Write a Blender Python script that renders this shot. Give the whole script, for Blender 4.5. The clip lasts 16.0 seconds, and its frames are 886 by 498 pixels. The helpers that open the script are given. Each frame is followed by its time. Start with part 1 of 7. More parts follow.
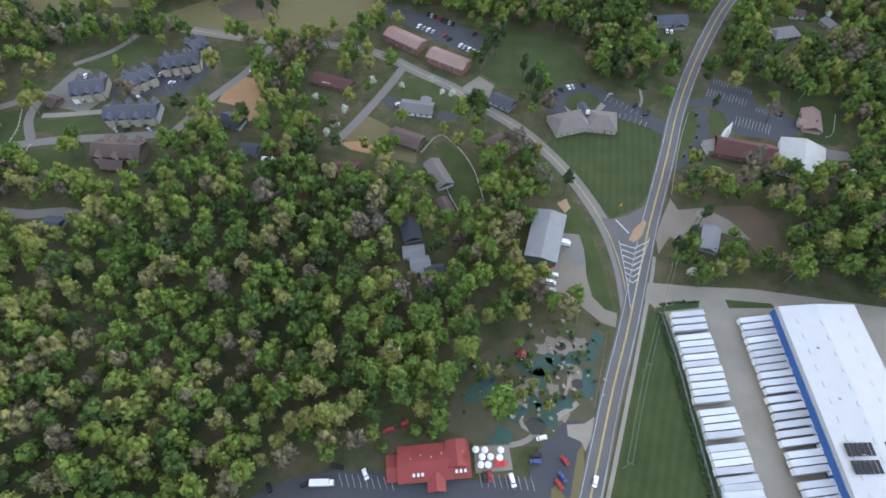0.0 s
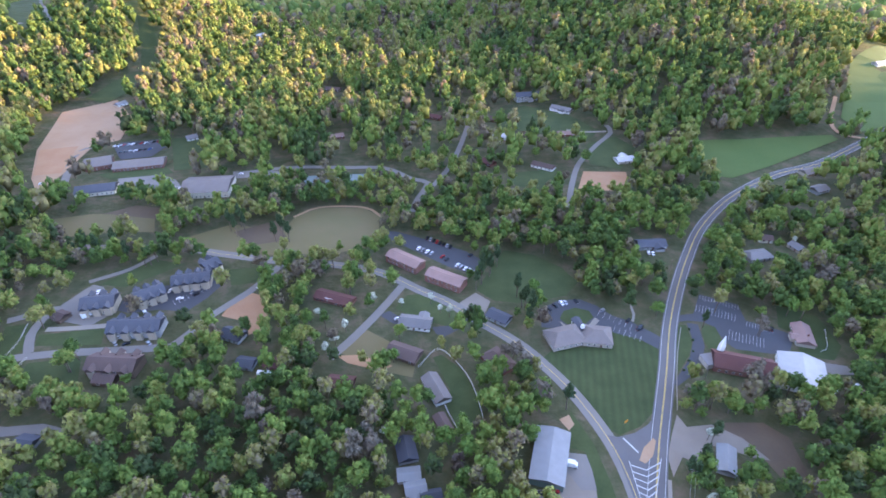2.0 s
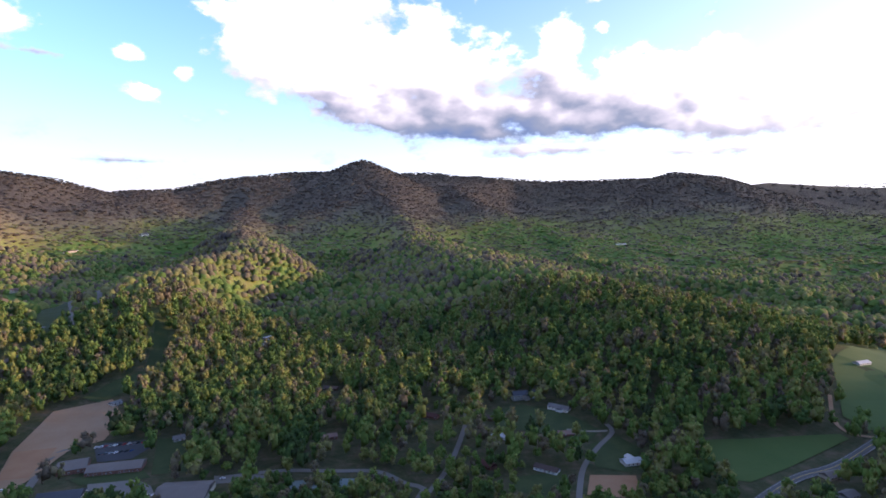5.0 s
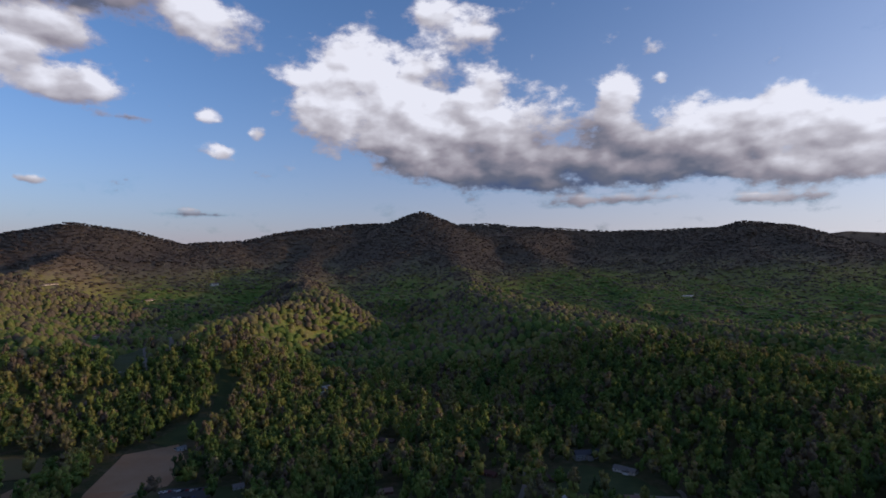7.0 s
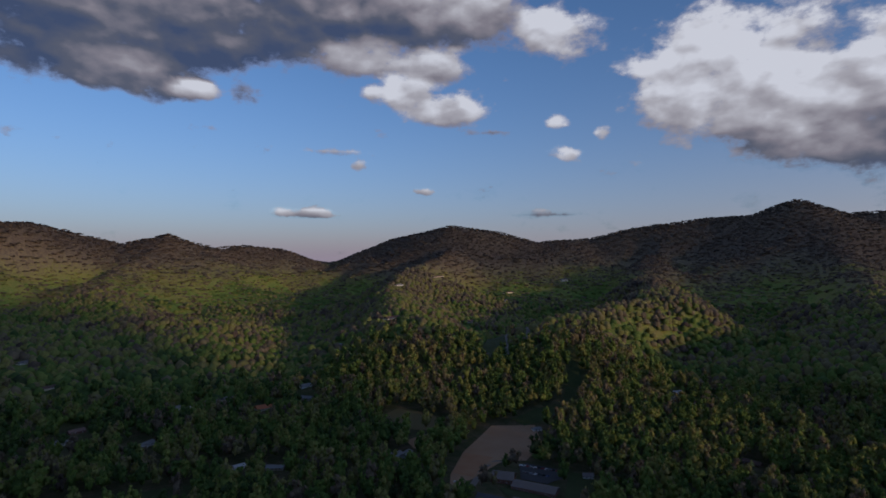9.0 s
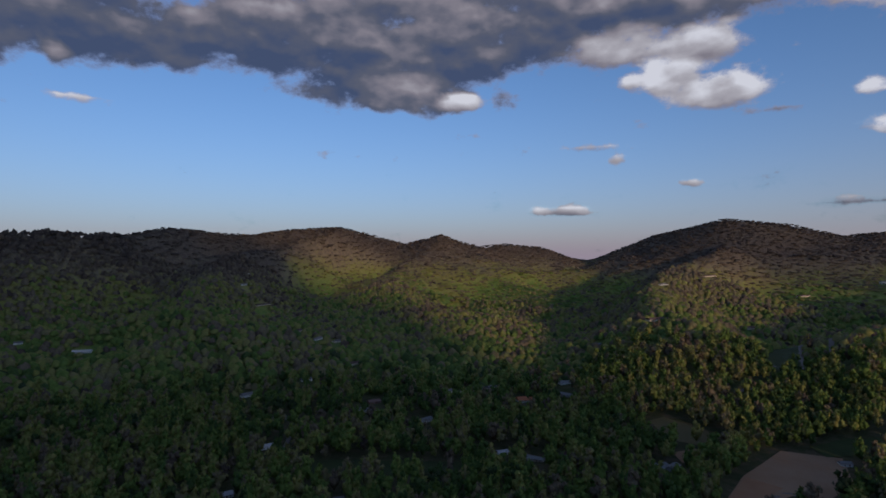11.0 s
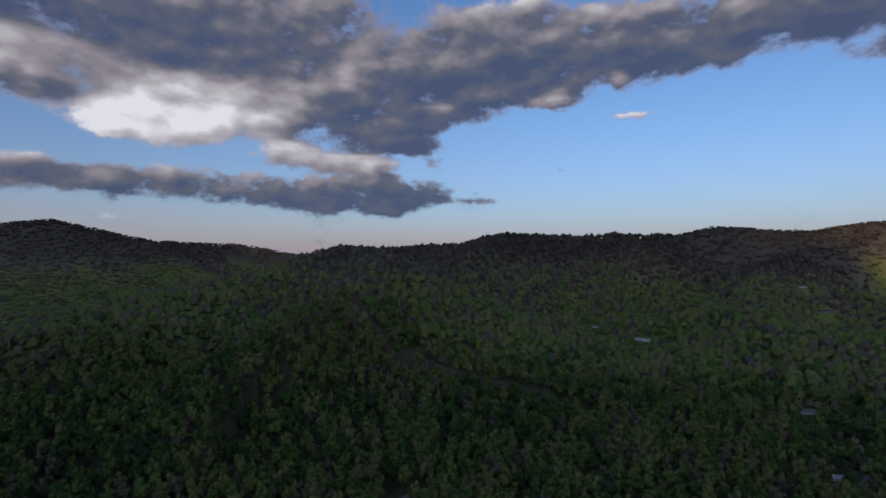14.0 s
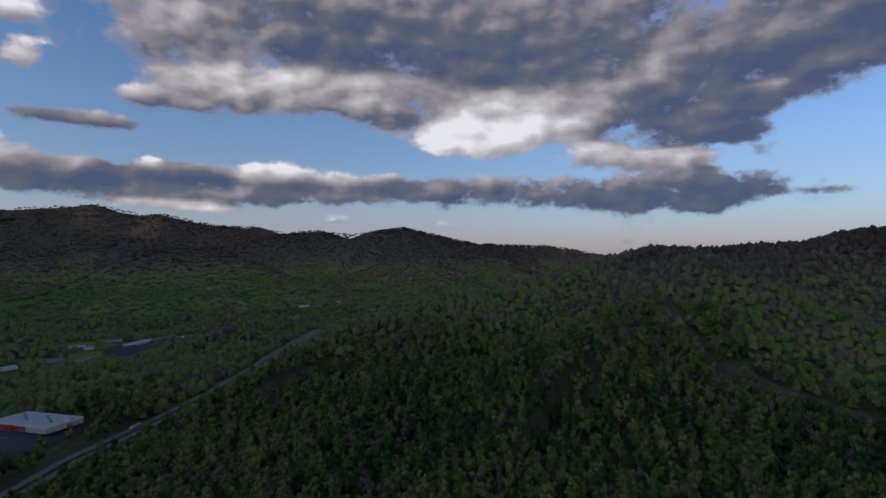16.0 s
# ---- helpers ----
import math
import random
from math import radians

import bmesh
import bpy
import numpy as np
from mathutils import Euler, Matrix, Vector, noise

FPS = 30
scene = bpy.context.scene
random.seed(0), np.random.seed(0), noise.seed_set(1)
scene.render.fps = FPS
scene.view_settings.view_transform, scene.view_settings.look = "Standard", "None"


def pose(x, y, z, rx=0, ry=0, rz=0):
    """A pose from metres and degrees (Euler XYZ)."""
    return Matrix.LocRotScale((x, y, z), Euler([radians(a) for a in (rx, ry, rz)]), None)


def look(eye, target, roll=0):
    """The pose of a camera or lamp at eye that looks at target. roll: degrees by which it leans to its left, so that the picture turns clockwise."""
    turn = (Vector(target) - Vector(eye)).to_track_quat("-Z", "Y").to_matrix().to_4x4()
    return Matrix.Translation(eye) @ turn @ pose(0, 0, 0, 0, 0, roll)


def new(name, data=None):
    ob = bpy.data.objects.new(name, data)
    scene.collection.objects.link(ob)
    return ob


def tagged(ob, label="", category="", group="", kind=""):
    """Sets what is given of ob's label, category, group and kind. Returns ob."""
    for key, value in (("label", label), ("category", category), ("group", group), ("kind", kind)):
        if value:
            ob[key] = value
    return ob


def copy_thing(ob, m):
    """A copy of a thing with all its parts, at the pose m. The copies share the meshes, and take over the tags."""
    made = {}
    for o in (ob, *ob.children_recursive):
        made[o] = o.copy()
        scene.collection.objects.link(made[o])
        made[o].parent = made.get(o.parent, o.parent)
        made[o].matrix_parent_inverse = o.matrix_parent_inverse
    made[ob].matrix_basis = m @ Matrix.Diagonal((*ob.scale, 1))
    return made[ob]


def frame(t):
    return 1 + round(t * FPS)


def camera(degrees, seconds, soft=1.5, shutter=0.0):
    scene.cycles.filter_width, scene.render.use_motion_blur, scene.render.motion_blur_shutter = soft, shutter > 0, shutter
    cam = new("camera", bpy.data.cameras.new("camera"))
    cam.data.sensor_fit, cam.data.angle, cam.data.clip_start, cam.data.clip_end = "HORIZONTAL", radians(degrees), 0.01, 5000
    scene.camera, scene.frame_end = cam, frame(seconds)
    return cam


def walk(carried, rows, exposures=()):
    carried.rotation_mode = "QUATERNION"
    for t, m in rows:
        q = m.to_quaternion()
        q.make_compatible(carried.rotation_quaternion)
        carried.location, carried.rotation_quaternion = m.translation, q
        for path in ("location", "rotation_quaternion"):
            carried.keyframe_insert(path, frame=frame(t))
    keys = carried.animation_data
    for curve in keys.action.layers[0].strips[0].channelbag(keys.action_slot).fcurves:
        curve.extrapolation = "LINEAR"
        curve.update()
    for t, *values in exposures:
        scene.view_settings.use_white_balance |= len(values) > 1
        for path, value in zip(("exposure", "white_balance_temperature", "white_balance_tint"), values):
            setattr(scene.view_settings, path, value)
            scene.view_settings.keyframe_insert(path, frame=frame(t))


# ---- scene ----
# camera: hovers at one place, tilts up, then turns to its left
cam = camera(78.13, 16.0, soft=1.7)
EYE_Z = 230.0
PATH = [
    (0.0, 33.15, 0.37, 0.00),
    (0.5, 38.74, 0.35, -0.02),
    (1.0, 44.28, 0.25, -0.08),
    (1.5, 49.80, 0.22, -0.10),
    (2.0, 55.30, 0.19, -0.14),
    (2.5, 60.77, 0.15, -0.18),
    (3.0, 66.19, 0.06, -0.19),
    (3.5, 71.53, 0.13, -0.21),
    (4.0, 76.42, 0.07, -0.23),
    (4.5, 81.72, -0.00, -0.27),
    (5.2, 87.20, 0.20, -0.50),
    (6.0, 90.60, 0.20, -0.10),
    (6.5, 91.15, 0.20, 1.40),
    (7.0, 91.22, 0.24, 5.56),
    (7.5, 91.18, 0.22, 14.12),
    (8.0, 91.14, 0.11, 23.54),
    (8.5, 91.08, 0.06, 32.27),
    (9.0, 91.02, 0.13, 40.77),
    (11.5, 90.83, 0.26, 74.83),
    (12.0, 90.80, 0.26, 84.02),
    (12.5, 90.84, 0.25, 94.77),
    (13.0, 90.89, 0.20, 104.18),
    (13.5, 90.91, 0.07, 112.36),
    (14.0, 90.96, 0.15, 120.71),
    (14.5, 91.02, 0.07, 129.41),
    (15.0, 91.05, 0.14, 137.93),
    (15.5, 91.04, 0.07, 145.50),
    (16.0, 91.13, 0.15, 152.21),
]
EXPOSURES = [(0.0, 3.2, 8300, 11), (1.0, 3.35, 7300, 16), (2.0, 3.5, 6200, 23), (3.0, 3.3, 5450, 28), (4.0, 2.65, 5400, 27), (4.7, 1.9, 5600, 22),
             (6.0, 0.66, 5750, 19), (6.8, 0.14, 5700, 18), (8.5, -0.42, 5600, 16), (12.5, -0.25, 5750, 17), (16.0, -0.02, 5900, 15)]
walk(cam, [(t, pose(0, 0, EYE_Z, rx, ry, rz)) for t, rx, ry, rz in PATH], EXPOSURES)

# ---- light: low evening sun off to the west, clear sky with cumulus ----
SUN_AZ, SUN_EL = -89.0, 9.5          # degrees; azimuth counts leftward from +y
sa, se = radians(SUN_AZ), radians(SUN_EL)
SUN_DIR = Vector((-math.sin(sa) * math.cos(se), math.cos(sa) * math.cos(se), math.sin(se)))
world = bpy.data.worlds.new("evening_sky")
scene.world = world
world.use_nodes = True
wn = world.node_tree.nodes
wl = world.node_tree.links
sky = wn.new("ShaderNodeTexSky")
sky.sky_type = "NISHITA"
sky.sun_disc = False
sky.sun_elevation = radians(SUN_EL)
sky.sun_rotation = radians(-SUN_AZ)
sky.altitude = 900
sky.air_density, sky.dust_density, sky.ozone_density = 1.0, 1.6, 3.0
wl.new(sky.outputs[0], wn["Background"].inputs[0])
wn["Background"].inputs[1].default_value = 0.165
sun = new("sun", bpy.data.lights.new("sun", "SUN"))
sun.data.energy, sun.data.angle, sun.data.color = 2.3, radians(2.0), (1.0, 0.62, 0.30)
sun.matrix_world = look(SUN_DIR * 3000, (0, 0, 0))

# ---- materials ----
def node_mat(name):
    m = bpy.data.materials.new(name)
    m.use_nodes = True
    nt = m.node_tree
    return m, nt, nt.nodes, nt.links, nt.nodes["Principled BSDF"]


def ramp(ns, stops):
    r = ns.new("ShaderNodeValToRGB")
    while len(r.color_ramp.elements) < len(stops):
        r.color_ramp.elements.new(0.5)
    for e, (p, c) in zip(r.color_ramp.elements, stops):
        e.position, e.color = p, (*c, 1)
    return r


def noise_node(ns, ls, scale, detail=4.0, rough=0.55, coords="Object"):
    tc = ns.new("ShaderNodeTexCoord")
    n = ns.new("ShaderNodeTexNoise")
    n.inputs["Scale"].default_value, n.inputs["Detail"].default_value, n.inputs["Roughness"].default_value = scale, detail, rough
    ls.new(tc.outputs[coords], n.inputs["Vector"])
    return n


def math_node(ns, ls, op, a, b=None, clamp=False):
    n = ns.new("ShaderNodeMath")
    n.operation, n.use_clamp = op, clamp
    for i, v in enumerate((a, b)):
        if v is None:
            continue
        if isinstance(v, (int, float)):
            n.inputs[i].default_value = v
        else:
            ls.new(v, n.inputs[i])
    return n.outputs[0]


def mix_col(ns, ls, fac, a, b, mode="MIX"):
    n = ns.new("ShaderNodeMix")
    n.data_type, n.blend_type = "RGBA", mode
    for sock, v in ((n.inputs[0], fac), (n.inputs[6], a), (n.inputs[7], b)):
        if isinstance(v, (int, float)):
            sock.default_value = v
        elif isinstance(v, tuple):
            sock.default_value = (*v, 1)
        else:
            ls.new(v, sock)
    return n.outputs[2]


def surface(name, c1, c2, big=0.08, fine=2.0, rough=0.85, metal=0.0, bump=0.2, spec=0.3, random_tone=0.0):
    """A worn surface: two tones mixed by stains at one scale and grain at another."""
    m, nt, ns, ls, p = node_mat(name)
    a = noise_node(ns, ls, big, 5)
    b = noise_node(ns, ls, fine, 3)
    f = math_node(ns, ls, "MULTIPLY_ADD", a.outputs[0], 1.6)
    ns[-1].inputs[2].default_value = -0.3
    f2 = math_node(ns, ls, "MULTIPLY_ADD", b.outputs[0], 0.5)
    ns[-1].inputs[2].default_value = -0.25
    f = math_node(ns, ls, "ADD", f, f2, True)
    col = mix_col(ns, ls, f, c1, c2)
    if random_tone:
        oi = ns.new("ShaderNodeObjectInfo")
        hs = ns.new("ShaderNodeHueSaturation")
        v = math_node(ns, ls, "MULTIPLY_ADD", oi.outputs["Random"], random_tone)
        ns[-1].inputs[2].default_value = 1 - random_tone / 2
        ls.new(v, hs.inputs["Value"])
        ls.new(col, hs.inputs["Color"])
        col = hs.outputs[0]
    ls.new(col, p.inputs["Base Color"])
    p.inputs["Roughness"].default_value, p.inputs["Metallic"].default_value = rough, metal
    p.inputs["Specular IOR Level"].default_value = spec
    if bump:
        bn = ns.new("ShaderNodeBump")
        bn.inputs["Strength"].default_value, bn.inputs["Distance"].default_value = bump, 0.1
        ls.new(b.outputs[0], bn.inputs["Height"])
        ls.new(bn.outputs[0], p.inputs["Normal"])
    return m


LEAF_STOPS = [(0.0, (0.046, 0.067, 0.031)), (0.20, (0.074, 0.128, 0.036)), (0.38, (0.140, 0.212, 0.048)), (0.55, (0.235, 0.240, 0.074)),
              (0.70, (0.185, 0.156, 0.105)), (0.86, (0.110, 0.088, 0.071)), (1.0, (0.060, 0.048, 0.043))]


def leaf_material(name, per_tree):
    """Spring foliage; the hue differs from tree to tree and a little from spray to spray."""
    m, nt, ns, ls, p = node_mat(name)
    if per_tree == "attribute":
        at = ns.new("ShaderNodeAttribute")
        at.attribute_name = "tint"
        tint = at.outputs["Fac"]
    else:
        tint = ns.new("ShaderNodeObjectInfo").outputs["Random"]
        tint = math_node(ns, ls, "MULTIPLY_ADD", tint, 0.48)
        ns[-1].inputs[2].default_value = 0.12
    geo = ns.new("ShaderNodeNewGeometry")
    jig = math_node(ns, ls, "MULTIPLY_ADD", geo.outputs["Random Per Island"], 0.16)
    ns[-1].inputs[2].default_value = -0.08
    r = ramp(ns, LEAF_STOPS)
    ls.new(math_node(ns, ls, "ADD", tint, jig, True), r.inputs[0])
    n = noise_node(ns, ls, 0.35, 3)
    v = math_node(ns, ls, "MULTIPLY_ADD", n.outputs[0], 0.9)
    ns[-1].inputs[2].default_value = 0.55
    hs = ns.new("ShaderNodeHueSaturation")
    ls.new(v, hs.inputs["Value"])
    ls.new(r.outputs[0], hs.inputs["Color"])
    ls.new(hs.outputs[0], p.inputs["Base Color"])
    p.inputs["Roughness"].default_value = 0.8
    p.inputs["Specular IOR Level"].default_value = 0.12
    # thin leaves let some of the light through
    through_leaf, mixed = ns.new("ShaderNodeBsdfTranslucent"), ns.new("ShaderNodeMixShader")
    ls.new(hs.outputs[0], through_leaf.inputs["Color"])
    mixed.inputs[0].default_value = 0.28
    ls.new(p.outputs[0], mixed.inputs[1])
    ls.new(through_leaf.outputs[0], mixed.inputs[2])
    ls.new(mixed.outputs[0], ns["Material Output"].inputs["Surface"])
    return m


M_LEAF = leaf_material("spring_leaves", "attribute")
M_LEAF_ONE = leaf_material("spring_leaves_single", "object")
M_BLOSSOM = surface("white_blossom", (0.55, 0.55, 0.48), (0.36, 0.40, 0.28), 0.4, 3, 0.8)
M_BUD = surface("budding_twigs", (0.165, 0.138, 0.100), (0.110, 0.096, 0.074), 0.5, 3, 0.9)
M_BARK = surface("bark", (0.10, 0.075, 0.055), (0.16, 0.13, 0.10), 0.8, 6, 0.95, bump=0.5)
M_GRASS = surface("lawn_grass", (0.026, 0.044, 0.013), (0.062, 0.080, 0.027), 0.06, 0.7, 0.95)


def mown_material(name, turn):
    """Lawn with faint mowing bands."""
    m = surface(name, (0.024, 0.041, 0.012), (0.050, 0.068, 0.023), 0.07, 0.9, 0.95)
    ns, ls = m.node_tree.nodes, m.node_tree.links
    tc, mp, wave, hs = ns.new("ShaderNodeTexCoord"), ns.new("ShaderNodeMapping"), ns.new("ShaderNodeTexWave"), ns.new("ShaderNodeHueSaturation")
    mp.inputs["Rotation"].default_value = (0, 0, radians(turn))
    wave.inputs["Scale"].default_value, wave.inputs["Distortion"].default_value = 0.075, 1.2
    wave.inputs["Detail"].default_value, wave.inputs["Detail Scale"].default_value = 2.0, 0.3
    ls.new(tc.outputs["Object"], mp.inputs["Vector"])
    ls.new(mp.outputs[0], wave.inputs["Vector"])
    v = math_node(ns, ls, "MULTIPLY_ADD", wave.outputs["Fac"], 0.15)
    ns[-1].inputs[2].default_value = 0.925
    base_colour = ns["Principled BSDF"].inputs["Base Color"]
    ls.new(base_colour.links[0].from_socket, hs.inputs["Color"])
    ls.new(v, hs.inputs["Value"])
    ls.new(hs.outputs[0], base_colour)
    return m


M_MOWN, M_MOWN_FORK = mown_material("mown_lawn", 20.0), mown_material("mown_fork_lawn", 10.0)
M_PASTURE = surface("pasture_grass", (0.050, 0.092, 0.020), (0.082, 0.118, 0.032), 0.015, 0.6, 0.95)
M_DRYGRASS = surface("dry_grass", (0.150, 0.116, 0.058), (0.110, 0.102, 0.042), 0.03, 0.8, 0.95)
M_DIRT = surface("bare_earth", (0.27, 0.160, 0.088), (0.34, 0.235, 0.150), 0.03, 0.7, 0.95)
M_CLAY = surface("red_clay", (0.29, 0.145, 0.075), (0.35, 0.215, 0.120), 0.05, 0.8, 0.95)
M_BROWN = surface("brown_soil", (0.085, 0.060, 0.042), (0.12, 0.09, 0.055), 0.05, 0.8, 0.95)
M_ASPHALT = surface("dark_asphalt", (0.050, 0.052, 0.058), (0.066, 0.068, 0.074), 0.05, 3, 0.9)
M_ROAD = surface("worn_asphalt", (0.094, 0.092, 0.092), (0.122, 0.118, 0.114), 0.06, 3, 0.9)
M_OLDROAD = surface("old_asphalt", (0.145, 0.134, 0.122), (0.185, 0.170, 0.150), 0.06, 3, 0.9)
M_CONCRETE = surface("pale_concrete", (0.190, 0.166, 0.134), (0.270, 0.242, 0.198), 0.07, 1.5, 0.9)
M_GRAVEL = surface("gravel", (0.165, 0.140, 0.112), (0.22, 0.19, 0.155), 0.08, 3, 0.95, bump=0.5)
M_PAINT_W = surface("white_road_paint", (0.46, 0.46, 0.45), (0.32, 0.32, 0.31), 0.2, 4, 0.7, bump=0)
M_PAINT_Y = surface("yellow_road_paint", (0.60, 0.42, 0.10), (0.50, 0.36, 0.12), 0.2, 4, 0.7, bump=0)


def ground_material():
    m, nt, ns, ls, p = node_mat("woodland_ground")
    at = ns.new("ShaderNodeAttribute")
    at.attribute_name = "wooded"
    big, mid, fine = noise_node(ns, ls, 0.004, 6), noise_node(ns, ls, 0.07, 7, 0.65), noise_node(ns, ls, 0.11, 4)
    near = ramp(ns, [(0.30, (0.040, 0.052, 0.022)), (0.5, (0.070, 0.072, 0.036)), (0.68, (0.120, 0.094, 0.062))])
    ls.new(mid.outputs[0], near.inputs[0])
    tint = ns.new("ShaderNodeAttribute")
    tint.attribute_name = "tint"
    far = ramp(ns, LEAF_STOPS)
    s = math_node(ns, ls, "MULTIPLY_ADD", fine.outputs[0], 0.5)
    ns[-1].inputs[2].default_value = -0.28
    ls.new(math_node(ns, ls, "ADD", s, tint.outputs["Fac"], True), far.inputs[0])
    ls.new(mix_col(ns, ls, at.outputs["Fac"], near.outputs[0], far.outputs[0]), p.inputs["Base Color"])
    p.inputs["Roughness"].default_value = 0.95
    p.inputs["Specular IOR Level"].default_value = 0.1
    bn = ns.new("ShaderNodeBump")
    bn.inputs["Strength"].default_value, bn.inputs["Distance"].default_value = 0.6, 3.0
    ls.new(fine.outputs[0], bn.inputs["Height"])
    ls.new(bn.outputs[0], p.inputs["Normal"])
    return m


M_GROUND = ground_material()


def tone(name, r, g, b, rough=0.7, metal=0.0, spread=0.82, **more):
    return surface(name, (r, g, b), (r * spread, g * spread, b * spread), 0.25, 2.5, rough, metal, **more)


M_ROOF = {
    "brown": tone("brown_shingle", 0.115, 0.080, 0.070, 0.95, random_tone=0.25), "maroon": tone("maroon_shingle", 0.120, 0.055, 0.048, 0.95),
    "grey": tone("grey_shingle", 0.190, 0.180, 0.175, 0.95, random_tone=0.3), "slate": tone("slate_shingle", 0.075, 0.080, 0.095, 0.95, random_tone=0.3),
    "taupe": tone("taupe_shingle", 0.185, 0.160, 0.145, 0.95), "pink": tone("faded_red_shingle", 0.270, 0.175, 0.150, 0.95),
    "metal": tone("galvanised_roof", 0.225, 0.230, 0.232, 0.6, 0.0, random_tone=0.2), "pale": tone("pale_metal_roof", 0.34, 0.335, 0.32, 0.5), "white": tone("white_membrane", 0.450, 0.452, 0.455, 0.6, spread=0.92),
    "red": tone("red_metal_roof", 0.260, 0.046, 0.040, 0.6, random_tone=0.1), "orange": tone("orange_metal_roof", 0.55, 0.20, 0.09, 0.6)}
M_WALL = {
    "white": tone("white_siding", 0.70, 0.69, 0.66, 0.7), "tan": tone("tan_siding", 0.42, 0.36, 0.28, 0.8), "brick": tone("brick_wall", 0.22, 0.11, 0.085, 0.9),
    "grey": tone("grey_siding", 0.33, 0.34, 0.34, 0.8), "brown": tone("brown_siding", 0.16, 0.11, 0.08, 0.85), "green": tone("green_metal_wall", 0.16, 0.22, 0.20, 0.6),
    "stone": tone("stone_wall", 0.38, 0.34, 0.29, 0.9), "blue": tone("blue_metal_wall", 0.020, 0.095, 0.270, 0.5), "cream": tone("cream_siding", 0.62, 0.56, 0.45, 0.8),
    "red": tone("red_painted_wall", 0.42, 0.07, 0.05, 0.6)}
M_TRIM = tone("white_trim", 0.72, 0.72, 0.70, 0.6)
M_GLASS = tone("dark_window_glass", 0.035, 0.042, 0.052, 0.12, 0.0, bump=0, spec=0.6)
M_TYRE = tone("black_rubber", 0.030, 0.030, 0.032, 0.9)
M_STEEL = tone("grey_steel", 0.34, 0.35, 0.36, 0.45, 0.6)
M_WOOD = tone("weathered_wood", 0.20, 0.165, 0.13, 0.95)
M_RAIL = tone("pale_fence_rail", 0.55, 0.53, 0.48, 0.8)
M_CANVAS = tone("white_canvas", 0.75, 0.74, 0.72, 0.8)
M_REDCANVAS = tone("red_canvas", 0.55, 0.05, 0.05, 0.8)
M_TURF = tone("teal_green_turf", 0.040, 0.088, 0.072, 0.9)
M_ROCK = surface("tan_rock", (0.34, 0.28, 0.22), (0.24, 0.19, 0.15), 0.5, 3, 0.95, bump=0.6)
M_SHRUB = surface("clipped_shrub", (0.07, 0.13, 0.025), (0.11, 0.19, 0.035), 0.6, 4, 0.9, bump=0.8)
M_HEDGE = surface("dark_hedge", (0.030, 0.055, 0.022), (0.045, 0.075, 0.028), 0.6, 4, 0.9, bump=0.8)
M_GARDEN = surface("garden_soil", (0.048, 0.060, 0.028), (0.105, 0.082, 0.055), 0.15, 1.2, 0.95)
CAR_PAINT = {"white": tone("white_car_paint", 0.78, 0.78, 0.78, 0.25, spread=0.97, bump=0), "silver": tone("silver_car_paint", 0.45, 0.46, 0.48, 0.25, 0.4, spread=0.97, bump=0),
             "black": tone("black_car_paint", 0.025, 0.026, 0.030, 0.2, spread=0.95, bump=0), "red": tone("red_car_paint", 0.33, 0.035, 0.035, 0.25, spread=0.95, bump=0),
             "blue": tone("blue_car_paint", 0.045, 0.085, 0.22, 0.25, spread=0.95, bump=0)}
# ---- terrain ----
def lattice(ix, iy, seed):
    h = (ix * 374761393 + iy * 668265263 + seed * 974634777) & 0x7FFFFFFF
    h = ((h ^ (h >> 13)) * 1274126177) & 0x7FFFFFFF
    return ((h ^ (h >> 16)) & 0xFFFF) / 65535.0


def vnoise(x, y, seed=0):
    ix, iy = np.floor(x).astype(np.int64), np.floor(y).astype(np.int64)
    fx, fy = x - ix, y - iy
    fx, fy = fx * fx * (3 - 2 * fx), fy * fy * (3 - 2 * fy)
    a, b = lattice(ix, iy, seed), lattice(ix + 1, iy, seed)
    c, d = lattice(ix, iy + 1, seed), lattice(ix + 1, iy + 1, seed)
    return (a + (b - a) * fx) * (1 - fy) + (c + (d - c) * fx) * fy


def fbm(x, y, octaves=4, seed=0):
    s, a, t = 0.0, 0.5, 0.0
    for k in range(octaves):
        s, t = s + a * vnoise(x * 2 ** k, y * 2 ** k, seed + k), t + a
        a *= 0.5
    return s / t


def smooth(a, b, v):
    t = np.clip((v - a) / (b - a), 0, 1)
    return t * t * (3 - 2 * t)


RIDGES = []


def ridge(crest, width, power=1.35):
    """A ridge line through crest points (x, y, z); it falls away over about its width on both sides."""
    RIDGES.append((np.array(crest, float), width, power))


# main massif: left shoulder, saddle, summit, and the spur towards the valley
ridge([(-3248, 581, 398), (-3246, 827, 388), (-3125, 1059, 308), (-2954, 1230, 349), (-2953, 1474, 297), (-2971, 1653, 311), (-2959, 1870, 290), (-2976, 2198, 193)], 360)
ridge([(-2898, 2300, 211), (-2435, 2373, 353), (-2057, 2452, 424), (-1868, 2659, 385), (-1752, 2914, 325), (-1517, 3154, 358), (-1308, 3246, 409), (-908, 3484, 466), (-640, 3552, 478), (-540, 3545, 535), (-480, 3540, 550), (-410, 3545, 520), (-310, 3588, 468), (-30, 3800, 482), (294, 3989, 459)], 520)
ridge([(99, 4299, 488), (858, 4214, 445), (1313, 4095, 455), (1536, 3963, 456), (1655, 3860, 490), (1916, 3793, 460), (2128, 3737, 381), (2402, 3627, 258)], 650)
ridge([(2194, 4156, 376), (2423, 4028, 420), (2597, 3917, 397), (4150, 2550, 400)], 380)
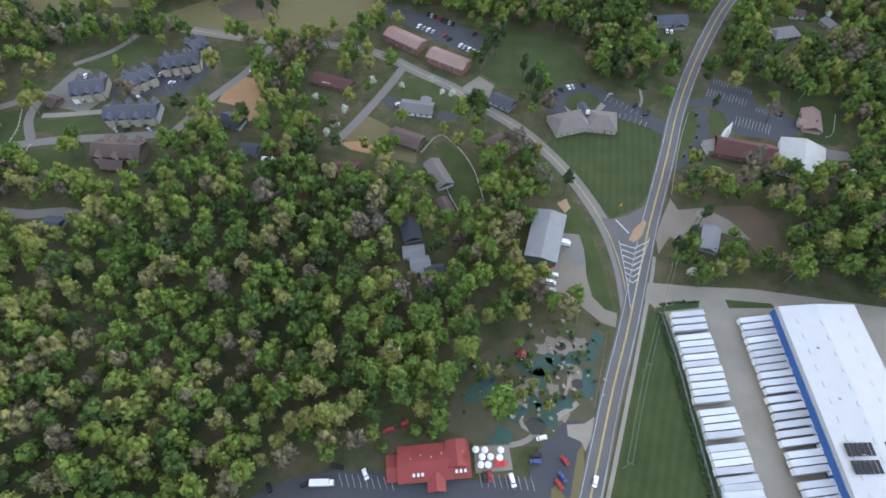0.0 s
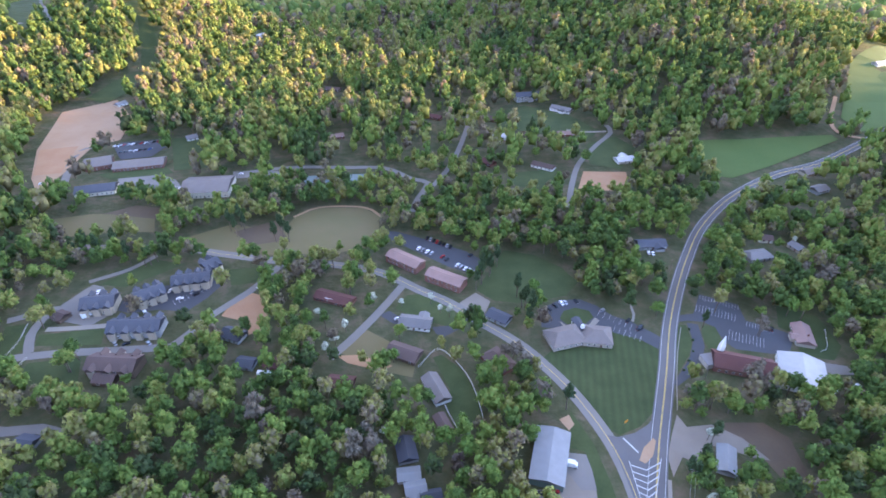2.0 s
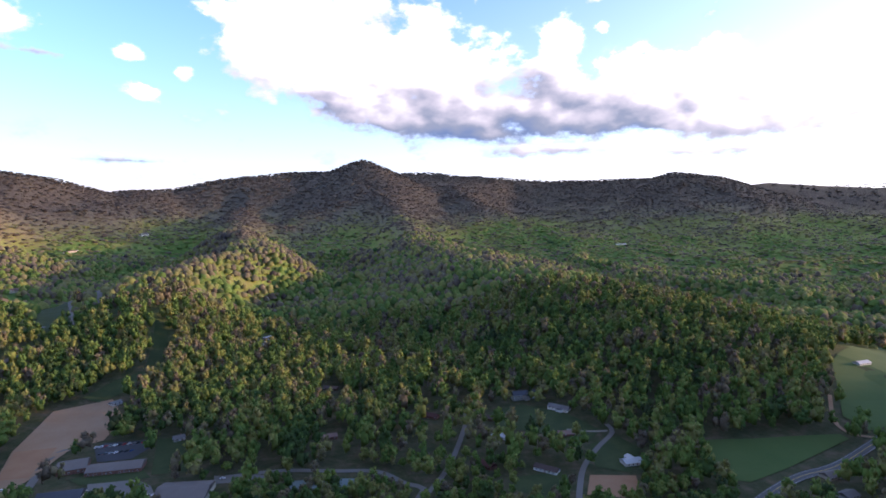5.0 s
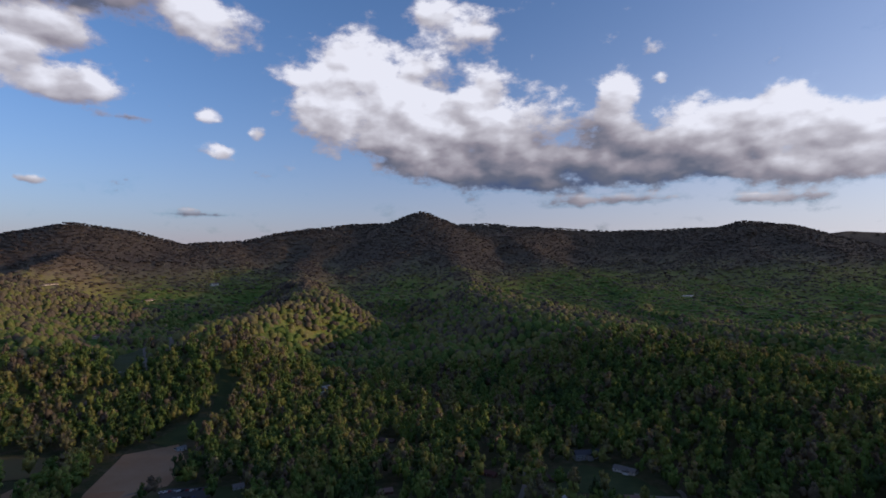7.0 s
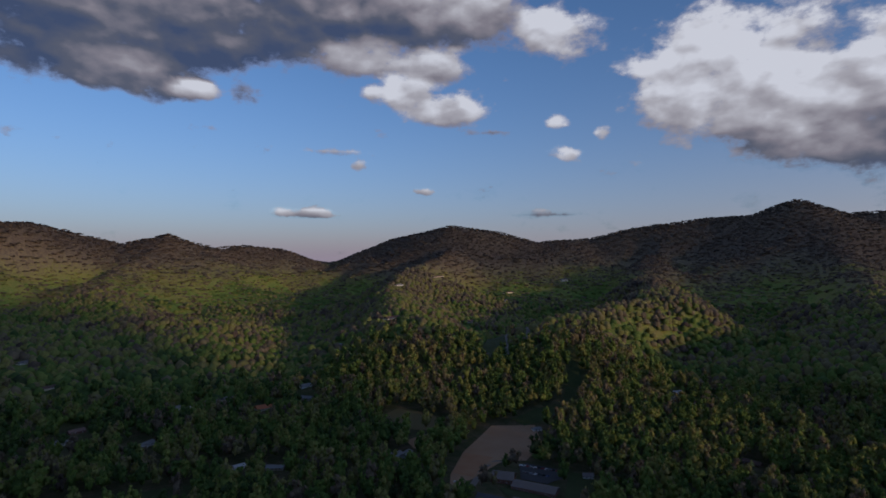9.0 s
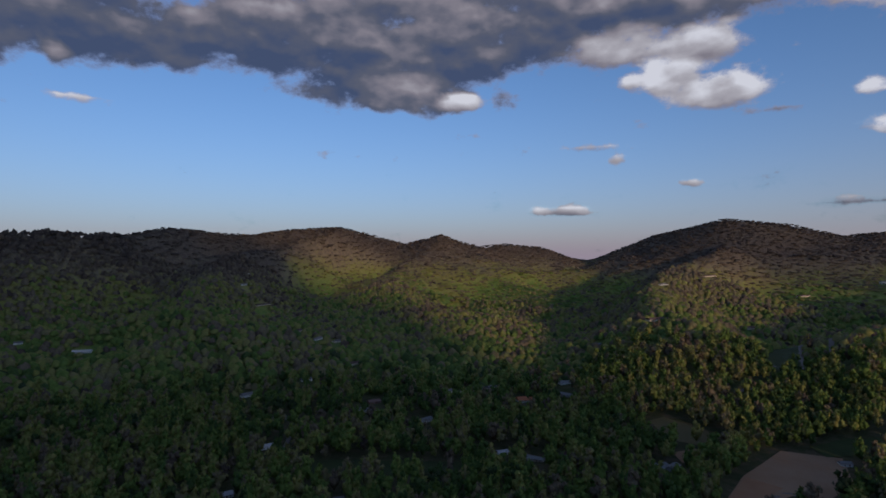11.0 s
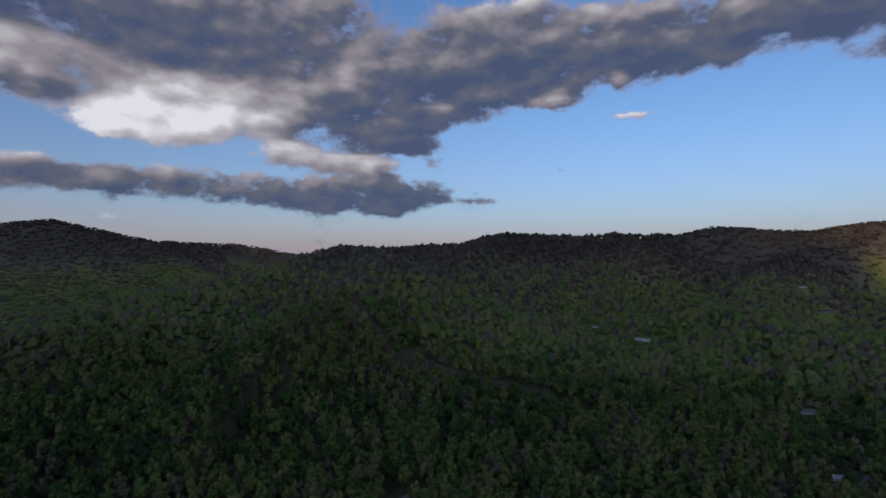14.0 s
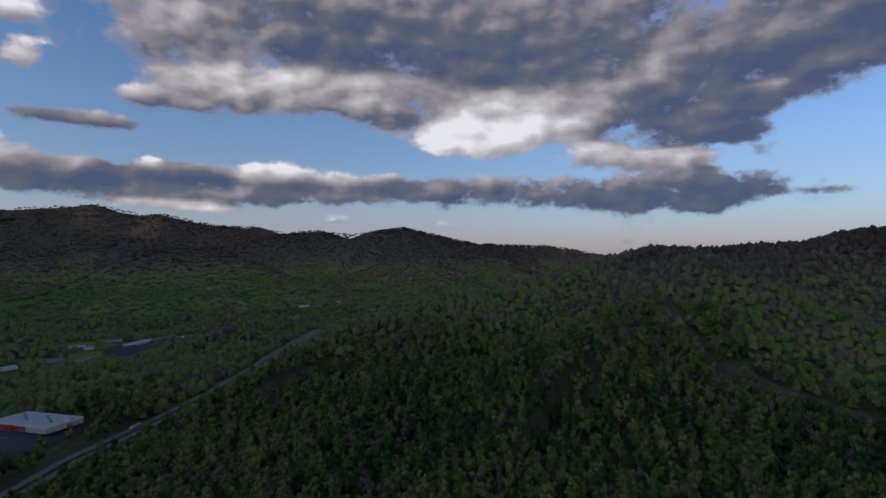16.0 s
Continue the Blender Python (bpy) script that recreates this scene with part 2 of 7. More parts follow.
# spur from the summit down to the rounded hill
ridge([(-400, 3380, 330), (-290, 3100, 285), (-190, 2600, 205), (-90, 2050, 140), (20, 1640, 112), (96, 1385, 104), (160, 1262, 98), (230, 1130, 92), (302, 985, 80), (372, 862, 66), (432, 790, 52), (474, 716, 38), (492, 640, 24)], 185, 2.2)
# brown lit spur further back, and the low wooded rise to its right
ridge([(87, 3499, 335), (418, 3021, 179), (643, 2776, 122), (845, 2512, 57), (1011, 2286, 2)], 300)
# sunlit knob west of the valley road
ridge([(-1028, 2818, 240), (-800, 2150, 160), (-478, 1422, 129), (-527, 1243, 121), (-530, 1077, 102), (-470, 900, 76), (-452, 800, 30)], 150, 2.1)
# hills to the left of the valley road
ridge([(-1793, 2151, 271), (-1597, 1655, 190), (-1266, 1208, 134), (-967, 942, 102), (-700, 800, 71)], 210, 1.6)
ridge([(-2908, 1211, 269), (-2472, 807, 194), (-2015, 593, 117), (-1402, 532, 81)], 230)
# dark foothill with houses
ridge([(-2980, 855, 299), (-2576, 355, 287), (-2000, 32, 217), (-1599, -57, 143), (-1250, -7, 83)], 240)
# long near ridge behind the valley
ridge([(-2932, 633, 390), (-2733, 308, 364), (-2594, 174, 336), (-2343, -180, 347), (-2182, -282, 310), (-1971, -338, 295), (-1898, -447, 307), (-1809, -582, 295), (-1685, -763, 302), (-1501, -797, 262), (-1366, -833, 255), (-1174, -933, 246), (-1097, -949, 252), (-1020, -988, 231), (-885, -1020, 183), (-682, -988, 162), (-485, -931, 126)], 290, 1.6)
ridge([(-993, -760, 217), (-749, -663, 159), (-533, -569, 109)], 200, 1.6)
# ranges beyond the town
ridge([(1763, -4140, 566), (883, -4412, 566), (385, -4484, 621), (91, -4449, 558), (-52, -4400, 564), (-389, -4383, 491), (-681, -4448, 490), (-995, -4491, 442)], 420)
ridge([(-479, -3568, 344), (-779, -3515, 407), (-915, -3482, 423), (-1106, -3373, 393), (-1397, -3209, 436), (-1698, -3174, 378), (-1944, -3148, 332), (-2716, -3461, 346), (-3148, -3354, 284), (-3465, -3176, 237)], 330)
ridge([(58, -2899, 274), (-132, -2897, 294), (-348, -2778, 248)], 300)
# unseen range added to the west, before the setting sun, to shade the valley
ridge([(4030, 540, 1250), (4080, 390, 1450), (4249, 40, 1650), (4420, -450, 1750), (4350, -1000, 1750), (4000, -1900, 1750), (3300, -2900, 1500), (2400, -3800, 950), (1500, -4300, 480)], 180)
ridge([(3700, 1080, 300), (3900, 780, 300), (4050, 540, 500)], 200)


CUTTING = [(210.0, -540.0), (123.0, -675.0), (86.0, -752.0), (15.0, -859.0), (-55.0, -970.0), (-117.0, -1080.0), (-190.0, -1220.0), (-265.0, -1380.0), (-447.0, -1735.0), (-560.0, -1960.0)]


def height(x, y):
    """The ground's height above the valley floor: ridges with side spurs and hollows between them."""
    x, y = np.asarray(x, float), np.asarray(y, float)
    r = np.hypot(x, y)
    if not r.size or r.max() < 400:
        return np.zeros_like(x)
    small = fbm(x / 170, y / 170, 3, 5) - 0.5
    total, crestness = np.zeros_like(x), np.zeros_like(x)
    ravine = 1 - 2 * np.abs(2 * fbm(x / 430 + 0.3 * small, y / 430, 3, 71) - 1)
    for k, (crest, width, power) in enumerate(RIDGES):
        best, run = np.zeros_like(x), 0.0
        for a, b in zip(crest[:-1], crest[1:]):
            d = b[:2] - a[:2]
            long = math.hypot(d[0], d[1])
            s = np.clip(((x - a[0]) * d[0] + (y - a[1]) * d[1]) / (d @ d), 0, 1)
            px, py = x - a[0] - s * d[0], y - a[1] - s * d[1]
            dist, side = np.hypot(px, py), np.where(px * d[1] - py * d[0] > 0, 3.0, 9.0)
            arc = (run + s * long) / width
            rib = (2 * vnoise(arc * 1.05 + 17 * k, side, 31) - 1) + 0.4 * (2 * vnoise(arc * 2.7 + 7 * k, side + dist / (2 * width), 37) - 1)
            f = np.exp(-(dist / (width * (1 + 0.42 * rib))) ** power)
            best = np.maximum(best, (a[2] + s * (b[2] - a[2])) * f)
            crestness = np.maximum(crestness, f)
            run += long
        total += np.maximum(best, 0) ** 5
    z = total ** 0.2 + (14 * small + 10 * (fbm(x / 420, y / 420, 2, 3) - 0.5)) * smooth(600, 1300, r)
    z = z + 62 * (ravine - 0.40) * (1 - crestness) ** 0.6 * smooth(900, 1500, r)
    # the divided highway runs level through its cutting
    way = np.full_like(x, 1e9)
    for (ax, ay), (bx, by) in zip(CUTTING[:-1], CUTTING[1:]):
        s = np.clip(((x - ax) * (bx - ax) + (y - ay) * (by - ay)) / ((bx - ax) ** 2 + (by - ay) ** 2), 0, 1)
        way = np.minimum(way, np.hypot(x - ax - s * (bx - ax), y - ay - s * (by - ay)))
    return np.maximum(z, -6) * smooth(400, 640, r) * smooth(25, 150, way)


SECTORS = np.concatenate([np.arange(-46, 196, 0.4), np.arange(196, 314, 2.0)])
RINGS = np.concatenate([[0.02], 40 * np.exp(np.arange(0, 232) * math.log(4900 / 40) / 231)])


def make_mesh(name, verts, faces, material, smooth_faces=True, attributes=()):
    """A mesh from arrays; faces all have the same number of corners."""
    me = bpy.data.meshes.new(name)
    verts, faces = np.asarray(verts, np.float32), np.asarray(faces, np.int32)
    me.vertices.add(len(verts))
    me.vertices.foreach_set("co", verts.ravel())
    me.loops.add(faces.size)
    me.loops.foreach_set("vertex_index", faces.ravel())
    me.polygons.add(len(faces))
    k = faces.shape[1]
    me.polygons.foreach_set("loop_start", np.arange(0, faces.size, k, dtype=np.int32))
    me.polygons.foreach_set("use_smooth", np.full(len(faces), smooth_faces))
    for key, values in attributes:
        at = me.attributes.new(key, "FLOAT", "POINT")
        at.data.foreach_set("value", np.asarray(values, np.float32))
    me.update(calc_edges=True)
    me.validate()
    me.materials.append(material)
    return me


def grid_faces(n, m, wrap):
    i, j = np.meshgrid(np.arange(n - 1), np.arange(m if wrap else m - 1), indexing="ij")
    j2 = (j + 1) % m
    return np.stack([i * m + j, (i + 1) * m + j, (i + 1) * m + j2, i * m + j2], -1).reshape(-1, 4)


def build_ground():
    a = np.radians(SECTORS)
    x, y = -np.sin(a)[None] * RINGS[:, None], np.cos(a)[None] * RINGS[:, None]
    z = height(x, y)
    verts = np.stack([x, y, z], -1).reshape(-1, 3)
    wooded = np.broadcast_to(smooth(700, 1500, RINGS)[:, None], x.shape).ravel()
    up = smooth(5, 400 - 110 * smooth(1200, 2200, np.hypot(x, y)), z + 170 * (fbm(x / 420, y / 420, 4, 9) - 0.5))
    tint = np.clip((0.28 + 0.12 * smooth(700, 1500, np.hypot(x, y)) + 0.5 * (fbm(x / 90, y / 90, 3, 21) - 0.5)) * (1 - 0.88 * up) + 0.88 * up * 0.92, 0, 1)
    me = make_mesh("ground", verts, grid_faces(len(RINGS), len(SECTORS), True), M_GROUND, True, [("wooded", wooded), ("tint", tint.ravel())])
    return tagged(new("ground", me), "wooded valley floor rising into forested mountains", "ground", kind="structure")


build_ground()

# map of open land: 1 = no trees, 0.4 = few trees
CELL, HALF = 3.0, 1800.0
OPEN = np.zeros((1200, 1200), np.float32)
gx, gy = np.meshgrid(np.arange(1200) * CELL - HALF + CELL / 2, np.arange(1200) * CELL - HALF + CELL / 2, indexing="ij")


def window(xs, ys, pad):
    lo = [max(0, int((min(v) - pad + HALF) / CELL)) for v in (xs, ys)]
    hi = [min(1200, int((max(v) + pad + HALF) / CELL) + 2) for v in (xs, ys)]
    return slice(lo[0], hi[0]), slice(lo[1], hi[1])


def open_line(points, half, value=1.0):
    for (ax, ay), (bx, by) in zip(points[:-1], points[1:]):
        w = window((ax, bx), (ay, by), half)
        dx, dy = bx - ax, by - ay
        s = np.clip(((gx[w] - ax) * dx + (gy[w] - ay) * dy) / (dx * dx + dy * dy + 1e-6), 0, 1)
        near = np.hypot(gx[w] - ax - s * dx, gy[w] - ay - s * dy) < half
        OPEN[w] = np.maximum(OPEN[w], near * value)


def open_area(points, value=1.0, pad=0.0):
    xs, ys = [p[0] for p in points], [p[1] for p in points]
    w = window(xs, ys, pad + 3)
    inside = np.zeros(gx[w].shape, bool)
    for (ax, ay), (bx, by) in zip(points, points[1:] + points[:1]):
        if ay == by:
            continue
        cross = ((ay > gy[w]) != (by > gy[w])) & (gx[w] < (bx - ax) * (gy[w] - ay) / (by - ay) + ax)
        inside ^= cross
    OPEN[w] = np.maximum(OPEN[w], inside * value)
    if pad:
        open_line(points + points[:1], pad, value)


def lift(x, y, off):
    """Heights that lie on the ground sheet, a little proud of it where it is not level."""
    return height(x, y) + off + 0.6 * smooth(395, 600, np.hypot(x, y))


def spline(points, step=6.0):
    """Points every few metres along a smooth line through the given ones."""
    p = np.array(points, float)
    p = np.vstack([2 * p[0] - p[1], p, 2 * p[-1] - p[-2]])
    out = []
    for k in range(1, len(p) - 2):
        n = max(2, int(np.hypot(*(p[k + 1] - p[k])) / step))
        t = np.linspace(0, 1, n, endpoint=False)[:, None]
        a, b, c, d = p[k - 1], p[k], p[k + 1], p[k + 2]
        out.append(0.5 * (2 * b + (c - a) * t + (2 * a - 5 * b + 4 * c - d) * t ** 2 + (3 * b - a - 3 * c + d) * t ** 3))
    return np.vstack(out + [p[-2:-1]])


def offset_line(line, off):
    d = np.gradient(line, axis=0)
    d /= np.maximum(np.hypot(d[:, 0], d[:, 1]), 1e-6)[:, None]
    return line + np.stack([d[:, 1], -d[:, 0]], 1) * off


def strip(name, line, width, off, material, parent=None, shift=0.0, thick=0.0):
    """A band of constant width along a line, laid on the ground."""
    rows = [offset_line(line, shift + width * k) for k in (-0.5, 0, 0.5)]
    zs = [lift(r[:, 0], r[:, 1], off) for r in rows]
    cols = [np.column_stack([r, z]) for r, z in zip(rows, zs)]
    if thick:
        cols = [np.column_stack([rows[0], zs[0] - thick]), *cols, np.column_stack([rows[2], zs[2] - thick])]
    v = np.stack(cols, 1)
    n, m = v.shape[:2]
    me = make_mesh(name, v.reshape(-1, 3), grid_faces(n, m, False)[:, ::-1], material, False)
    ob = new(name, me)
    ob.parent = parent
    return ob


def patch(name, points, material, off, label="", category="ground", pad=0.0, parent=None, step=14.0, kind="structure", thick=0.0):
    """A level or draped area with a straight-edged outline."""
    if parent is None:
        open_area(points, 1.0, pad)
        far = max(math.hypot(x, y) for x, y in points)
        if far > 300:      # low growth on the valley side
            open_area([(x * 0.97, y * 0.97) for x, y in points], 0.85, 0.0)
    bm = bmesh.new()
    f = bm.faces.new([bm.verts.new((x, y, 0)) for x, y in points])
    bmesh.ops.recalc_face_normals(bm, faces=[f])
    f.normal_update()
    if f.normal.z < 0:
        f.normal_flip()
    if max(math.hypot(x, y) for x, y in points) > 395:
        for axis in (0, 1):
            lo, hi = min(p[axis] for p in points), max(p[axis] for p in points)
            for k in range(1, int((hi - lo) / step) + 1):
                co, no = [0, 0, 0], [0, 0, 0]
                co[axis], no[axis] = lo + k * step, 1
                bmesh.ops.bisect_plane(bm, geom=bm.verts[:] + bm.edges[:] + bm.faces[:], plane_co=co, plane_no=no)
    bmesh.ops.triangulate(bm, faces=bm.faces[:])
    co = np.array([v.co for v in bm.verts])
    z = lift(co[:, 0], co[:, 1], off)
    for v, h in zip(bm.verts, z):
        v.co.z = h
    if thick:
        e = bmesh.ops.extrude_face_region(bm, geom=bm.faces[:])
        for v in e["geom"]:
            if isinstance(v, bmesh.types.BMVert):
                v.co.z += thick
        bmesh.ops.recalc_face_normals(bm, faces=bm.faces[:])
    me = bpy.data.meshes.new(name)
    bm.to_mesh(me)
    bm.free()
    me.materials.append(material)
    ob = new(name, me)
    ob.parent = parent
    if parent is None:
        tagged(ob, label, category, kind=kind)
    return ob


def road(name, points, width, material, label, margin=3.0, off=0.10, centre=None, edges=False, dashes=False):
    line = spline(points)
    ob = strip(name, line, width, off, material, thick=0.08)
    tagged(ob, label, "road", kind="structure")
    open_line([tuple(p) for p in line[::2]] + [tuple(line[-1])], width / 2 + margin)
    far = line * 0.975
    if np.hypot(*line.T).mean() > 300:
        open_line([tuple(p) for p in far[::2]], width / 2 + 3, 0.8)
    if edges:
        for s in (-1, 1):
            strip("edge_line", line, 0.22, off + 0.02, M_PAINT_W, ob, s * (width / 2 - 0.9))
    if centre == "double":
        for s in (-1, 1):
            strip("centre_line", line, 0.22, off + 0.02, M_PAINT_Y, ob, s * 0.22)
    elif centre == "single":
        strip("centre_line", line, 0.25, off + 0.02, M_PAINT_Y, ob)
    return ob, line

# ---- clouds: a far glowing sheet, their sun and shade painted into its colour ----
CLOUDS = []


def puff(place, wide, tall, light=0.8, dense=1.0):
    """One cloud body: its place (azimuth, elevation), its half sizes in degrees, how sunlit it is painted, how thick.
    """
    CLOUDS.append((*place, wide, tall, light, dense))


# cumulus bank over the summit
puff((16.3, 17.7), 5.0, 5.3, 0.98, 1.00)
puff((11.1, 15.2), 5.2, 4.6, 0.95, 1.00)
puff((6.9, 20.1), 3.4, 3.4, 0.95, 0.80)
puff((2.7, 23.2), 3.3, 2.7, 0.95, 0.70)
puff((6.3, 24.8), 1.9, 1.6, 0.95, 0.60)
puff((1.0, 17.4), 2.0, 2.6, 0.95, 0.90)
puff((4.5, 13.0), 11.0, 4.4, 0.80, 1.00)
puff((-7.1, 10.7), 14.8, 3.4, 0.42, 1.00)
puff((-19.8, 9.6), 13.8, 2.9, 0.55, 1.00)
puff((-30.4, 9.3), 8.6, 3.1, 0.88, 1.00)
puff((-12.2, 16.1), 2.2, 2.2, 1.00, 0.90)
puff((-19.9, 13.5), 3.7, 2.4, 1.00, 0.95)
puff((-25.9, 13.0), 3.5, 2.2, 1.00, 0.95)
puff((-31.9, 11.4), 3.7, 2.1, 1.00, 0.95)
puff((-1.3, 8.6), 6.4, 1.6, 0.38, 0.90)
puff((-11.5, 6.0), 7.9, 0.6, 0.50, 0.80)
puff((-24.0, 5.6), 5.7, 0.6, 0.60, 0.70)
puff((-38.1, 9.4), 6.3, 2.7, 0.90, 0.90)
# small clouds left of it
puff((28.4, 22.4), 4.3, 2.6, 0.95, 1.00)
puff((43.9, 16.8), 2.5, 1.8, 0.95, 1.00)
puff((40.6, 14.9), 4.0, 1.2, 0.85, 1.00)
puff((42.6, 19.4), 3.2, 1.3, 0.80, 0.80)
puff((28.9, 13.8), 1.5, 0.9, 1.00, 0.95)
puff((27.9, 10.6), 1.6, 0.9, 1.00, 0.95)
puff((30.0, 10.7), 1.0, 0.4, 0.90, 0.70)
puff((24.4, 12.4), 1.0, 1.0, 1.00, 0.90)
puff((29.8, 4.7), 4.3, 0.4, 0.40, 0.75)
puff((35.1, 13.0), 2.3, 0.5, 0.45, 0.60)
puff((43.0, 6.9), 1.4, 0.4, 0.70, 0.70)
puff((-16.3, 17.2), 0.8, 0.5, 1.00, 0.70)
puff((-3.8, 20.4), 0.8, 0.6, 1.00, 0.60)
puff((54.7, 4.6), 3.6, 0.5, 0.70, 0.95)
puff((49.7, 9.6), 1.2, 0.6, 0.90, 0.90)
puff((52.7, 10.8), 3.4, 0.4, 0.70, 0.60)
puff((42.8, 7.0), 1.2, 0.4, 0.60, 0.60)
puff((41.7, 19.5), 3.4, 1.6, 0.85, 0.90)
puff((48.2, 16.8), 1.0, 0.8, 0.90, 0.80)
puff((45.7, 17.2), 1.7, 1.4, 1.00, 0.90)
puff((39.8, 15.6), 2.9, 1.1, 1.00, 0.90)
# dark bank overhead, sunlit at its lower right rim
puff((53.9, 24.0), 17.6, 3.7, 0.30, 1.00)
puff((39.8, 24.1), 4.9, 2.7, 0.75, 0.90)
puff((49.3, 20.5), 5.0, 1.8, 0.85, 1.00)
puff((69.8, 20.5), 12.7, 3.7, 0.26, 1.00)
puff((72.1, 17.0), 4.6, 2.0, 0.72, 1.00)
puff((77.8, 18.4), 5.4, 2.7, 0.32, 1.00)
puff((65.3, 15.9), 2.1, 0.8, 0.95, 0.90)
puff((70.8, 22.3), 15.4, 5.2, 0.26, 1.00)
puff((83.3, 22.2), 7.1, 4.6, 0.25, 1.00)
puff((70.8, 17.3), 3.4, 1.8, 0.60, 0.95)
puff((65.3, 15.8), 1.7, 0.7, 0.95, 0.90)
puff((59.2, 23.5), 15.8, 3.2, 0.28, 1.00)
puff((100.0, 20.5), 6.6, 3.0, 0.20, 1.00)
puff((106.1, 20.4), 9.1, 2.9, 0.22, 1.00)
puff((92.8, 20.2), 2.9, 2.4, 0.12, 1.00)
puff((111.8, 17.0), 5.5, 1.8, 0.25, 0.90)
puff((109.6, 15.9), 2.0, 0.8, 0.60, 0.80)
puff((102.7, 17.5), 1.1, 0.9, 0.60, 0.70)
puff((101.5, 13.9), 2.4, 0.5, 0.85, 0.90)
puff((112.2, 20.5), 10.7, 4.3, 0.18, 1.00)
puff((121.4, 17.9), 6.6, 4.8, 0.18, 1.00)
puff((129.4, 16.1), 7.5, 5.2, 0.30, 1.00)
puff((130.6, 17.5), 1.1, 0.9, 0.70, 0.90)
puff((121.4, 15.4), 2.1, 0.7, 0.60, 0.90)
puff((109.5, 15.8), 2.2, 0.6, 0.70, 0.80)
puff((102.7, 17.2), 0.7, 0.7, 0.60, 0.60)
puff((124.2, 12.0), 3.1, 1.0, 0.10, 1.00)
puff((130.5, 9.7), 4.5, 1.0, 0.62, 1.00)
puff((126.4, 8.4), 1.1, 0.5, 0.10, 0.80)
puff((128.9, 6.3), 9.3, 1.7, 0.05, 1.00)
puff((117.5, 8.8), 1.0, 0.3, 0.15, 0.70)
puff((65.6, 16.0), 2.1, 0.7, 0.95, 0.90)
puff((82.0, 21.8), 8.1, 3.2, 0.24, 1.00)
puff((72.3, 17.8), 4.7, 2.4, 0.45, 1.00)
# great dark cloud with a bright gap below it
puff((157.2, 23.1), 23.0, 5.2, 0.24, 1.00)
puff((142.3, 20.3), 14.4, 6.1, 0.22, 1.00)
puff((177.5, 20.7), 6.6, 3.0, 0.60, 0.90)
puff((172.9, 16.8), 6.9, 2.7, 0.68, 1.00)
puff((163.0, 16.8), 8.4, 2.5, 0.66, 1.00)
puff((154.8, 15.7), 5.2, 2.3, 0.45, 1.00)
puff((145.3, 14.2), 8.6, 3.4, 1.10, 1.00)
puff((149.4, 12.6), 7.0, 2.0, 1.10, 1.00)
puff((137.8, 15.2), 5.6, 3.3, 0.75, 1.00)
puff((130.3, 17.6), 1.3, 1.6, 0.75, 0.90)
puff((122.5, 18.5), 7.4, 3.9, 0.12, 1.00)
puff((115.4, 19.3), 6.3, 2.7, 0.15, 1.00)
puff((126.3, 15.1), 5.7, 2.6, 0.20, 0.90)
puff((121.0, 15.4), 1.7, 0.7, 0.65, 0.90)
puff((124.0, 11.7), 3.1, 0.9, 0.08, 1.00)
puff((129.8, 9.5), 3.0, 1.0, 0.75, 1.00)
puff((136.7, 10.5), 3.4, 1.2, 0.80, 0.90)
puff((130.9, 6.5), 11.0, 2.0, 0.05, 1.00)
puff((139.6, 6.9), 9.8, 1.7, 0.35, 0.90)
puff((157.2, 7.4), 15.3, 1.3, 0.25, 1.00)
puff((169.7, 8.5), 4.5, 1.4, 0.85, 1.00)
puff((180.7, 7.8), 17.1, 1.3, 0.12, 1.00)
puff((189.1, 7.4), 9.4, 1.2, 0.12, 1.00)
puff((176.4, 6.3), 17.8, 1.0, 0.35, 0.90)
puff((178.9, 5.3), 5.3, 0.7, 0.85, 0.90)
puff((163.0, 8.4), 2.3, 0.8, 0.95, 0.80)
puff((180.7, 9.1), 1.0, 0.5, 0.95, 0.80)
puff((186.4, 12.2), 5.3, 0.9, 0.30, 0.95)
puff((179.4, 15.0), 4.9, 1.1, 0.55, 1.00)
puff((190.4, 17.0), 1.8, 1.3, 0.75, 0.90)
puff((190.6, 20.1), 1.8, 1.0, 0.80, 0.80)
puff((163.0, 4.2), 1.7, 0.4, 0.90, 0.70)
puff((150.1, 3.7), 1.8, 0.4, 0.90, 0.60)
puff((118.0, 6.0), 2.9, 0.3, 0.30, 0.60)
puff((196.3, 8.6), 7.6, 2.5, 0.60, 1.00)
puff((197.9, 16.3), 6.0, 2.4, 0.50, 1.00)
# unseen cloud cover added overhead, to grey and dim the light from above
puff((20, 52), 16, 7, 0.16, 1.00)
puff((60, 54), 20, 8, 0.16, 1.00)
puff((100, 52), 24, 10, 0.16, 1.00)
puff((140, 50), 24, 10, 0.16, 1.00)
puff((180, 48), 20, 9, 0.16, 1.00)
puff((110, 68), 40, 10, 0.16, 1.00)
puff((30, 70), 40, 9, 0.16, 1.00)
puff((-20, 60), 18, 6, 0.16, 1.00)
puff((160, 70), 50, 10, 0.16, 1.00)


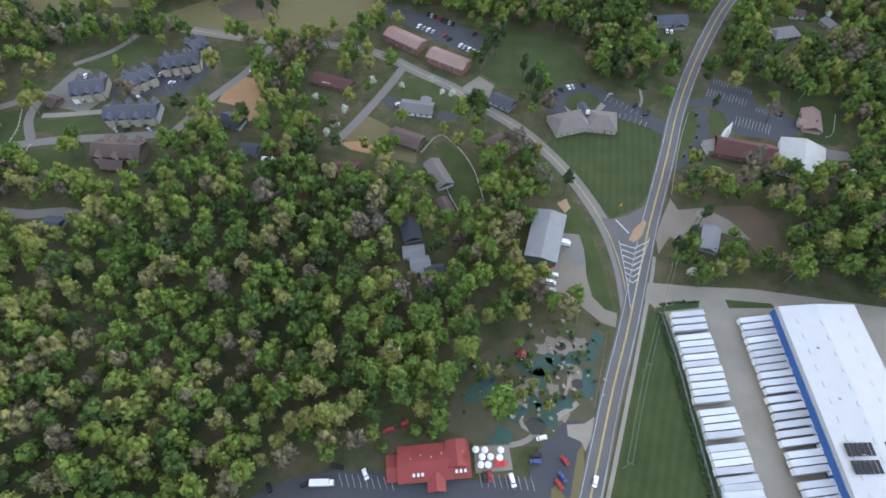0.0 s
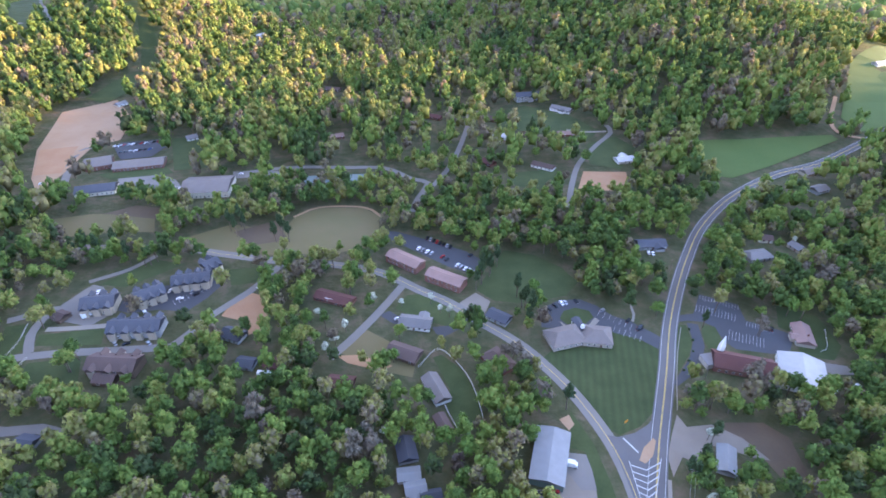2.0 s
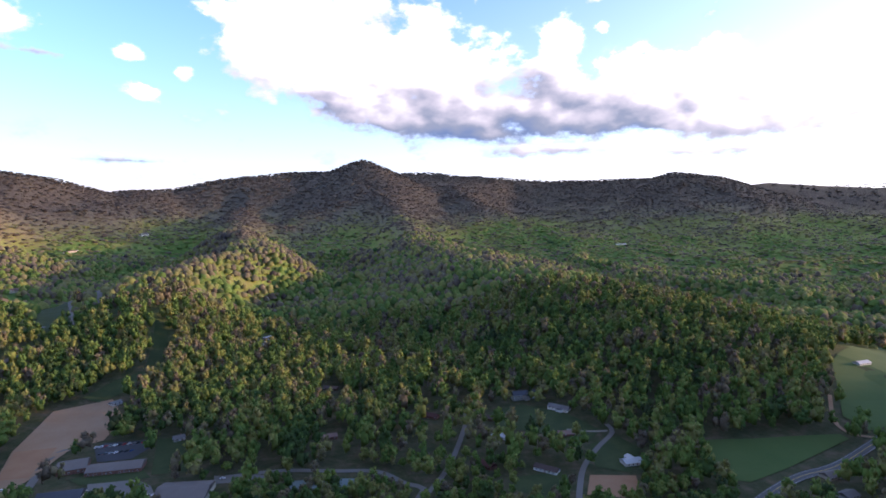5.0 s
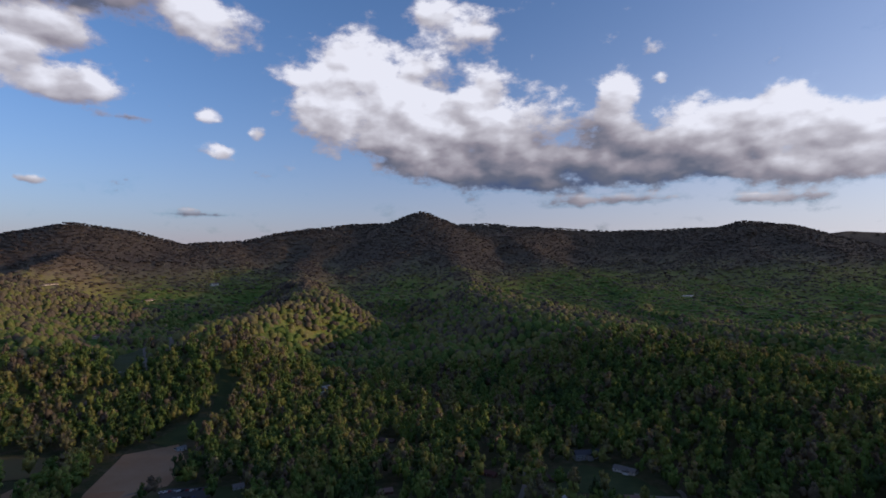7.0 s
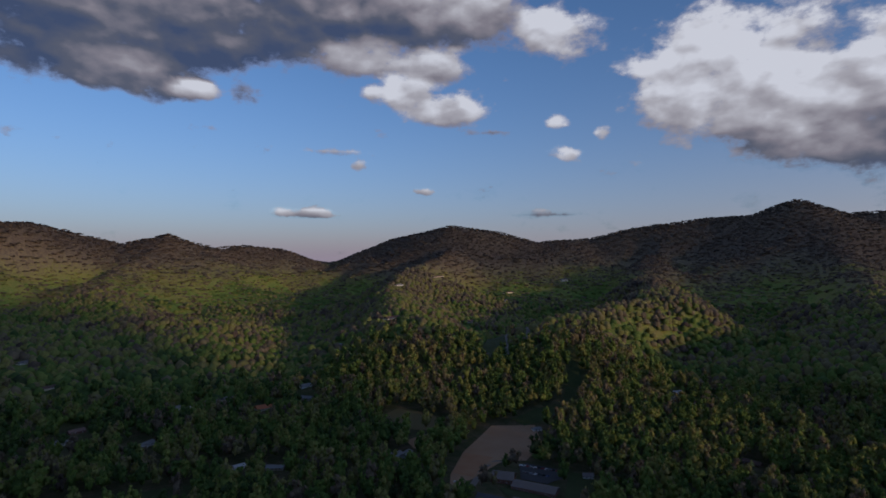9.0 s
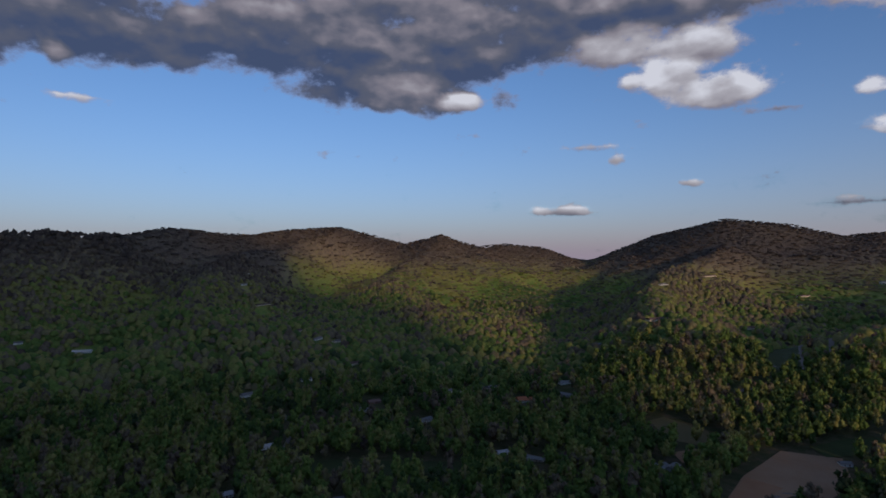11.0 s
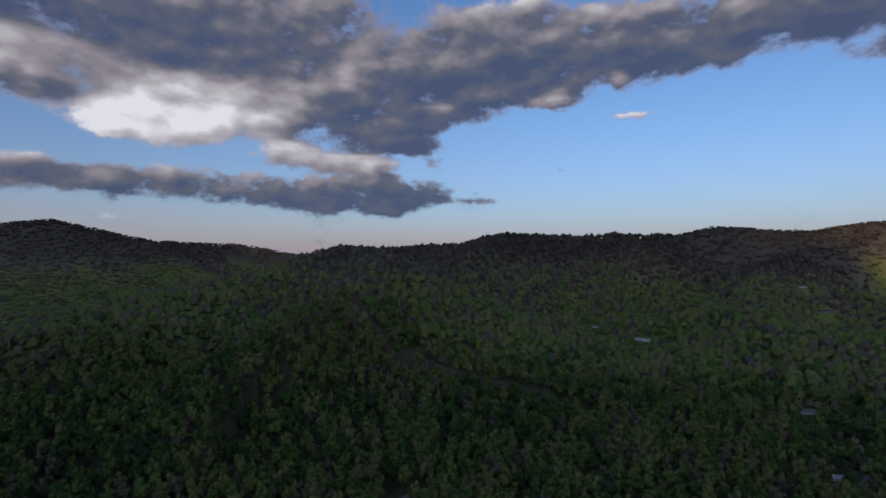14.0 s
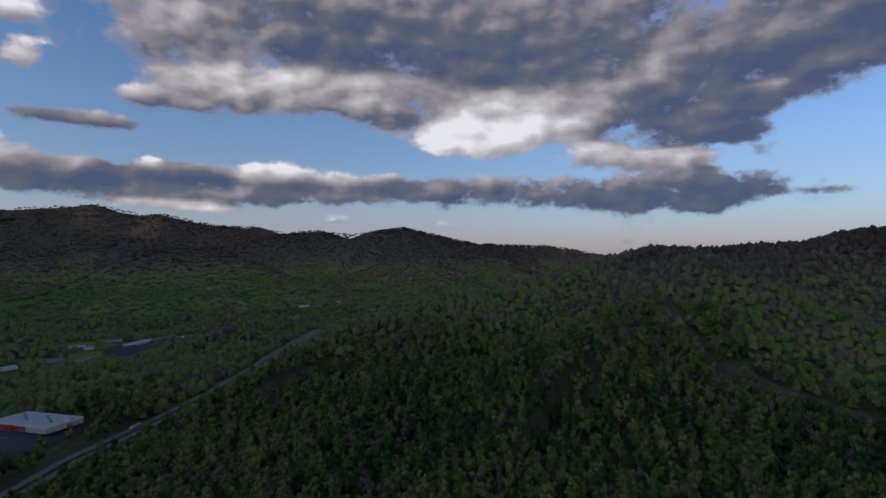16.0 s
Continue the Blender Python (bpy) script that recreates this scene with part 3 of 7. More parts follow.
def cloud_material():
    m, nt, ns, ls, p = node_mat("painted_clouds")
    ns.remove(p)
    tc = ns.new("ShaderNodeTexCoord")
    mp = ns.new("ShaderNodeMapping")
    mp.inputs["Scale"].default_value = (1 / 4850, 1 / 4850, 1.7 / 4850)
    ls.new(tc.outputs["Object"], mp.inputs["Vector"])
    toward = ns.new("ShaderNodeVectorMath")
    toward.operation = "ADD"
    toward.inputs[1].default_value = (SUN_DIR.x * 0.022, SUN_DIR.y * 0.022, 0.024)
    ls.new(mp.outputs[0], toward.inputs[0])

    def cloud_noise(vec, scale, detail, rough):
        n = ns.new("ShaderNodeTexNoise")
        n.inputs["Scale"].default_value, n.inputs["Detail"].default_value, n.inputs["Roughness"].default_value = scale, detail, rough
        ls.new(vec, n.inputs["Vector"])
        return n.outputs[0]

    cover, light = ns.new("ShaderNodeAttribute"), ns.new("ShaderNodeAttribute")
    cover.attribute_name, light.attribute_name = "cover", "sunlit"
    def billow(vec, scale):
        n = ns.new("ShaderNodeTexVoronoi")
        n.feature = "SMOOTH_F1"
        n.inputs["Scale"].default_value, n.inputs["Detail"].default_value, n.inputs["Roughness"].default_value = scale, 2.0, 0.42
        n.inputs["Smoothness"].default_value = 0.35
        n.normalize = True
        ls.new(vec, n.inputs["Vector"])
        return n.outputs["Distance"]

    # the billows are bent a little, so that no cell shows its outline
    bend = ns.new("ShaderNodeTexNoise")
    bend.inputs["Scale"].default_value, bend.inputs["Detail"].default_value = 24, 4
    ls.new(mp.outputs[0], bend.inputs["Vector"])
    bent = ns.new("ShaderNodeVectorMath")
    bent.operation = "MULTIPLY_ADD"
    bent.inputs[1].default_value = (0.030, 0.030, 0.030)
    ls.new(bend.outputs["Color"], bent.inputs[0])
    ls.new(mp.outputs[0], bent.inputs[2])
    sunward = ns.new("ShaderNodeVectorMath")
    sunward.operation = "ADD"
    sunward.inputs[1].default_value = (SUN_DIR.x * 0.014, SUN_DIR.y * 0.014, 0.020)
    ls.new(bent.outputs[0], sunward.inputs[0])
    edge = cloud_noise(mp.outputs[0], 11, 10, 0.60)
    relief = cloud_noise(mp.outputs[0], 11, 5, 0.45)
    relief2 = cloud_noise(toward.outputs[0], 11, 5, 0.45)
    lumps, lumps2 = billow(bent.outputs[0], 13), billow(sunward.outputs[0], 13)
    wisps = cloud_noise(mp.outputs[0], 46, 8, 0.66)
    e = math_node(ns, ls, "MULTIPLY_ADD", edge, 2.1)
    ns[-1].inputs[2].default_value = -1.05
    c = math_node(ns, ls, "MULTIPLY_ADD", lumps, -2.0)
    ns[-1].inputs[2].default_value = 0.62
    e = math_node(ns, ls, "ADD", e, c)
    c = math_node(ns, ls, "MULTIPLY_ADD", wisps, 0.9)
    ns[-1].inputs[2].default_value = -0.45
    e = math_node(ns, ls, "ADD", e, c)
    amount = math_node(ns, ls, "ADD", math_node(ns, ls, "MULTIPLY", cover.outputs["Fac"], 1.3), e)
    mr = ns.new("ShaderNodeMapRange")
    mr.interpolation_type = "SMOOTHSTEP"
    mr.inputs["From Min"].default_value, mr.inputs["From Max"].default_value = 0.28, 1.02
    ls.new(amount, mr.inputs["Value"])
    alpha = math_node(ns, ls, "MULTIPLY", mr.outputs[0], 0.97)
    # painted relief: brighter where the noise falls off towards the sun
    d = math_node(ns, ls, "MULTIPLY", math_node(ns, ls, "SUBTRACT", relief, relief2), 0.95)
    d2 = math_node(ns, ls, "MULTIPLY", math_node(ns, ls, "SUBTRACT", lumps2, lumps), 1.0)
    lit = math_node(ns, ls, "ADD", math_node(ns, ls, "ADD", light.outputs["Fac"], d), d2)
    col = ramp(ns, [(0.0, (0.060, 0.084, 0.142)), (0.26, (0.120, 0.125, 0.146)), (0.50, (0.290, 0.255, 0.250)), (0.76, (0.53, 0.49, 0.455)), (1.0, (0.86, 0.83, 0.77))])
    ls.new(lit, col.inputs[0])
    em, tr, mx = ns.new("ShaderNodeEmission"), ns.new("ShaderNodeBsdfTransparent"), ns.new("ShaderNodeMixShader")
    # thin haze painted into the glow low over the horizon: pinkish, whiter sunward
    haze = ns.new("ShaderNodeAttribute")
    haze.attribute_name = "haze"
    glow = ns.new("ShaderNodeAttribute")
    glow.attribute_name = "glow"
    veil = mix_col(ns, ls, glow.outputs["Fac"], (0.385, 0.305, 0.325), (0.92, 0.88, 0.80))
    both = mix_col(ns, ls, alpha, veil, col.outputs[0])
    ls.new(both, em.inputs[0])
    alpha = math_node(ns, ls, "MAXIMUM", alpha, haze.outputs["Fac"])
    ls.new(alpha, mx.inputs[0])
    ls.new(tr.outputs[0], mx.inputs[1])
    ls.new(em.outputs[0], mx.inputs[2])
    ls.new(mx.outputs[0], ns["Material Output"].inputs["Surface"])
    return m


def build_clouds():
    az, el = np.radians(np.arange(-62, 214, 0.6)), np.radians(np.arange(-3.0, 86, 0.5))
    A, B = np.meshgrid(az, el, indexing="ij")
    cover, weight, light = np.zeros_like(A), np.full_like(A, 1e-4), np.full_like(A, 5e-5)
    wx, wy = fbm(np.degrees(A) / 4, np.degrees(B) / 3, 3, 41) - 0.5, fbm(np.degrees(A) / 4, np.degrees(B) / 3, 3, 57) - 0.5
    for a, e, w, h, lit, dense in CLOUDS:
        u = ((np.degrees(A) - a) * np.cos(B) + 2.2 * wx * min(1, w / 6)) / w
        v = (np.degrees(B) - e + 1.8 * wy * min(1, h / 4)) / h
        q = np.exp(-(u * u + v * v) ** 1.4)
        cover = 1 - (1 - cover) * (1 - np.clip(q * dense, 0, 1))
        k = q ** 2 * (0.8 + 0.4 * lit) + 1e-6
        weight, light = weight + k, light + k * np.clip(lit + 0.36 * v - 0.04, 0, 1.08)
    R = 4850
    x, y, z = -np.sin(A) * np.cos(B) * R, np.cos(A) * np.cos(B) * R, np.sin(B) * R + 230
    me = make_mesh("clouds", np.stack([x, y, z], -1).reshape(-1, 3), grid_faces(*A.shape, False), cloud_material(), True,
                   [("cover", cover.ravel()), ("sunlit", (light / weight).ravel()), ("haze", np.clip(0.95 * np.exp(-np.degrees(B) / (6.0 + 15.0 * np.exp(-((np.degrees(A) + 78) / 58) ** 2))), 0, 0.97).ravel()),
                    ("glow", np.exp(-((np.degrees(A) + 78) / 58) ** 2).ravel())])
    return tagged(new("backdrop", me), "broken evening cumulus clouds in a blue sky", "clouds", kind="structure")


build_clouds()

# ---- foliage kit ----
rng = np.random.default_rng(7)


def blob(sub, jitter, rng):
    """A rough lump: an octahedron or a 20-sided ball with uneven corners."""
    if sub == 0:
        v = np.array([(1, 0, 0), (-1, 0, 0), (0, 1, 0), (0, -1, 0), (0, 0, 1), (0, 0, -1)], float)
        f = np.array([(0, 2, 4), (2, 1, 4), (1, 3, 4), (3, 0, 4), (2, 0, 5), (1, 2, 5), (3, 1, 5), (0, 3, 5)])
    else:
        g = (1 + 5 ** 0.5) / 2
        v = np.array([(-1, g, 0), (1, g, 0), (-1, -g, 0), (1, -g, 0), (0, -1, g), (0, 1, g), (0, -1, -g), (0, 1, -g), (g, 0, -1), (g, 0, 1), (-g, 0, -1), (-g, 0, 1)], float)
        v /= np.linalg.norm(v[0])
        f = np.array([(0, 11, 5), (0, 5, 1), (0, 1, 7), (0, 7, 10), (0, 10, 11), (1, 5, 9), (5, 11, 4), (11, 10, 2), (10, 7, 6), (7, 1, 8),
                      (3, 9, 4), (3, 4, 2), (3, 2, 6), (3, 6, 8), (3, 8, 9), (4, 9, 5), (2, 4, 11), (6, 2, 10), (8, 6, 7), (9, 8, 1)])
    return v * (1 + rng.uniform(-jitter, jitter, (len(v), 1))), f


def join(parts):
    vs, fs, n = [], [], 0
    for v, f in parts:
        vs.append(v)
        fs.append(f + n)
        n += len(v)
    return np.vstack(vs), np.vstack(fs)


def crown(rng, lobes, sub, sprays, spray_size, tall=1.0):
    """A crown of unit radius, its foot at z = 0: a stack of lobes, narrower to the top, with leaf sprays standing out of them."""
    parts, centres = [], []
    for k in range(lobes):
        h = 0.28 + 1.3 * (k + rng.uniform(0.1, 0.9)) / lobes
        a = k * 2.4 + rng.uniform(-0.5, 0.5)
        rad = rng.uniform(0.30, 0.62) * (1.12 - 0.62 * max(0.0, h - 0.55))
        s = rng.uniform(0.36, 0.54) * (1.1 - 0.28 * h)
        c = np.array([math.cos(a) * rad, math.sin(a) * rad, h * tall])
        if lobes == 1:
            c, s = np.array([0, 0, 0.8 * tall]), 0.95
        elif k == 0:
            c, s = np.array([0, 0, 0.72 * tall]), 0.66
        v, f = blob(sub, 0.20, rng)
        v = v @ np.array(Euler(rng.uniform(0, 6.28, 3)).to_matrix())
        q = 0.80 if sprays else 1.0
        parts.append((v * (s * q, s * q, s * 1.05 * tall ** 0.5) + c, f))
        centres.append((c, s))
    if sprays:
        tri = []
        for k in range(sprays):
            c, s = centres[rng.integers(len(centres))]
            d = rng.normal(size=3)
            d[2] = d[2] * 0.9 + 0.30
            d /= np.linalg.norm(d)
            p = c + d * s * rng.uniform(0.75, 1.22) * (1, 1, tall ** 0.5)
            n = d + rng.normal(size=3) * 0.45
            n /= np.linalg.norm(n)
            u = np.cross(n, rng.normal(size=3))
            u /= np.linalg.norm(u)
            w = np.cross(n, u)
            r = spray_size * rng.uniform(0.6, 1.3)
            tri += [p + u * r, p - u * r * 0.6 + w * r * 0.9, p - u * r * 0.5 - w * r * 0.8]
        parts.append((np.array(tri), np.arange(len(tri)).reshape(-1, 3)))
    return join(parts)


def stem(p0, p1, r0, r1, sides=5):
    p0, p1 = np.array(p0, float), np.array(p1, float)
    d = p1 - p0
    u = np.cross(d, (0.3, 0.9, 0.1))
    u /= np.linalg.norm(u)
    w = np.cross(d / np.linalg.norm(d), u)
    a = np.arange(sides) * 6.2832 / sides
    ring = np.cos(a)[:, None] * u + np.sin(a)[:, None] * w
    v = np.vstack([p0 + ring * r0, p1 + ring * r1])
    i = np.arange(sides)
    j = (i + 1) % sides
    return v, np.vstack([np.column_stack([i, j, j + sides]), np.column_stack([i, j + sides, i + sides])])



# ---- building kit ----
def box_data(name, sx, sy, sz, material, cx=0.0, cy=0.0, cz=0.0, taper=1.0):
    """A block with its foot at cz; taper narrows its top."""
    v = []
    for k, s in ((0, 1.0), (1, taper)):
        for a, b in ((-1, -1), (1, -1), (1, 1), (-1, 1)):
            v.append((cx + a * sx / 2 * s, cy + b * sy / 2 * s, cz + k * sz))
    f = [(0, 3, 2, 1), (4, 5, 6, 7), (0, 1, 5, 4), (1, 2, 6, 5), (2, 3, 7, 6), (3, 0, 4, 7)]
    return make_mesh(name, v, f, material, False)


def part(name, me, parent, label="", at=(0, 0, 0), turn=0.0):
    ob = new(name, me)
    ob.parent = parent
    ob.location, ob.rotation_euler = at, (0, 0, turn)
    if label:
        tagged(ob, label)
    return ob


def prism_data(name, length, half, rise, over, thick, material, hip=0.0):
    """A pitched roof shell along x with eaves that stand out; hip draws the ridge ends in."""
    L, W = length / 2 + over, half + over
    e = -over * rise / half
    v = [(-L, -W, e), (L, -W, e), (L, W, e), (-L, W, e), (-L + hip, 0, rise), (L - hip, 0, rise)]
    v += [(x, y, z + thick) for x, y, z in v]
    f4 = [(6, 7, 11, 10), (8, 9, 10, 11), (1, 0, 4, 5), (3, 2, 5, 4), (0, 1, 7, 6), (2, 3, 9, 8), (3, 0, 6, 9), (1, 2, 8, 7)]
    f4 += [(9, 6, 10, 10), (7, 8, 11, 11), (0, 3, 4, 4), (2, 1, 5, 5)]
    me = bpy.data.meshes.new(name)
    me.from_pydata(v, [], [tuple(dict.fromkeys(f)) for f in f4])
    me.materials.append(material)
    return me


def wall_data(name, L, W, h, rise, material, hip=False):
    """Walls under a pitched roof; gable ends run up to the ridge."""
    a, b = L / 2, W / 2
    v = [(-a, -b, -1), (a, -b, -1), (a, b, -1), (-a, b, -1), (-a, -b, h), (a, -b, h), (a, b, h), (-a, b, h)]
    f = [(0, 1, 5, 4), (2, 3, 7, 6), (4, 5, 6, 7)]
    if hip:
        f += [(1, 2, 6, 5), (3, 0, 4, 7)]
    else:
        v += [(a, 0, h + rise), (-a, 0, h + rise)]
        f += [(1, 2, 6, 8, 5), (3, 0, 4, 9, 7)]
    me = bpy.data.meshes.new(name)
    me.from_pydata(v, [], f)
    me.materials.append(material)
    return me


WINDOW, PANE = box_data("window_frame", 1.3, 0.10, 1.4, M_TRIM), box_data("pane", 1.06, 0.06, 1.16, M_GLASS, 0, -0.05, 0.12)
DOOR = box_data("door", 1.0, 0.10, 2.05, tone("dark_door", 0.12, 0.07, 0.05, 0.6))
CHIMNEY = box_data("chimney", 0.8, 0.8, 1.9, M_WALL["brick"])


def base(name, x, y, turn, label, category, group=""):
    ob = new(name)
    ob.location, ob.rotation_euler = (x, y, float(height(x, y))), (0, 0, turn)
    ob.empty_display_size = 0.2
    return tagged(ob, label, category, group)


def windows_on(ob, L, W, floors, spacing=3.4, ends=False):
    n = max(2, int((L - 2) / spacing))
    for side, turn in ((-1, 0.0), (1, math.pi)):
        for k in range(n):
            for fl in range(floors):
                x = (k - (n - 1) / 2) * (L - 2) / n
                if fl == 0 and side == -1 and k == n // 2:
                    part("door", DOOR, ob, "", (x, side * (W / 2 + 0.03), 0.1), turn)
                    continue
                w = part("window", WINDOW, ob, "", (x, side * (W / 2 + 0.03), 0.9 + 2.8 * fl), turn)
                part("pane", PANE, w)


def house(a, b, width, wall="white", roof="brown", label="", h=2.7, rise=None, floors=1, hip=0.0, chimney=False, category="house", clear=3.0, name="house", wing=None, group=""):
    """A pitched-roof building whose ridge runs from a to b."""
    (ax, ay), (bx, by) = a, b
    L = max(math.hypot(bx - ax, by - ay), width * 0.9)
    x, y, turn = (ax + bx) / 2, (ay + by) / 2, math.atan2(by - ay, bx - ax)
    ob = base(name, x, y, turn, label, category, group)
    rise = rise or width * 0.22
    h = h + 2.8 * (floors - 1)
    part("wall", wall_data("wall", L, width, h, rise, M_WALL[wall], hip > 0), ob)
    part("roof", prism_data("roof", L, width / 2, rise, 0.45, 0.18, M_ROOF[roof], hip), ob, "", (0, 0, h))
    windows_on(ob, L, width, floors)
    if chimney:
        part("chimney", CHIMNEY, ob, "brick chimney", (L * 0.2, width * 0.12, h + rise * 0.6))
    if wing:
        wl, ww, wx, ws = wing     # length, width, place along the ridge, side
        w = part("wing", wall_data("wing", wl, ww, h, rise * ww / width, M_WALL[wall]), ob, "", (wx, ws * (width / 2 + wl / 2 - 1.5), 0), math.pi / 2)
        part("roof", prism_data("roof", wl + 3, ww / 2, rise * ww / width, 0.4, 0.18, M_ROOF[roof]), w, "", (-1.5 * ws, 0, h))
    open_line([a, b], width / 2 + clear)
    r = math.hypot(x, y)
    if r > 240:      # gardens lie open towards the valley
        k = 0.062 * (1 if r < 900 else 0.7)
        open_line([(x, y), (x * (1 - k), y * (1 - k))], min(L, 30) / 2 + 2, 0.9)
    return ob


CARS = {}


def car(x, y, turn, paint="white", kind="car", z=None):
    """A parked car or van: body, cabin, glass, lamps and wheels. Built once for each paint and kind, then copied."""
    z = float(height(x, y)) + 0.16 if z is None else z
    m = pose(x, y, z, 0, 0, math.degrees(turn))
    key = (paint, kind)
    if key in CARS:
        return copy_thing(CARS[key], m)
    L, W, H = {"car": (4.5, 1.8, 1.0), "van": (5.4, 2.0, 1.5), "pickup": (5.6, 1.95, 1.1)}[kind]
    ob = tagged(new(kind if kind != "car" else "car"), {"car": "%s parked passenger car on asphalt", "van": "%s parked van on asphalt", "pickup": "%s parked pickup truck with open bed"}[kind] % paint, kind, "parked vehicles")
    body = bmesh.new()
    bmesh.ops.create_cube(body, size=1, matrix=Matrix.Translation((0, 0, 0.3 + H * 0.3)) @ Matrix.Diagonal((L, W, H * 0.6, 1)))
    bmesh.ops.bevel(body, geom=body.edges[:], offset=0.14, segments=2, affect="EDGES")
    me = bpy.data.meshes.new("body")
    body.to_mesh(me)
    body.free()
    me.materials.append(CAR_PAINT[paint])
    part("body", me, ob)
    cl, cx = {"car": (2.4, -0.2), "van": (4.2, -0.5), "pickup": (1.9, 0.35)}[kind]
    part("cabin", box_data("cabin", cl, W * 0.9, 0.55 if kind != "van" else 0.9, M_GLASS, cx, 0, 0.28 + H * 0.6, 0.86), ob, "dark glass cabin")
    part("roof_panel", box_data("roof_panel", cl * 0.84, W * 0.78, 0.07, CAR_PAINT[paint], cx, 0, (0.81 if kind != "van" else 1.16) + H * 0.6), ob)
    if kind == "pickup":
        part("bed", box_data("bed", 1.9, W * 0.82, 0.06, M_TYRE, -1.7, 0, 0.32 + H * 0.6), ob, "black truck bed")
    wheel = stem_data("wheel", 0.33, 0.22, M_TYRE)
    for sx in (-1, 1):
        for sy in (-1, 1):
            part("wheel", wheel, ob, "", (sx * L * 0.31, sy * (W / 2 - 0.1), 0.33))
    for sy in (-1, 1):
        part("headlight", box_data("headlight", 0.06, 0.35, 0.14, M_TRIM, L / 2 - 0.01, sy * W * 0.34, 0.55), ob, "clear headlight")
        part("tail_light", box_data("tail_light", 0.06, 0.3, 0.16, M_REDCANVAS, -L / 2 + 0.01, sy * W * 0.36, 0.6), ob, "red tail light")
    ob.matrix_world = m
    CARS[key] = ob
    return ob


def stem_data(name, r, w, material, sides=12):
    """A disc on its edge: a wheel."""
    v, f = [], []
    for s in (-w / 2, w / 2):
        for k in range(sides):
            a = 6.2832 * k / sides
            v.append((math.cos(a) * r, s, math.sin(a) * r))
    for k in range(sides):
        j = (k + 1) % sides
        f.append((k, j, sides + j, sides + k))
    f += [tuple(range(sides - 1, -1, -1)), tuple(range(sides, 2 * sides))]
    me = bpy.data.meshes.new(name)
    me.from_pydata(v, [], f)
    me.materials.append(material)
    return me


def rod_data(name, points, r, material, sides=6):
    """A thin round rail or cable through the points, in one piece."""
    p = np.array(points, float)
    d = np.gradient(p, axis=0)
    d /= np.linalg.norm(d, axis=1)[:, None]
    u = np.cross(d, (0, 0, 1) if abs(d[0, 2]) < 0.9 else (1, 0, 0))
    u /= np.linalg.norm(u, axis=1)[:, None]
    w = np.cross(d, u)
    t = np.arange(sides) * 6.2832 / sides
    v = p[:, None] + (np.cos(t)[None, :, None] * u[:, None] + np.sin(t)[None, :, None] * w[:, None]) * r
    return make_mesh(name, v.reshape(-1, 3), grid_faces(len(p), sides, True), material, False)


def heading(a, b):
    return math.atan2(b[1] - a[1], b[0] - a[0])


def along(a, b, n, t0=0.0, t1=1.0):
    return [(a[0] + (b[0] - a[0]) * t, a[1] + (b[1] - a[1]) * t) for t in np.linspace(t0, t1, n)]


# ---- roads ----
highway, HIGHWAY = road("road", [(52.1, 25.4), (55.6, 34.8), (62.0, 52.0), (71.6, 77.7), (81.3, 101.2), (89.0, 121.4), (97.1, 143.5), (105.6, 165.9), (115.9, 190.4), (126.1, 215.2), (138.6, 247.1), (155.6, 282.8), (176.1, 319.9), (201.6, 359.8), (236.3, 398.5), (270.2, 425.3), (307.0, 446.4), (346.1, 459.3), (396.9, 486.5), (470.8, 529.6)], 9.4, M_ROAD, "two-lane highway of worn asphalt with yellow centre line", 4.5, 0.12, "double", True)
fork, FORK = road("road", [(85.2, 112.5), (85.9, 137.0), (82.9, 160.6), (75.8, 182.0), (67.0, 200.7), (57.6, 215.6), (48.2, 228.9), (35.8, 241.6), (22.8, 252.8), (4.2, 270.7), (-17.4, 285.3), (-36.2, 299.4), (-55.4, 308.2), (-86.1, 314.4), (-120.9, 318.3), (-157.0, 326.0), (-193.9, 333.9), (-241.4, 335.6), (-273.1, 336.4)], 7.4, M_OLDROAD, "side road of pale old asphalt forking off the highway", 3.0, 0.10, "single", False)
open_line([(85.9, 137.0), (75.8, 182.0), (57.6, 215.6)], 9)
road("road", [(-27.6, 288.6), (-34.8, 273.6), (-44.2, 255.7), (-55.5, 236.5), (-65.3, 222.5)], 5.5, M_OLDROAD, "narrow lane of pale asphalt between houses", 2.0, 0.09)
road("road", [(-114.6, 314.7), (-126.4, 287.8), (-137.4, 271.7), (-147.9, 256.5), (-153.5, 244.3), (-161.5, 230.3)], 5.5, M_OLDROAD, "lane of pale asphalt beside a clay lot", 2.0, 0.09)
road("road", [(-161.9, 231.7), (-194.3, 229.1), (-223.3, 227.1), (-243.6, 224.0), (-257.0, 221.0)], 6.0, M_OLDROAD, "subdivision street of pale asphalt", 3.0, 0.09)
road("road", [(-241.6, 227.2), (-249.6, 242.5), (-250.5, 257.2), (-245.8, 267.3), (-272.1, 254.9)], 5.5, M_OLDROAD, "curved subdivision street of pale asphalt", 3.0, 0.085)
road("path", [(-243.1, 247.3), (-228.0, 248.2), (-205.0, 250.9)], 4.0, M_CONCRETE, "pale concrete walk before townhouses", 2.0, 0.08)
road("road", [(-236.4, 174.9), (-220.6, 172.9), (-203.3, 174.7), (-189.9, 170.9)], 6.0, M_OLDROAD, "lane of pale asphalt at the wood's edge", 2.5, 0.09)
road("road", [(-241.7, 294.3), (-220.6, 308.5), (-208.8, 325.3)], 4.0, M_OLDROAD, "narrow lane between hedges", 2.0, 0.09)
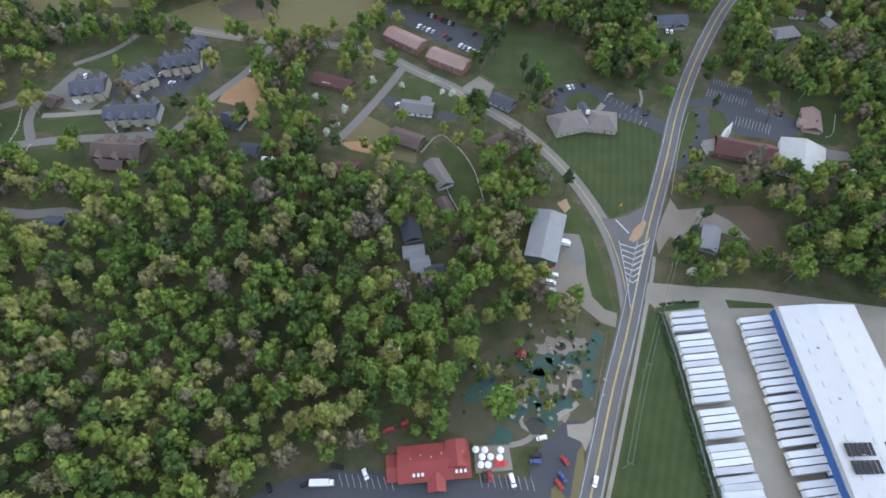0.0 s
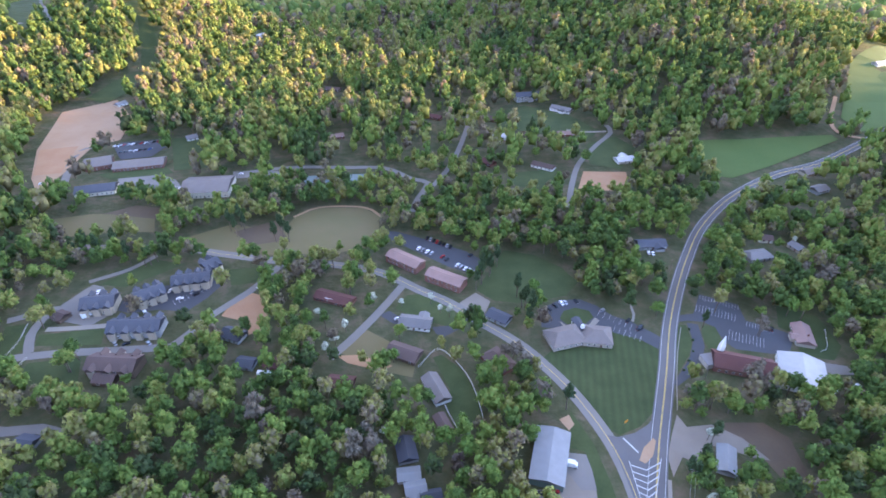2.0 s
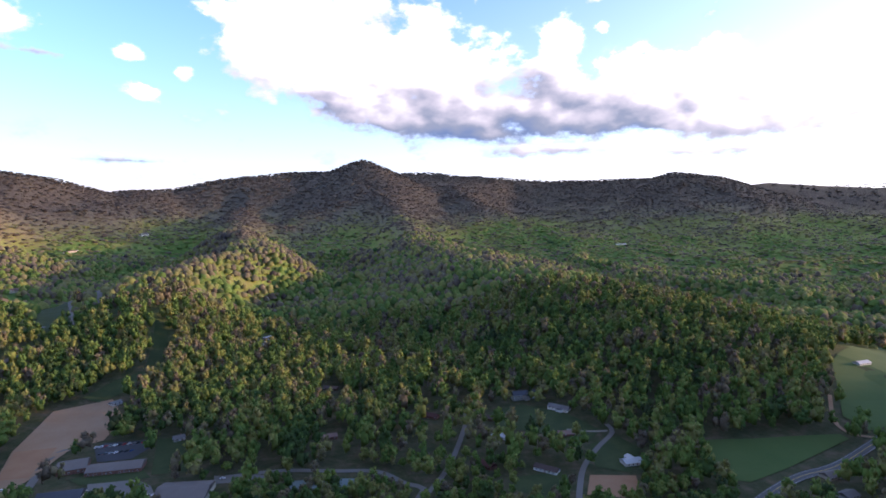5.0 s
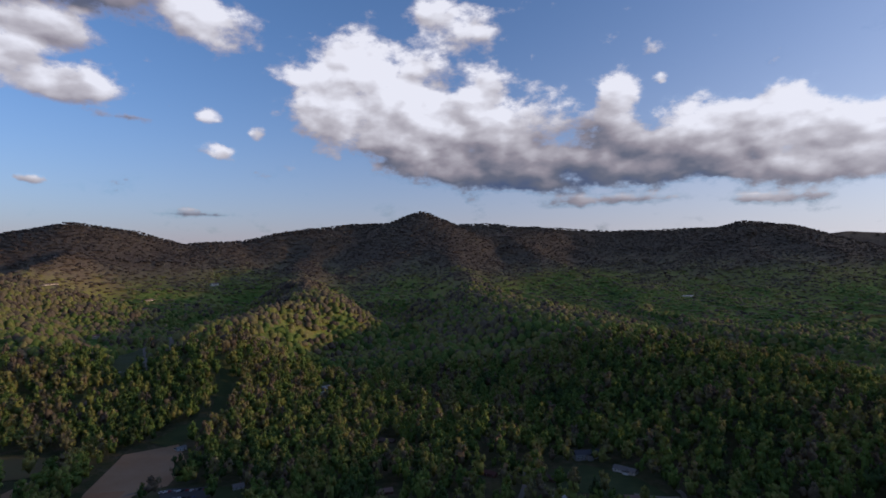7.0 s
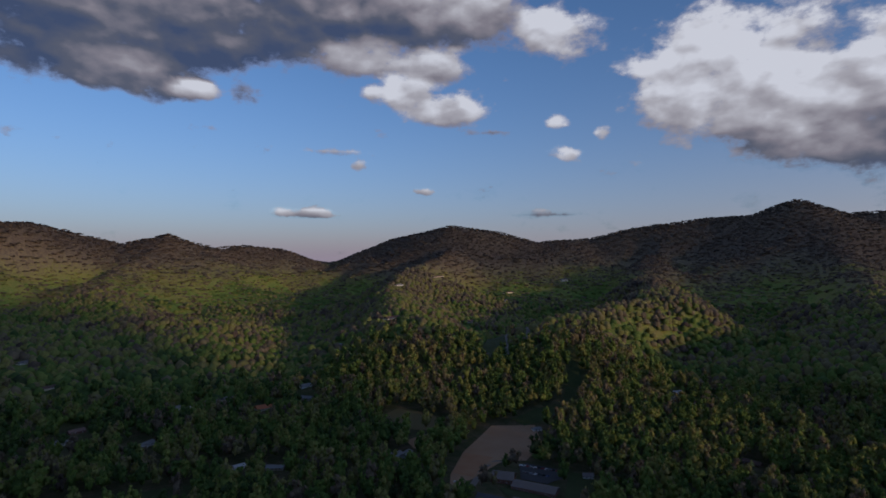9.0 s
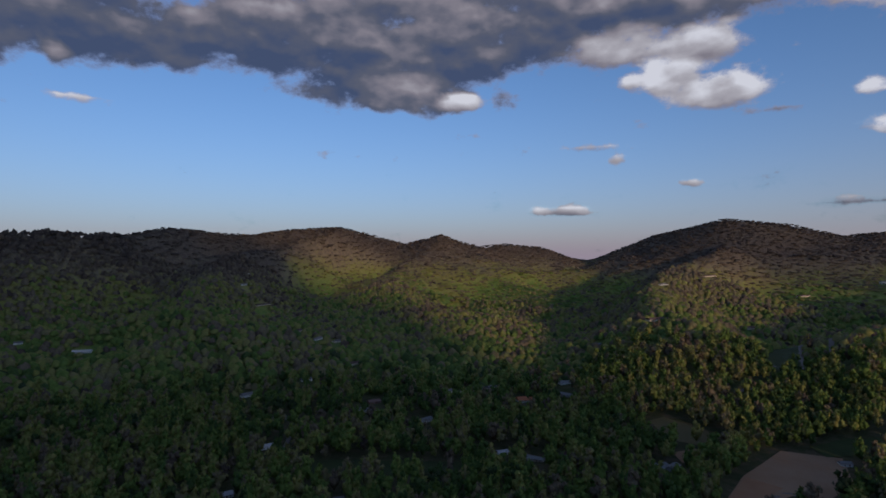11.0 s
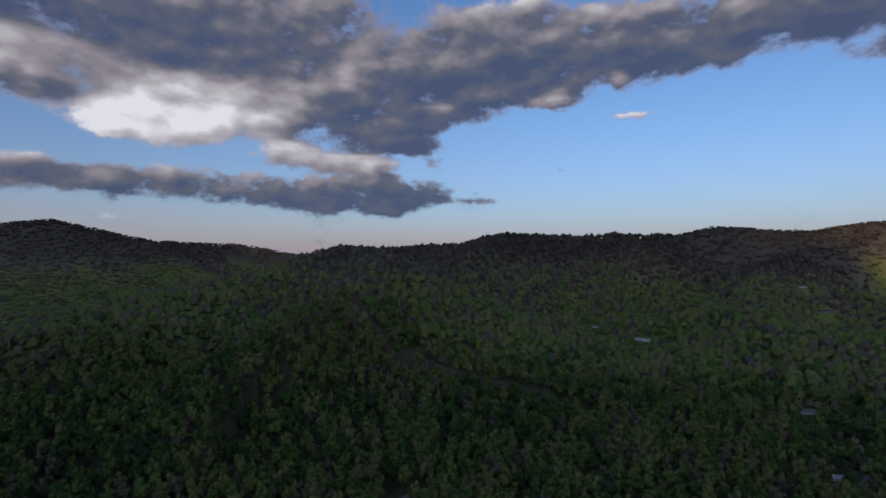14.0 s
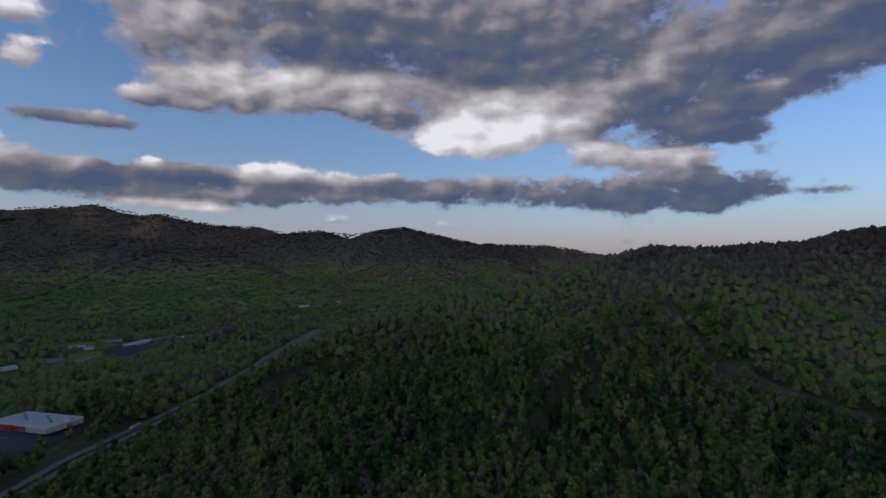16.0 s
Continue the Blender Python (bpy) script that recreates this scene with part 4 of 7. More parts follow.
# junction: paved triangle, hatching, island of bare earth
patch("pavement", [(83.6, 112.6), (84.8, 133.8), (83.1, 157.1), (80.5, 169.6), (86.2, 168.5), (94.8, 170.7), (103.2, 175.8), (109.7, 182.6), (110.5, 175.0), (103.8, 157.0), (95.8, 137.0), (88.1, 116.9)], M_ROAD, 0.105, "junction apron of worn asphalt", "pavement", 2)
patch("traffic_island", [(92.6, 155.3), (96.8, 162.3), (103.1, 167.7), (103.9, 165.9), (99.9, 157.7), (95.1, 153.6)], M_DIRT, 0.16, "bare traffic island of tan earth", "island", thick=0.1)
for k in range(7):
    t = k / 7
    strip("chevron", np.array([along((87.9, 152.9), (87.7, 129.1), 8)[k], along((94.5, 150.2), (89.2, 126.9), 8)[k], along((102.4, 154.2), (91.5, 129.1), 8)[k]]), 0.55, 0.15, M_PAINT_W, highway)
strip("edge_line", spline([(87.7, 155.3), (87.5, 133.8), (86.5, 116.9)]), 0.3, 0.15, M_PAINT_W, highway)
strip("edge_line", spline([(103.4, 156.3), (94.7, 137.0), (87.1, 116.9)]), 0.3, 0.15, M_PAINT_W, highway)
strip("stop_line", np.array([(88.4, 167.8), (90.7, 164.1), (93.4, 159.5)]), 0.8, 0.15, M_PAINT_W, highway)
# kerb and pavement along the highway
tagged(strip("pavement", spline([(103.6, 145.1), (98.9, 130.6), (92.0, 112.5), (83.8, 90.4), (74.3, 65.6), (65.8, 43.4), (60.9, 31.2)]), 1.7, 0.2, M_CONCRETE, thick=0.2), "pale concrete footway beside the highway", "pavement", kind="structure")
tagged(strip("kerb", spline([(88.0, 108.2), (78.6, 85.2), (68.4, 58.7), (61.8, 39.2), (58.0, 29.2)]), 0.4, 0.24, M_CONCRETE, thick=0.2), "pale concrete kerb of the highway", "kerb", kind="structure")
tagged(strip("kerb", spline([(121.0, 184.5), (128.6, 206.6), (136.0, 226.1), (145.4, 247.0)]), 0.4, 0.22, M_CONCRETE, thick=0.2), "pale concrete kerb of the highway", "kerb", kind="structure")

# ---- freight yard and warehouse ----
patch("yard", [(95.6, 130.6), (122.2, 128.0), (146.1, 126.7), (205.7, 116.5), (262.3, 109.1), (186.6, 12.4), (104.2, 10.6), (102.9, 34.7), (102.1, 66.7), (101.2, 95.7), (99.6, 114.0), (94.3, 121.4)], M_CONCRETE, 0.09, "pale stained concrete yard for freight trailers", "yard", 3)
patch("lawn", [(95.5, 116.9), (98.8, 112.5), (100.4, 94.4), (101.4, 65.6), (102.1, 33.1), (102.7, 12.4), (53.3, 12.4), (62.9, 35.2), (73.5, 61.0), (84.0, 87.8)], M_MOWN, 0.06, "mown green lawn between highway and freight yard", "lawn", 1)
patch("lawn", [(131.8, 121.0), (152.9, 118.8), (154.0, 116.4), (132.4, 116.5)], M_GRASS, 0.13, "small green lawn strip by the yard gate", "lawn")
patch("grass_bank", [(98.2, 116.9), (119.8, 120.7), (118.2, 116.8), (101.7, 114.8), (103.7, 90.4), (104.6, 64.4), (106.0, 33.1), (102.5, 33.1), (101.4, 70.3), (99.3, 98.4)], M_HEDGE, 0.14, "dark hedge-covered bank along the yard fence", "bank")


def warehouse():
    a, b = (148.1, 112.1), (150.1, 30.8)
    c = (183.2, 114.4)
    turn = heading(a, b)
    L, W = 150.0, 62.0
    ux, uy = math.cos(turn), math.sin(turn)
    sx, sy = (-uy, ux) if (-uy * (c[0] - a[0]) + ux * (c[1] - a[1])) > 0 else (uy, -ux)
    W = abs((c[0] - a[0]) * sx + (c[1] - a[1]) * sy) * 1.0
    x, y = a[0] + ux * L / 2 + sx * W / 2, a[1] + uy * L / 2 + sy * W / 2
    ob = base("warehouse", x, y, turn, "large white-roofed warehouse with blue dock wall", "warehouse")
    side = 1 if (sx * -uy + sy * ux) > 0 else -1
    part("wall", box_data("wall", L, W, 9.0, M_WALL["grey"]), ob, "grey metal wall")
    part("roof", prism_data("roof", L, W / 2, 1.6, 0.5, 0.35, M_ROOF["white"]), ob, "white membrane roof", (0, 0, 9.0))
    part("dock_wall", box_data("dock_wall", L, 0.25, 8.6, M_WALL["blue"], 0, -side * (W / 2 + 0.15)), ob, "deep blue metal wall above loading docks")
    part("eave", box_data("eave", L + 1, 1.6, 0.5, M_ROOF["metal"], 0, -side * (W / 2 - 0.3), 9.0), ob, "pale metal eave")
    light = box_data("skylight", 2.4, 1.3, 0.35, tone("skylight_plastic", 0.45, 0.46, 0.45, 0.4))
    for i in range(11):
        for j in range(3):
            yy = (-0.30 + 0.28 * j) * W
            part("skylight", light, ob, "", (-L / 2 + 7 + i * 7.2 + (j % 2) * 1.5, yy, 9.2 + 1.6 * (1 - abs(yy) / (W / 2))))
    dock = box_data("dock_door", 2.6, 0.1, 3.0, M_TRIM)
    for k in range(30):
        part("dock_door", dock, ob, "", (-L / 2 + 4 + k * 4.6, -side * (W / 2 + 0.3), 1.2))
    panel = box_data("solar_panel", 1.6, 5.0, 0.12, M_TYRE)
    for k in range(14):
        for j in range(2):
            part("solar_panel", panel, ob, "dark solar panel", (-L / 2 + 62 + j * 6.5, -side * W * 0.36 + k * 1.0 * side * 1.9, 10.6), math.pi / 2)
    for k in range(4):
        part("vent", stem_data("vent", 0.5, 0.8, M_STEEL), ob, "", (-L / 2 + 20 + k * 22, -side * W * 0.2, 10.3))
    open_line([a, b], 24)
    return ob


warehouse()
TRAILER = []


def trailer(x, y, turn, z=0.12):
    """A box trailer: box, roof sheet, landing legs, rear axles."""
    m = pose(x, y, z, 0, 0, math.degrees(turn))
    if TRAILER:
        return copy_thing(TRAILER[0], m)
    ob = tagged(new("trailer"), "white box trailer parked in a row on concrete", "trailer", "parked freight trailers")
    L = 15.2
    part("box", box_data("box", L, 2.55, 2.75, tone("trailer_side", 0.46, 0.47, 0.48, 0.5, random_tone=0.15), 0, 0, 1.15), ob)
    part("roof", box_data("roof", L - 0.2, 2.35, 0.06, tone("trailer_roof", 0.46, 0.475, 0.49, 0.5, random_tone=0.4), 0, 0, 3.9), ob, "weathered white roof sheet")
    part("rear_door", box_data("rear_door", 0.06, 2.4, 2.6, M_TRIM, -L / 2 - 0.03, 0, 1.2), ob)
    wheel = stem_data("wheel", 0.5, 0.5, M_TYRE)
    for k in (-5.6, -4.4):
        for s in (-1, 1):
            part("wheel", wheel, ob, "", (k, s * 0.95, 0.5))
    for s in (-1, 1):
        part("landing_leg", box_data("landing_leg", 0.14, 0.14, 1.15, M_STEEL, 4.6, s * 0.8), ob)
    ob.matrix_world = m
    TRAILER.append(ob)
    return ob


def trailer_row(a, b, n, tip):
    """n trailers side by side from a to b, each lying from its place towards tip."""
    for k, (x, y) in enumerate(along(a, b, n)):
        t = heading(a, tip) + random.uniform(-0.01, 0.01)
        d = random.uniform(-0.4, 0.5)
        trailer(x + math.cos(t) * (7.6 + d), y + math.sin(t) * (7.6 + d), t)


trailer_row((102.9, 111.1), (102.8, 104.3), 3, (117.1, 112.5))
trailer_row((103.3, 99.7), (103.8, 71.7), 10, (116.9, 101.0))
trailer_row((104.2, 66.3), (104.6, 57.2), 4, (117.4, 67.6))
trailer_row((104.9, 52.1), (104.8, 43.6), 4, (118.3, 53.4))
trailer_row((105.8, 40.1), (105.9, 29.6), 5, (120.1, 41.3))
trailer_row((133.4, 108.2), (134.0, 88.7), 7, (147.8, 110.1))
trailer_row((134.5, 85.6), (134.7, 75.7), 4, (149.2, 87.4))
trailer_row((134.4, 71.8), (134.3, 54.2), 6, (149.1, 73.5))
trailer_row((134.7, 49.7), (135.1, 43.6), 3, (149.5, 51.2))
trailer_row((136.1, 38.5), (136.7, 29.6), 4, (151.0, 40.1))


def fence(points, label, high=1.2, spacing=3.0, rail=M_RAIL, rails=2, post=0.14, name="fence"):
    line = spline(points, 2.0)
    seg = np.hypot(*np.diff(line, axis=0).T)
    n = max(2, int(seg.sum() / spacing))
    s = np.concatenate([[0], np.cumsum(seg)])
    px, py = np.interp(np.linspace(0, s[-1], n), s, line[:, 0]), np.interp(np.linspace(0, s[-1], n), s, line[:, 1])
    ob = tagged(new(name), label, "fence")
    ob.location = (px[0], py[0], float(height(px[0], py[0])))
    pm = box_data("post", post, post, high + 0.1, rail)
    z = height(px, py) - ob.location.z
    for x, y, h in zip(px, py, z):
        part("post", pm, ob, "", (x - px[0], y - py[0], h))
    for k in range(rails):
        part("rail", rod_data("rail", [(x - px[0], y - py[0], h + high * (1 - 0.42 * k)) for x, y, h in zip(px, py, z)], 0.07, rail, 4), ob)
    return ob


fence([(99.6, 113.7), (101.4, 94.1), (102.3, 65.6), (103.3, 31.1)], "grey chain-link yard fence on steel posts", 2.0, 5.0, M_STEEL, 3, 0.09)

# ---- restaurant with red roof, parking, terrace ----
patch("parking_lot", [(-77.0, 34.9), (-60.6, 42.5), (-42.9, 45.2), (-22.6, 43.9), (11.0, 41.4), (25.5, 42.4), (32.2, 41.8), (36.5, 52.0), (49.4, 64.5), (56.5, 64.5), (57.8, 57.6), (52.7, 45.5), (47.5, 31.2), (43.3, 14.2), (-73.0, 14.2)], M_ASPHALT, 0.09, "grey asphalt car park with painted bays", "parking lot", 2)
patch("pavement", [(49.9, 62.8), (57.5, 63.3), (61.9, 66.1), (59.2, 57.6), (56.1, 52.0), (54.8, 56.0), (49.8, 58.3)], M_CONCRETE, 0.13, "pale concrete drive apron onto the highway", "pavement", 1)
patch("verge", [(52.9, 52.0), (55.7, 55.3), (54.7, 45.5), (49.2, 31.2), (46.8, 25.4), (47.3, 33.2)], M_DRYGRASS, 0.14, "strip of dry grass beside the car park", "verge", 1)
patch("traffic_island", [(40.7, 38.0), (43.1, 39.7), (45.8, 35.2), (42.7, 27.3), (39.7, 27.3)], M_DRYGRASS, 0.15, "kerbed car-park island with dry grass", "island", thick=0.08)


def parking_bays(a, b, n, tip, length=5.2, lot=None):
    """White bay lines from a to b, each running towards tip."""
    t = heading(a, tip)
    for x, y in along(a, b, n):
        strip("bay_line", np.array([(x, y), (x + math.cos(t) * length / 2, y + math.sin(t) * length / 2), (x + math.cos(t) * length, y + math.sin(t) * length)]), 0.16, 0.13, M_PAINT_W, highway if lot is None else lot)


BAYS = tagged(new("bay_markings"), "white painted bay lines on asphalt", "road marking", kind="structure")
parking_bays((12.9, 43.9), (33.3, 42.4), 9, (13.8, 39.3), 5.2, BAYS)
parking_bays((-42.8, 44.0), (-22.5, 42.5), 9, (-40.9, 38.9), 5.2, BAYS)


def restaurant():
    a, b = (-22.2, 46.1), (9.9, 49.0)
    L, W, turn = 31.0, 12.4, heading(a, b)
    x, y = (a[0] + b[0]) / 2 + 1.0, (a[1] + b[1]) / 2
    ob = base("restaurant", x, y, turn, "low restaurant with bright red metal roof", "restaurant")
    part("wall", wall_data("wall", L - 4, W, 3.4, 2.2, M_WALL["cream"]), ob)
    part("roof", prism_data("roof", L - 4, W / 2, 2.2, 0.9, 0.2, M_ROOF["red"]), ob, "red standing-seam metal roof", (0, 0, 3.4))
    part("end_roof", prism_data("end_roof", 6.5, 4.6, 1.4, 0.5, 0.2, M_ROOF["red"]), ob, "lower red metal roof", (-L / 2 + 0.5, -1.0, 2.9))
    part("end_wall", box_data("end_wall", 6.5, 9.2, 3.0, M_WALL["cream"]), ob, "", (-L / 2 + 0.5, -1.0, 0))
    part("tower_roof", prism_data("tower_roof", 9.5, 3.6, 1.5, 0.5, 0.2, M_ROOF["red"]), ob, "red cross gable", (L / 2 - 6.2, 2.2, 4.8), math.pi / 2)
    part("tower_wall", box_data("tower_wall", 7.0, 9.4, 5.0, M_WALL["cream"]), ob, "", (L / 2 - 6.2, 2.2, 0))
    part("porch_roof", prism_data("porch_roof", 6.0, 3.2, 1.6, 0.4, 0.2, M_ROOF["red"]), ob, "red gabled porch roof", (0.5, -W / 2 - 1.6, 3.2), math.pi / 2)
    for sx in (-1, 1):
        for sy in (0, 1):
            part("porch_post", box_data("porch_post", 0.3, 0.3, 3.2, M_TRIM), ob, "", (0.5 + sx * 2.8, -W / 2 - 1.0 - sy * 3.2, 0))
    for sx in (-0.26, 0.28):
        for k in range(3):
            d = part("dormer", wall_data("dormer", 1.3, 1.0, 0.9, 0.5, M_TRIM), ob, "white dormer", (sx * L + k * 1.7, -W / 2 + 1.6, 3.6), math.pi / 2)
            part("pane", PANE, d, "", (-0.7, 0, 0), -math.pi / 2)
    for k in range(6):
        part("roof_vent", box_data("roof_vent", 0.5, 0.5, 0.5, M_STEEL), ob, "", (-9 + k * 4.1, 1.5 + (k % 2), 5.1))
    windows_on(ob, L - 4, W, 1, 3.0)
    open_line([a, b], 12)
    return ob


restaurant()
patch("terrace", [(10.9, 54.3), (25.2, 54.7), (26.4, 45.1), (11.5, 43.9)], M_CONCRETE, 0.16, "paved dining terrace beside the restaurant", "terrace", 2, thick=0.1)


def umbrella(x, y, canvas, label):
    ob = base("umbrella", x, y, random.uniform(0, 1), label, "umbrella", "terrace umbrellas")
    ob.location.z = 0.27
    part("pole", rod_data("pole", [(0, 0, 0), (0, 0, 2.4)], 0.04, M_STEEL), ob)
    v = [(0, 0, 2.75)] + [(math.cos(a) * 1.45, math.sin(a) * 1.45, 2.15) for a in np.arange(8) * 0.7854]
    v += [(x0, y0, z0 - 0.05) for x0, y0, z0 in v]
    f = [(0, 1 + k, 1 + (k + 1) % 8) for k in range(8)] + [(9, 10 + (k + 1) % 8, 10 + k) for k in range(8)]
    part("canopy", make_mesh("canopy", v, f, canvas, False), ob)
    part("base_plate", box_data("base_plate", 0.6, 0.6, 0.08, M_STEEL), ob)
    t = base("patio_table", x, y, 0.3, "round pale terrace table under an umbrella", "table", "terrace tables")
    t.location.z = 0.27
    part("tabletop", box_data("tabletop", 1.1, 1.1, 0.05, M_WOOD, 0, 0, 0.7), t)
    part("leg", box_data("leg", 0.1, 0.1, 0.7, M_STEEL), t)
    return ob


for p in ((11.7, 52.5), (15.3, 52.3), (21.7, 52.3), (14.1, 49.7), (17.5, 49.7), (21.1, 49.4), (13.5, 46.7), (16.4, 46.7)):
    umbrella(*p, M_CANVAS, "white canvas umbrella on the dining terrace")
for p in ((20.0, 47.1), (22.7, 47.1)):
    umbrella(*p, M_REDCANVAS, "red canvas umbrella on the dining terrace")

# cars round the restaurant
for p, q, c, k in (((36.9, 56.9), (40.7, 57.8), "white", "car"), ((34.5, 50.5), (37.7, 50.7), "black", "car"), ((33.8, 48.1), (37.3, 48.3), "blue", "car"),
                   ((46.1, 50.1), (48.4, 47.0), "red", "car"), ((44.6, 43.9), (46.5, 40.9), "blue", "car"), ((43.0, 41.3), (44.9, 38.0), "red", "car"),
                   ((25.0, 43.9), (26.4, 38.5), "white", "van"), ((16.9, 43.9), (17.2, 41.4), "red", "car"), ((15.1, 43.5), (15.2, 41.0), "black", "car"),
                   ((-33.0, 45.2), (-31.4, 41.8), "white", "car"), ((-70.2, 39.8), (-68.6, 36.9), "black", "car"), ((-44.9, 46.7), (-42.1, 46.1), "black", "pickup"),
                   ((57.5, 38.8), (59.0, 42.6), "white", "car"), ((-19.3, 62.0), (-17.0, 63.4), "red", "pickup"), ((-25.3, 60.2), (-22.6, 61.1), "red", "car"), ((-56.5, 39.4), (-54.5, 40.4), "black", "car")):
    car((p[0] + q[0]) / 2, (p[1] + q[1]) / 2, heading(p, q), c, k)
open_line([(-23.5, 61.1), (-11.7, 58.8)], 5)


def bus(a, b, label, body=None, long=None):
    x, y = (a[0] + b[0]) / 2, (a[1] + b[1]) / 2
    ob = base("box_truck", x, y, heading(a, b), label, "truck")
    L = long or 9.5
    part("body", box_data("body", L * 0.8, 2.5, 2.6, body or M_TRIM, -L * 0.1, 0, 0.75), ob)
    part("cab", box_data("cab", L * 0.17, 2.3, 1.9, CAR_PAINT["white"], L * 0.4, 0, 0.55, 0.9), ob)
    part("windscreen", box_data("windscreen", 0.1, 2.0, 0.8, M_GLASS, L * 0.485, 0, 1.5), ob, "dark windscreen")
    wheel = stem_data("wheel", 0.48, 0.4, M_TYRE)
    for k in (-0.32, 0.36):
        for s in (-1, 1):
            part("wheel", wheel, ob, "", (k * L, s * 1.0, 0.48))
    return ob


bus((-53.5, 40.0), (-44.0, 40.2), "long white box truck parked on asphalt")

# ---- adventure golf garden ----
patch("golf_garden", [(2.4, 74.1), (10.0, 90.6), (28.3, 101.4), (44.4, 108.4), (57.5, 109.2), (67.5, 106.9), (73.6, 104.0), (67.3, 85.3), (61.2, 64.5), (51.2, 59.9), (44.7, 54.2), (11.4, 54.3), (-0.1, 61.1)], M_GARDEN, 0.05, "rocky planted ground of an adventure golf garden", "garden", 0)
open_line([(69.3, 101.3), (60.7, 68.0)], 4)


def wobbly(cx, cy, r, n=11, rough=0.35, stretch=1.0, turn=0.0):
    out = []
    for k in range(n):
        a = 6.2832 * k / n
        q = r * (1 + random.uniform(-rough, rough))
        u, v = math.cos(a) * q * stretch, math.sin(a) * q
        out.append((cx + u * math.cos(turn) - v * math.sin(turn), cy + u * math.sin(turn) + v * math.cos(turn)))
    return out


random.seed(4)
for (x, y), r, st in (((15.8, 79.0), 4.5, 2.0), ((42.3, 87.9), 3.5, 1.6), ((40.6, 82.8), 3.5, 1.2), ((48.8, 90.5), 3.0, 2.0), ((61.1, 80.2), 3.4, 2.0), ((55.8, 91.8), 3.0, 1.5), ((41.4, 66.8), 4.0, 1.4),
                   ((49.1, 71.6), 3.2, 1.5), ((29.7, 68.0), 3.4, 1.5), ((64.4, 94.5), 2.6, 2.2), ((21.9, 57.6), 3.6, 1.6), ((37.2, 72.3), 2.4, 1.4), ((68.7, 101.3), 2.6, 1.4), ((33.7, 88.5), 2.4, 1.6)):
    patch("golf_green", wobbly(x, y, r, 12, 0.3, st, random.uniform(0, 3)), M_TURF, 0.1, "teal putting green in the golf garden", "golf green", kind="thing", thick=0.06)
for (x, y), r, st in (((51.5, 98.0), 4.2, 1.5), ((35.2, 77.8), 4.4, 1.4), ((55.5, 84.0), 3.8, 1.6), ((44.4, 95.9), 3.2, 1.5), ((30.0, 72.8), 3.2, 1.2), ((60.7, 98.5), 3.0, 1.2), ((46.2, 77.7), 2.6, 1.4), ((49.8, 68.0), 2.6, 1.8)):
    patch("sand_bed", wobbly(x, y, r, 12, 0.35, st, random.uniform(0, 3)), M_GRAVEL, 0.075, "tan gravel bed with rocks in the golf garden", "gravel bed", kind="thing", thick=0.05)
for (x, y), r in (((51.2, 97.7), 2.0), ((56.7, 80.2), 2.2), ((37.4, 62.2), 3.6)):
    patch("pond", wobbly(x, y, r, 12, 0.15, 1.2), tone("dark_pond", 0.02, 0.03, 0.03, 0.1, spec=0.5), 0.14, "dark round pond ringed with stones", "pond", kind="thing", thick=0.05)
for pts, w in (([(17.9, 55.2), (26.4, 54.7), (33.5, 56.9), (39.8, 62.2), (47.3, 66.8), (52.9, 69.9), (55.6, 72.1)], 2.2), ([(38.3, 58.7), (31.6, 62.2), (31.2, 66.9)], 1.6), ([(37.6, 90.5), (39.5, 84.1), (37.7, 77.7)], 1.4), ([(52.6, 90.5), (54.3, 84.0), (50.7, 75.2), (52.0, 69.9)], 1.4)):
    road("path", pts, w, M_CONCRETE, "winding pale path in the golf garden", 0.5, 0.15)


def rock(x, y, s):
    v, f = blob(1, 0.25, np.random.default_rng(int(abs(x * 13 + y * 7))))
    ob = new("rock", make_mesh("rock", v * (s, s * 0.8, s * 0.55), f, M_ROCK, False))
    ob.location = (x, y, float(height(x, y)) + s * 0.25)
    ob.rotation_euler = (0, 0, random.uniform(0, 6))
    return tagged(ob, "rough tan boulder in the golf garden", "rock", "boulders in the golf garden")


def shrub(x, y, r, label="round clipped bright green shrub", m=None):
    v, f = [], []
    g = np.random.default_rng(int(abs(x * 31 + y * 17)) + 1)
    vv, ff = crown(g, 6, 1, 60, 0.2, 0.8)
    ob = new("shrub", make_mesh("shrub", vv * r, ff, m or M_SHRUB, False))
    ob.location = (x, y, float(height(x, y)))
    return tagged(ob, label, "shrub", "garden shrubs")


for k in range(46):
    t = random.random()
    x, y = random.choice([(51.5, 98.0), (35.2, 77.8), (55.5, 84.0), (44.4, 95.9), (30.0, 72.8), (48.8, 90.5), (40.2, 66.8), (61.1, 80.2), (23.7, 88.0), (17.0, 77.8)])
    rock(x + random.gauss(0, 4.5), y + random.gauss(0, 4.5), random.uniform(0.5, 1.3))
for (x, y), r in (((51.7, 104.7), 1.9), ((57.4, 104.6), 1.7), ((37.8, 93.2), 2.0), ((29.6, 90.6), 2.0), ((43.7, 84.8), 2.0), ((27.4, 77.3), 2.4), ((60.6, 94.2), 1.9), ((47.1, 75.3), 1.8), ((32.6, 75.3), 1.3), ((55.1, 75.2), 1.7), ((41.2, 76.5), 1.5), ((55.2, 87.4), 1.2)):
    shrub(x, y, r)
for (x, y), r in (((-12.2, 60.0), 4.2), ((-5.2, 59.3), 3.6), ((-25.4, 53.2), 3.0)):
    shrub(x, y, r, "large rounded bright green bush by the restaurant")


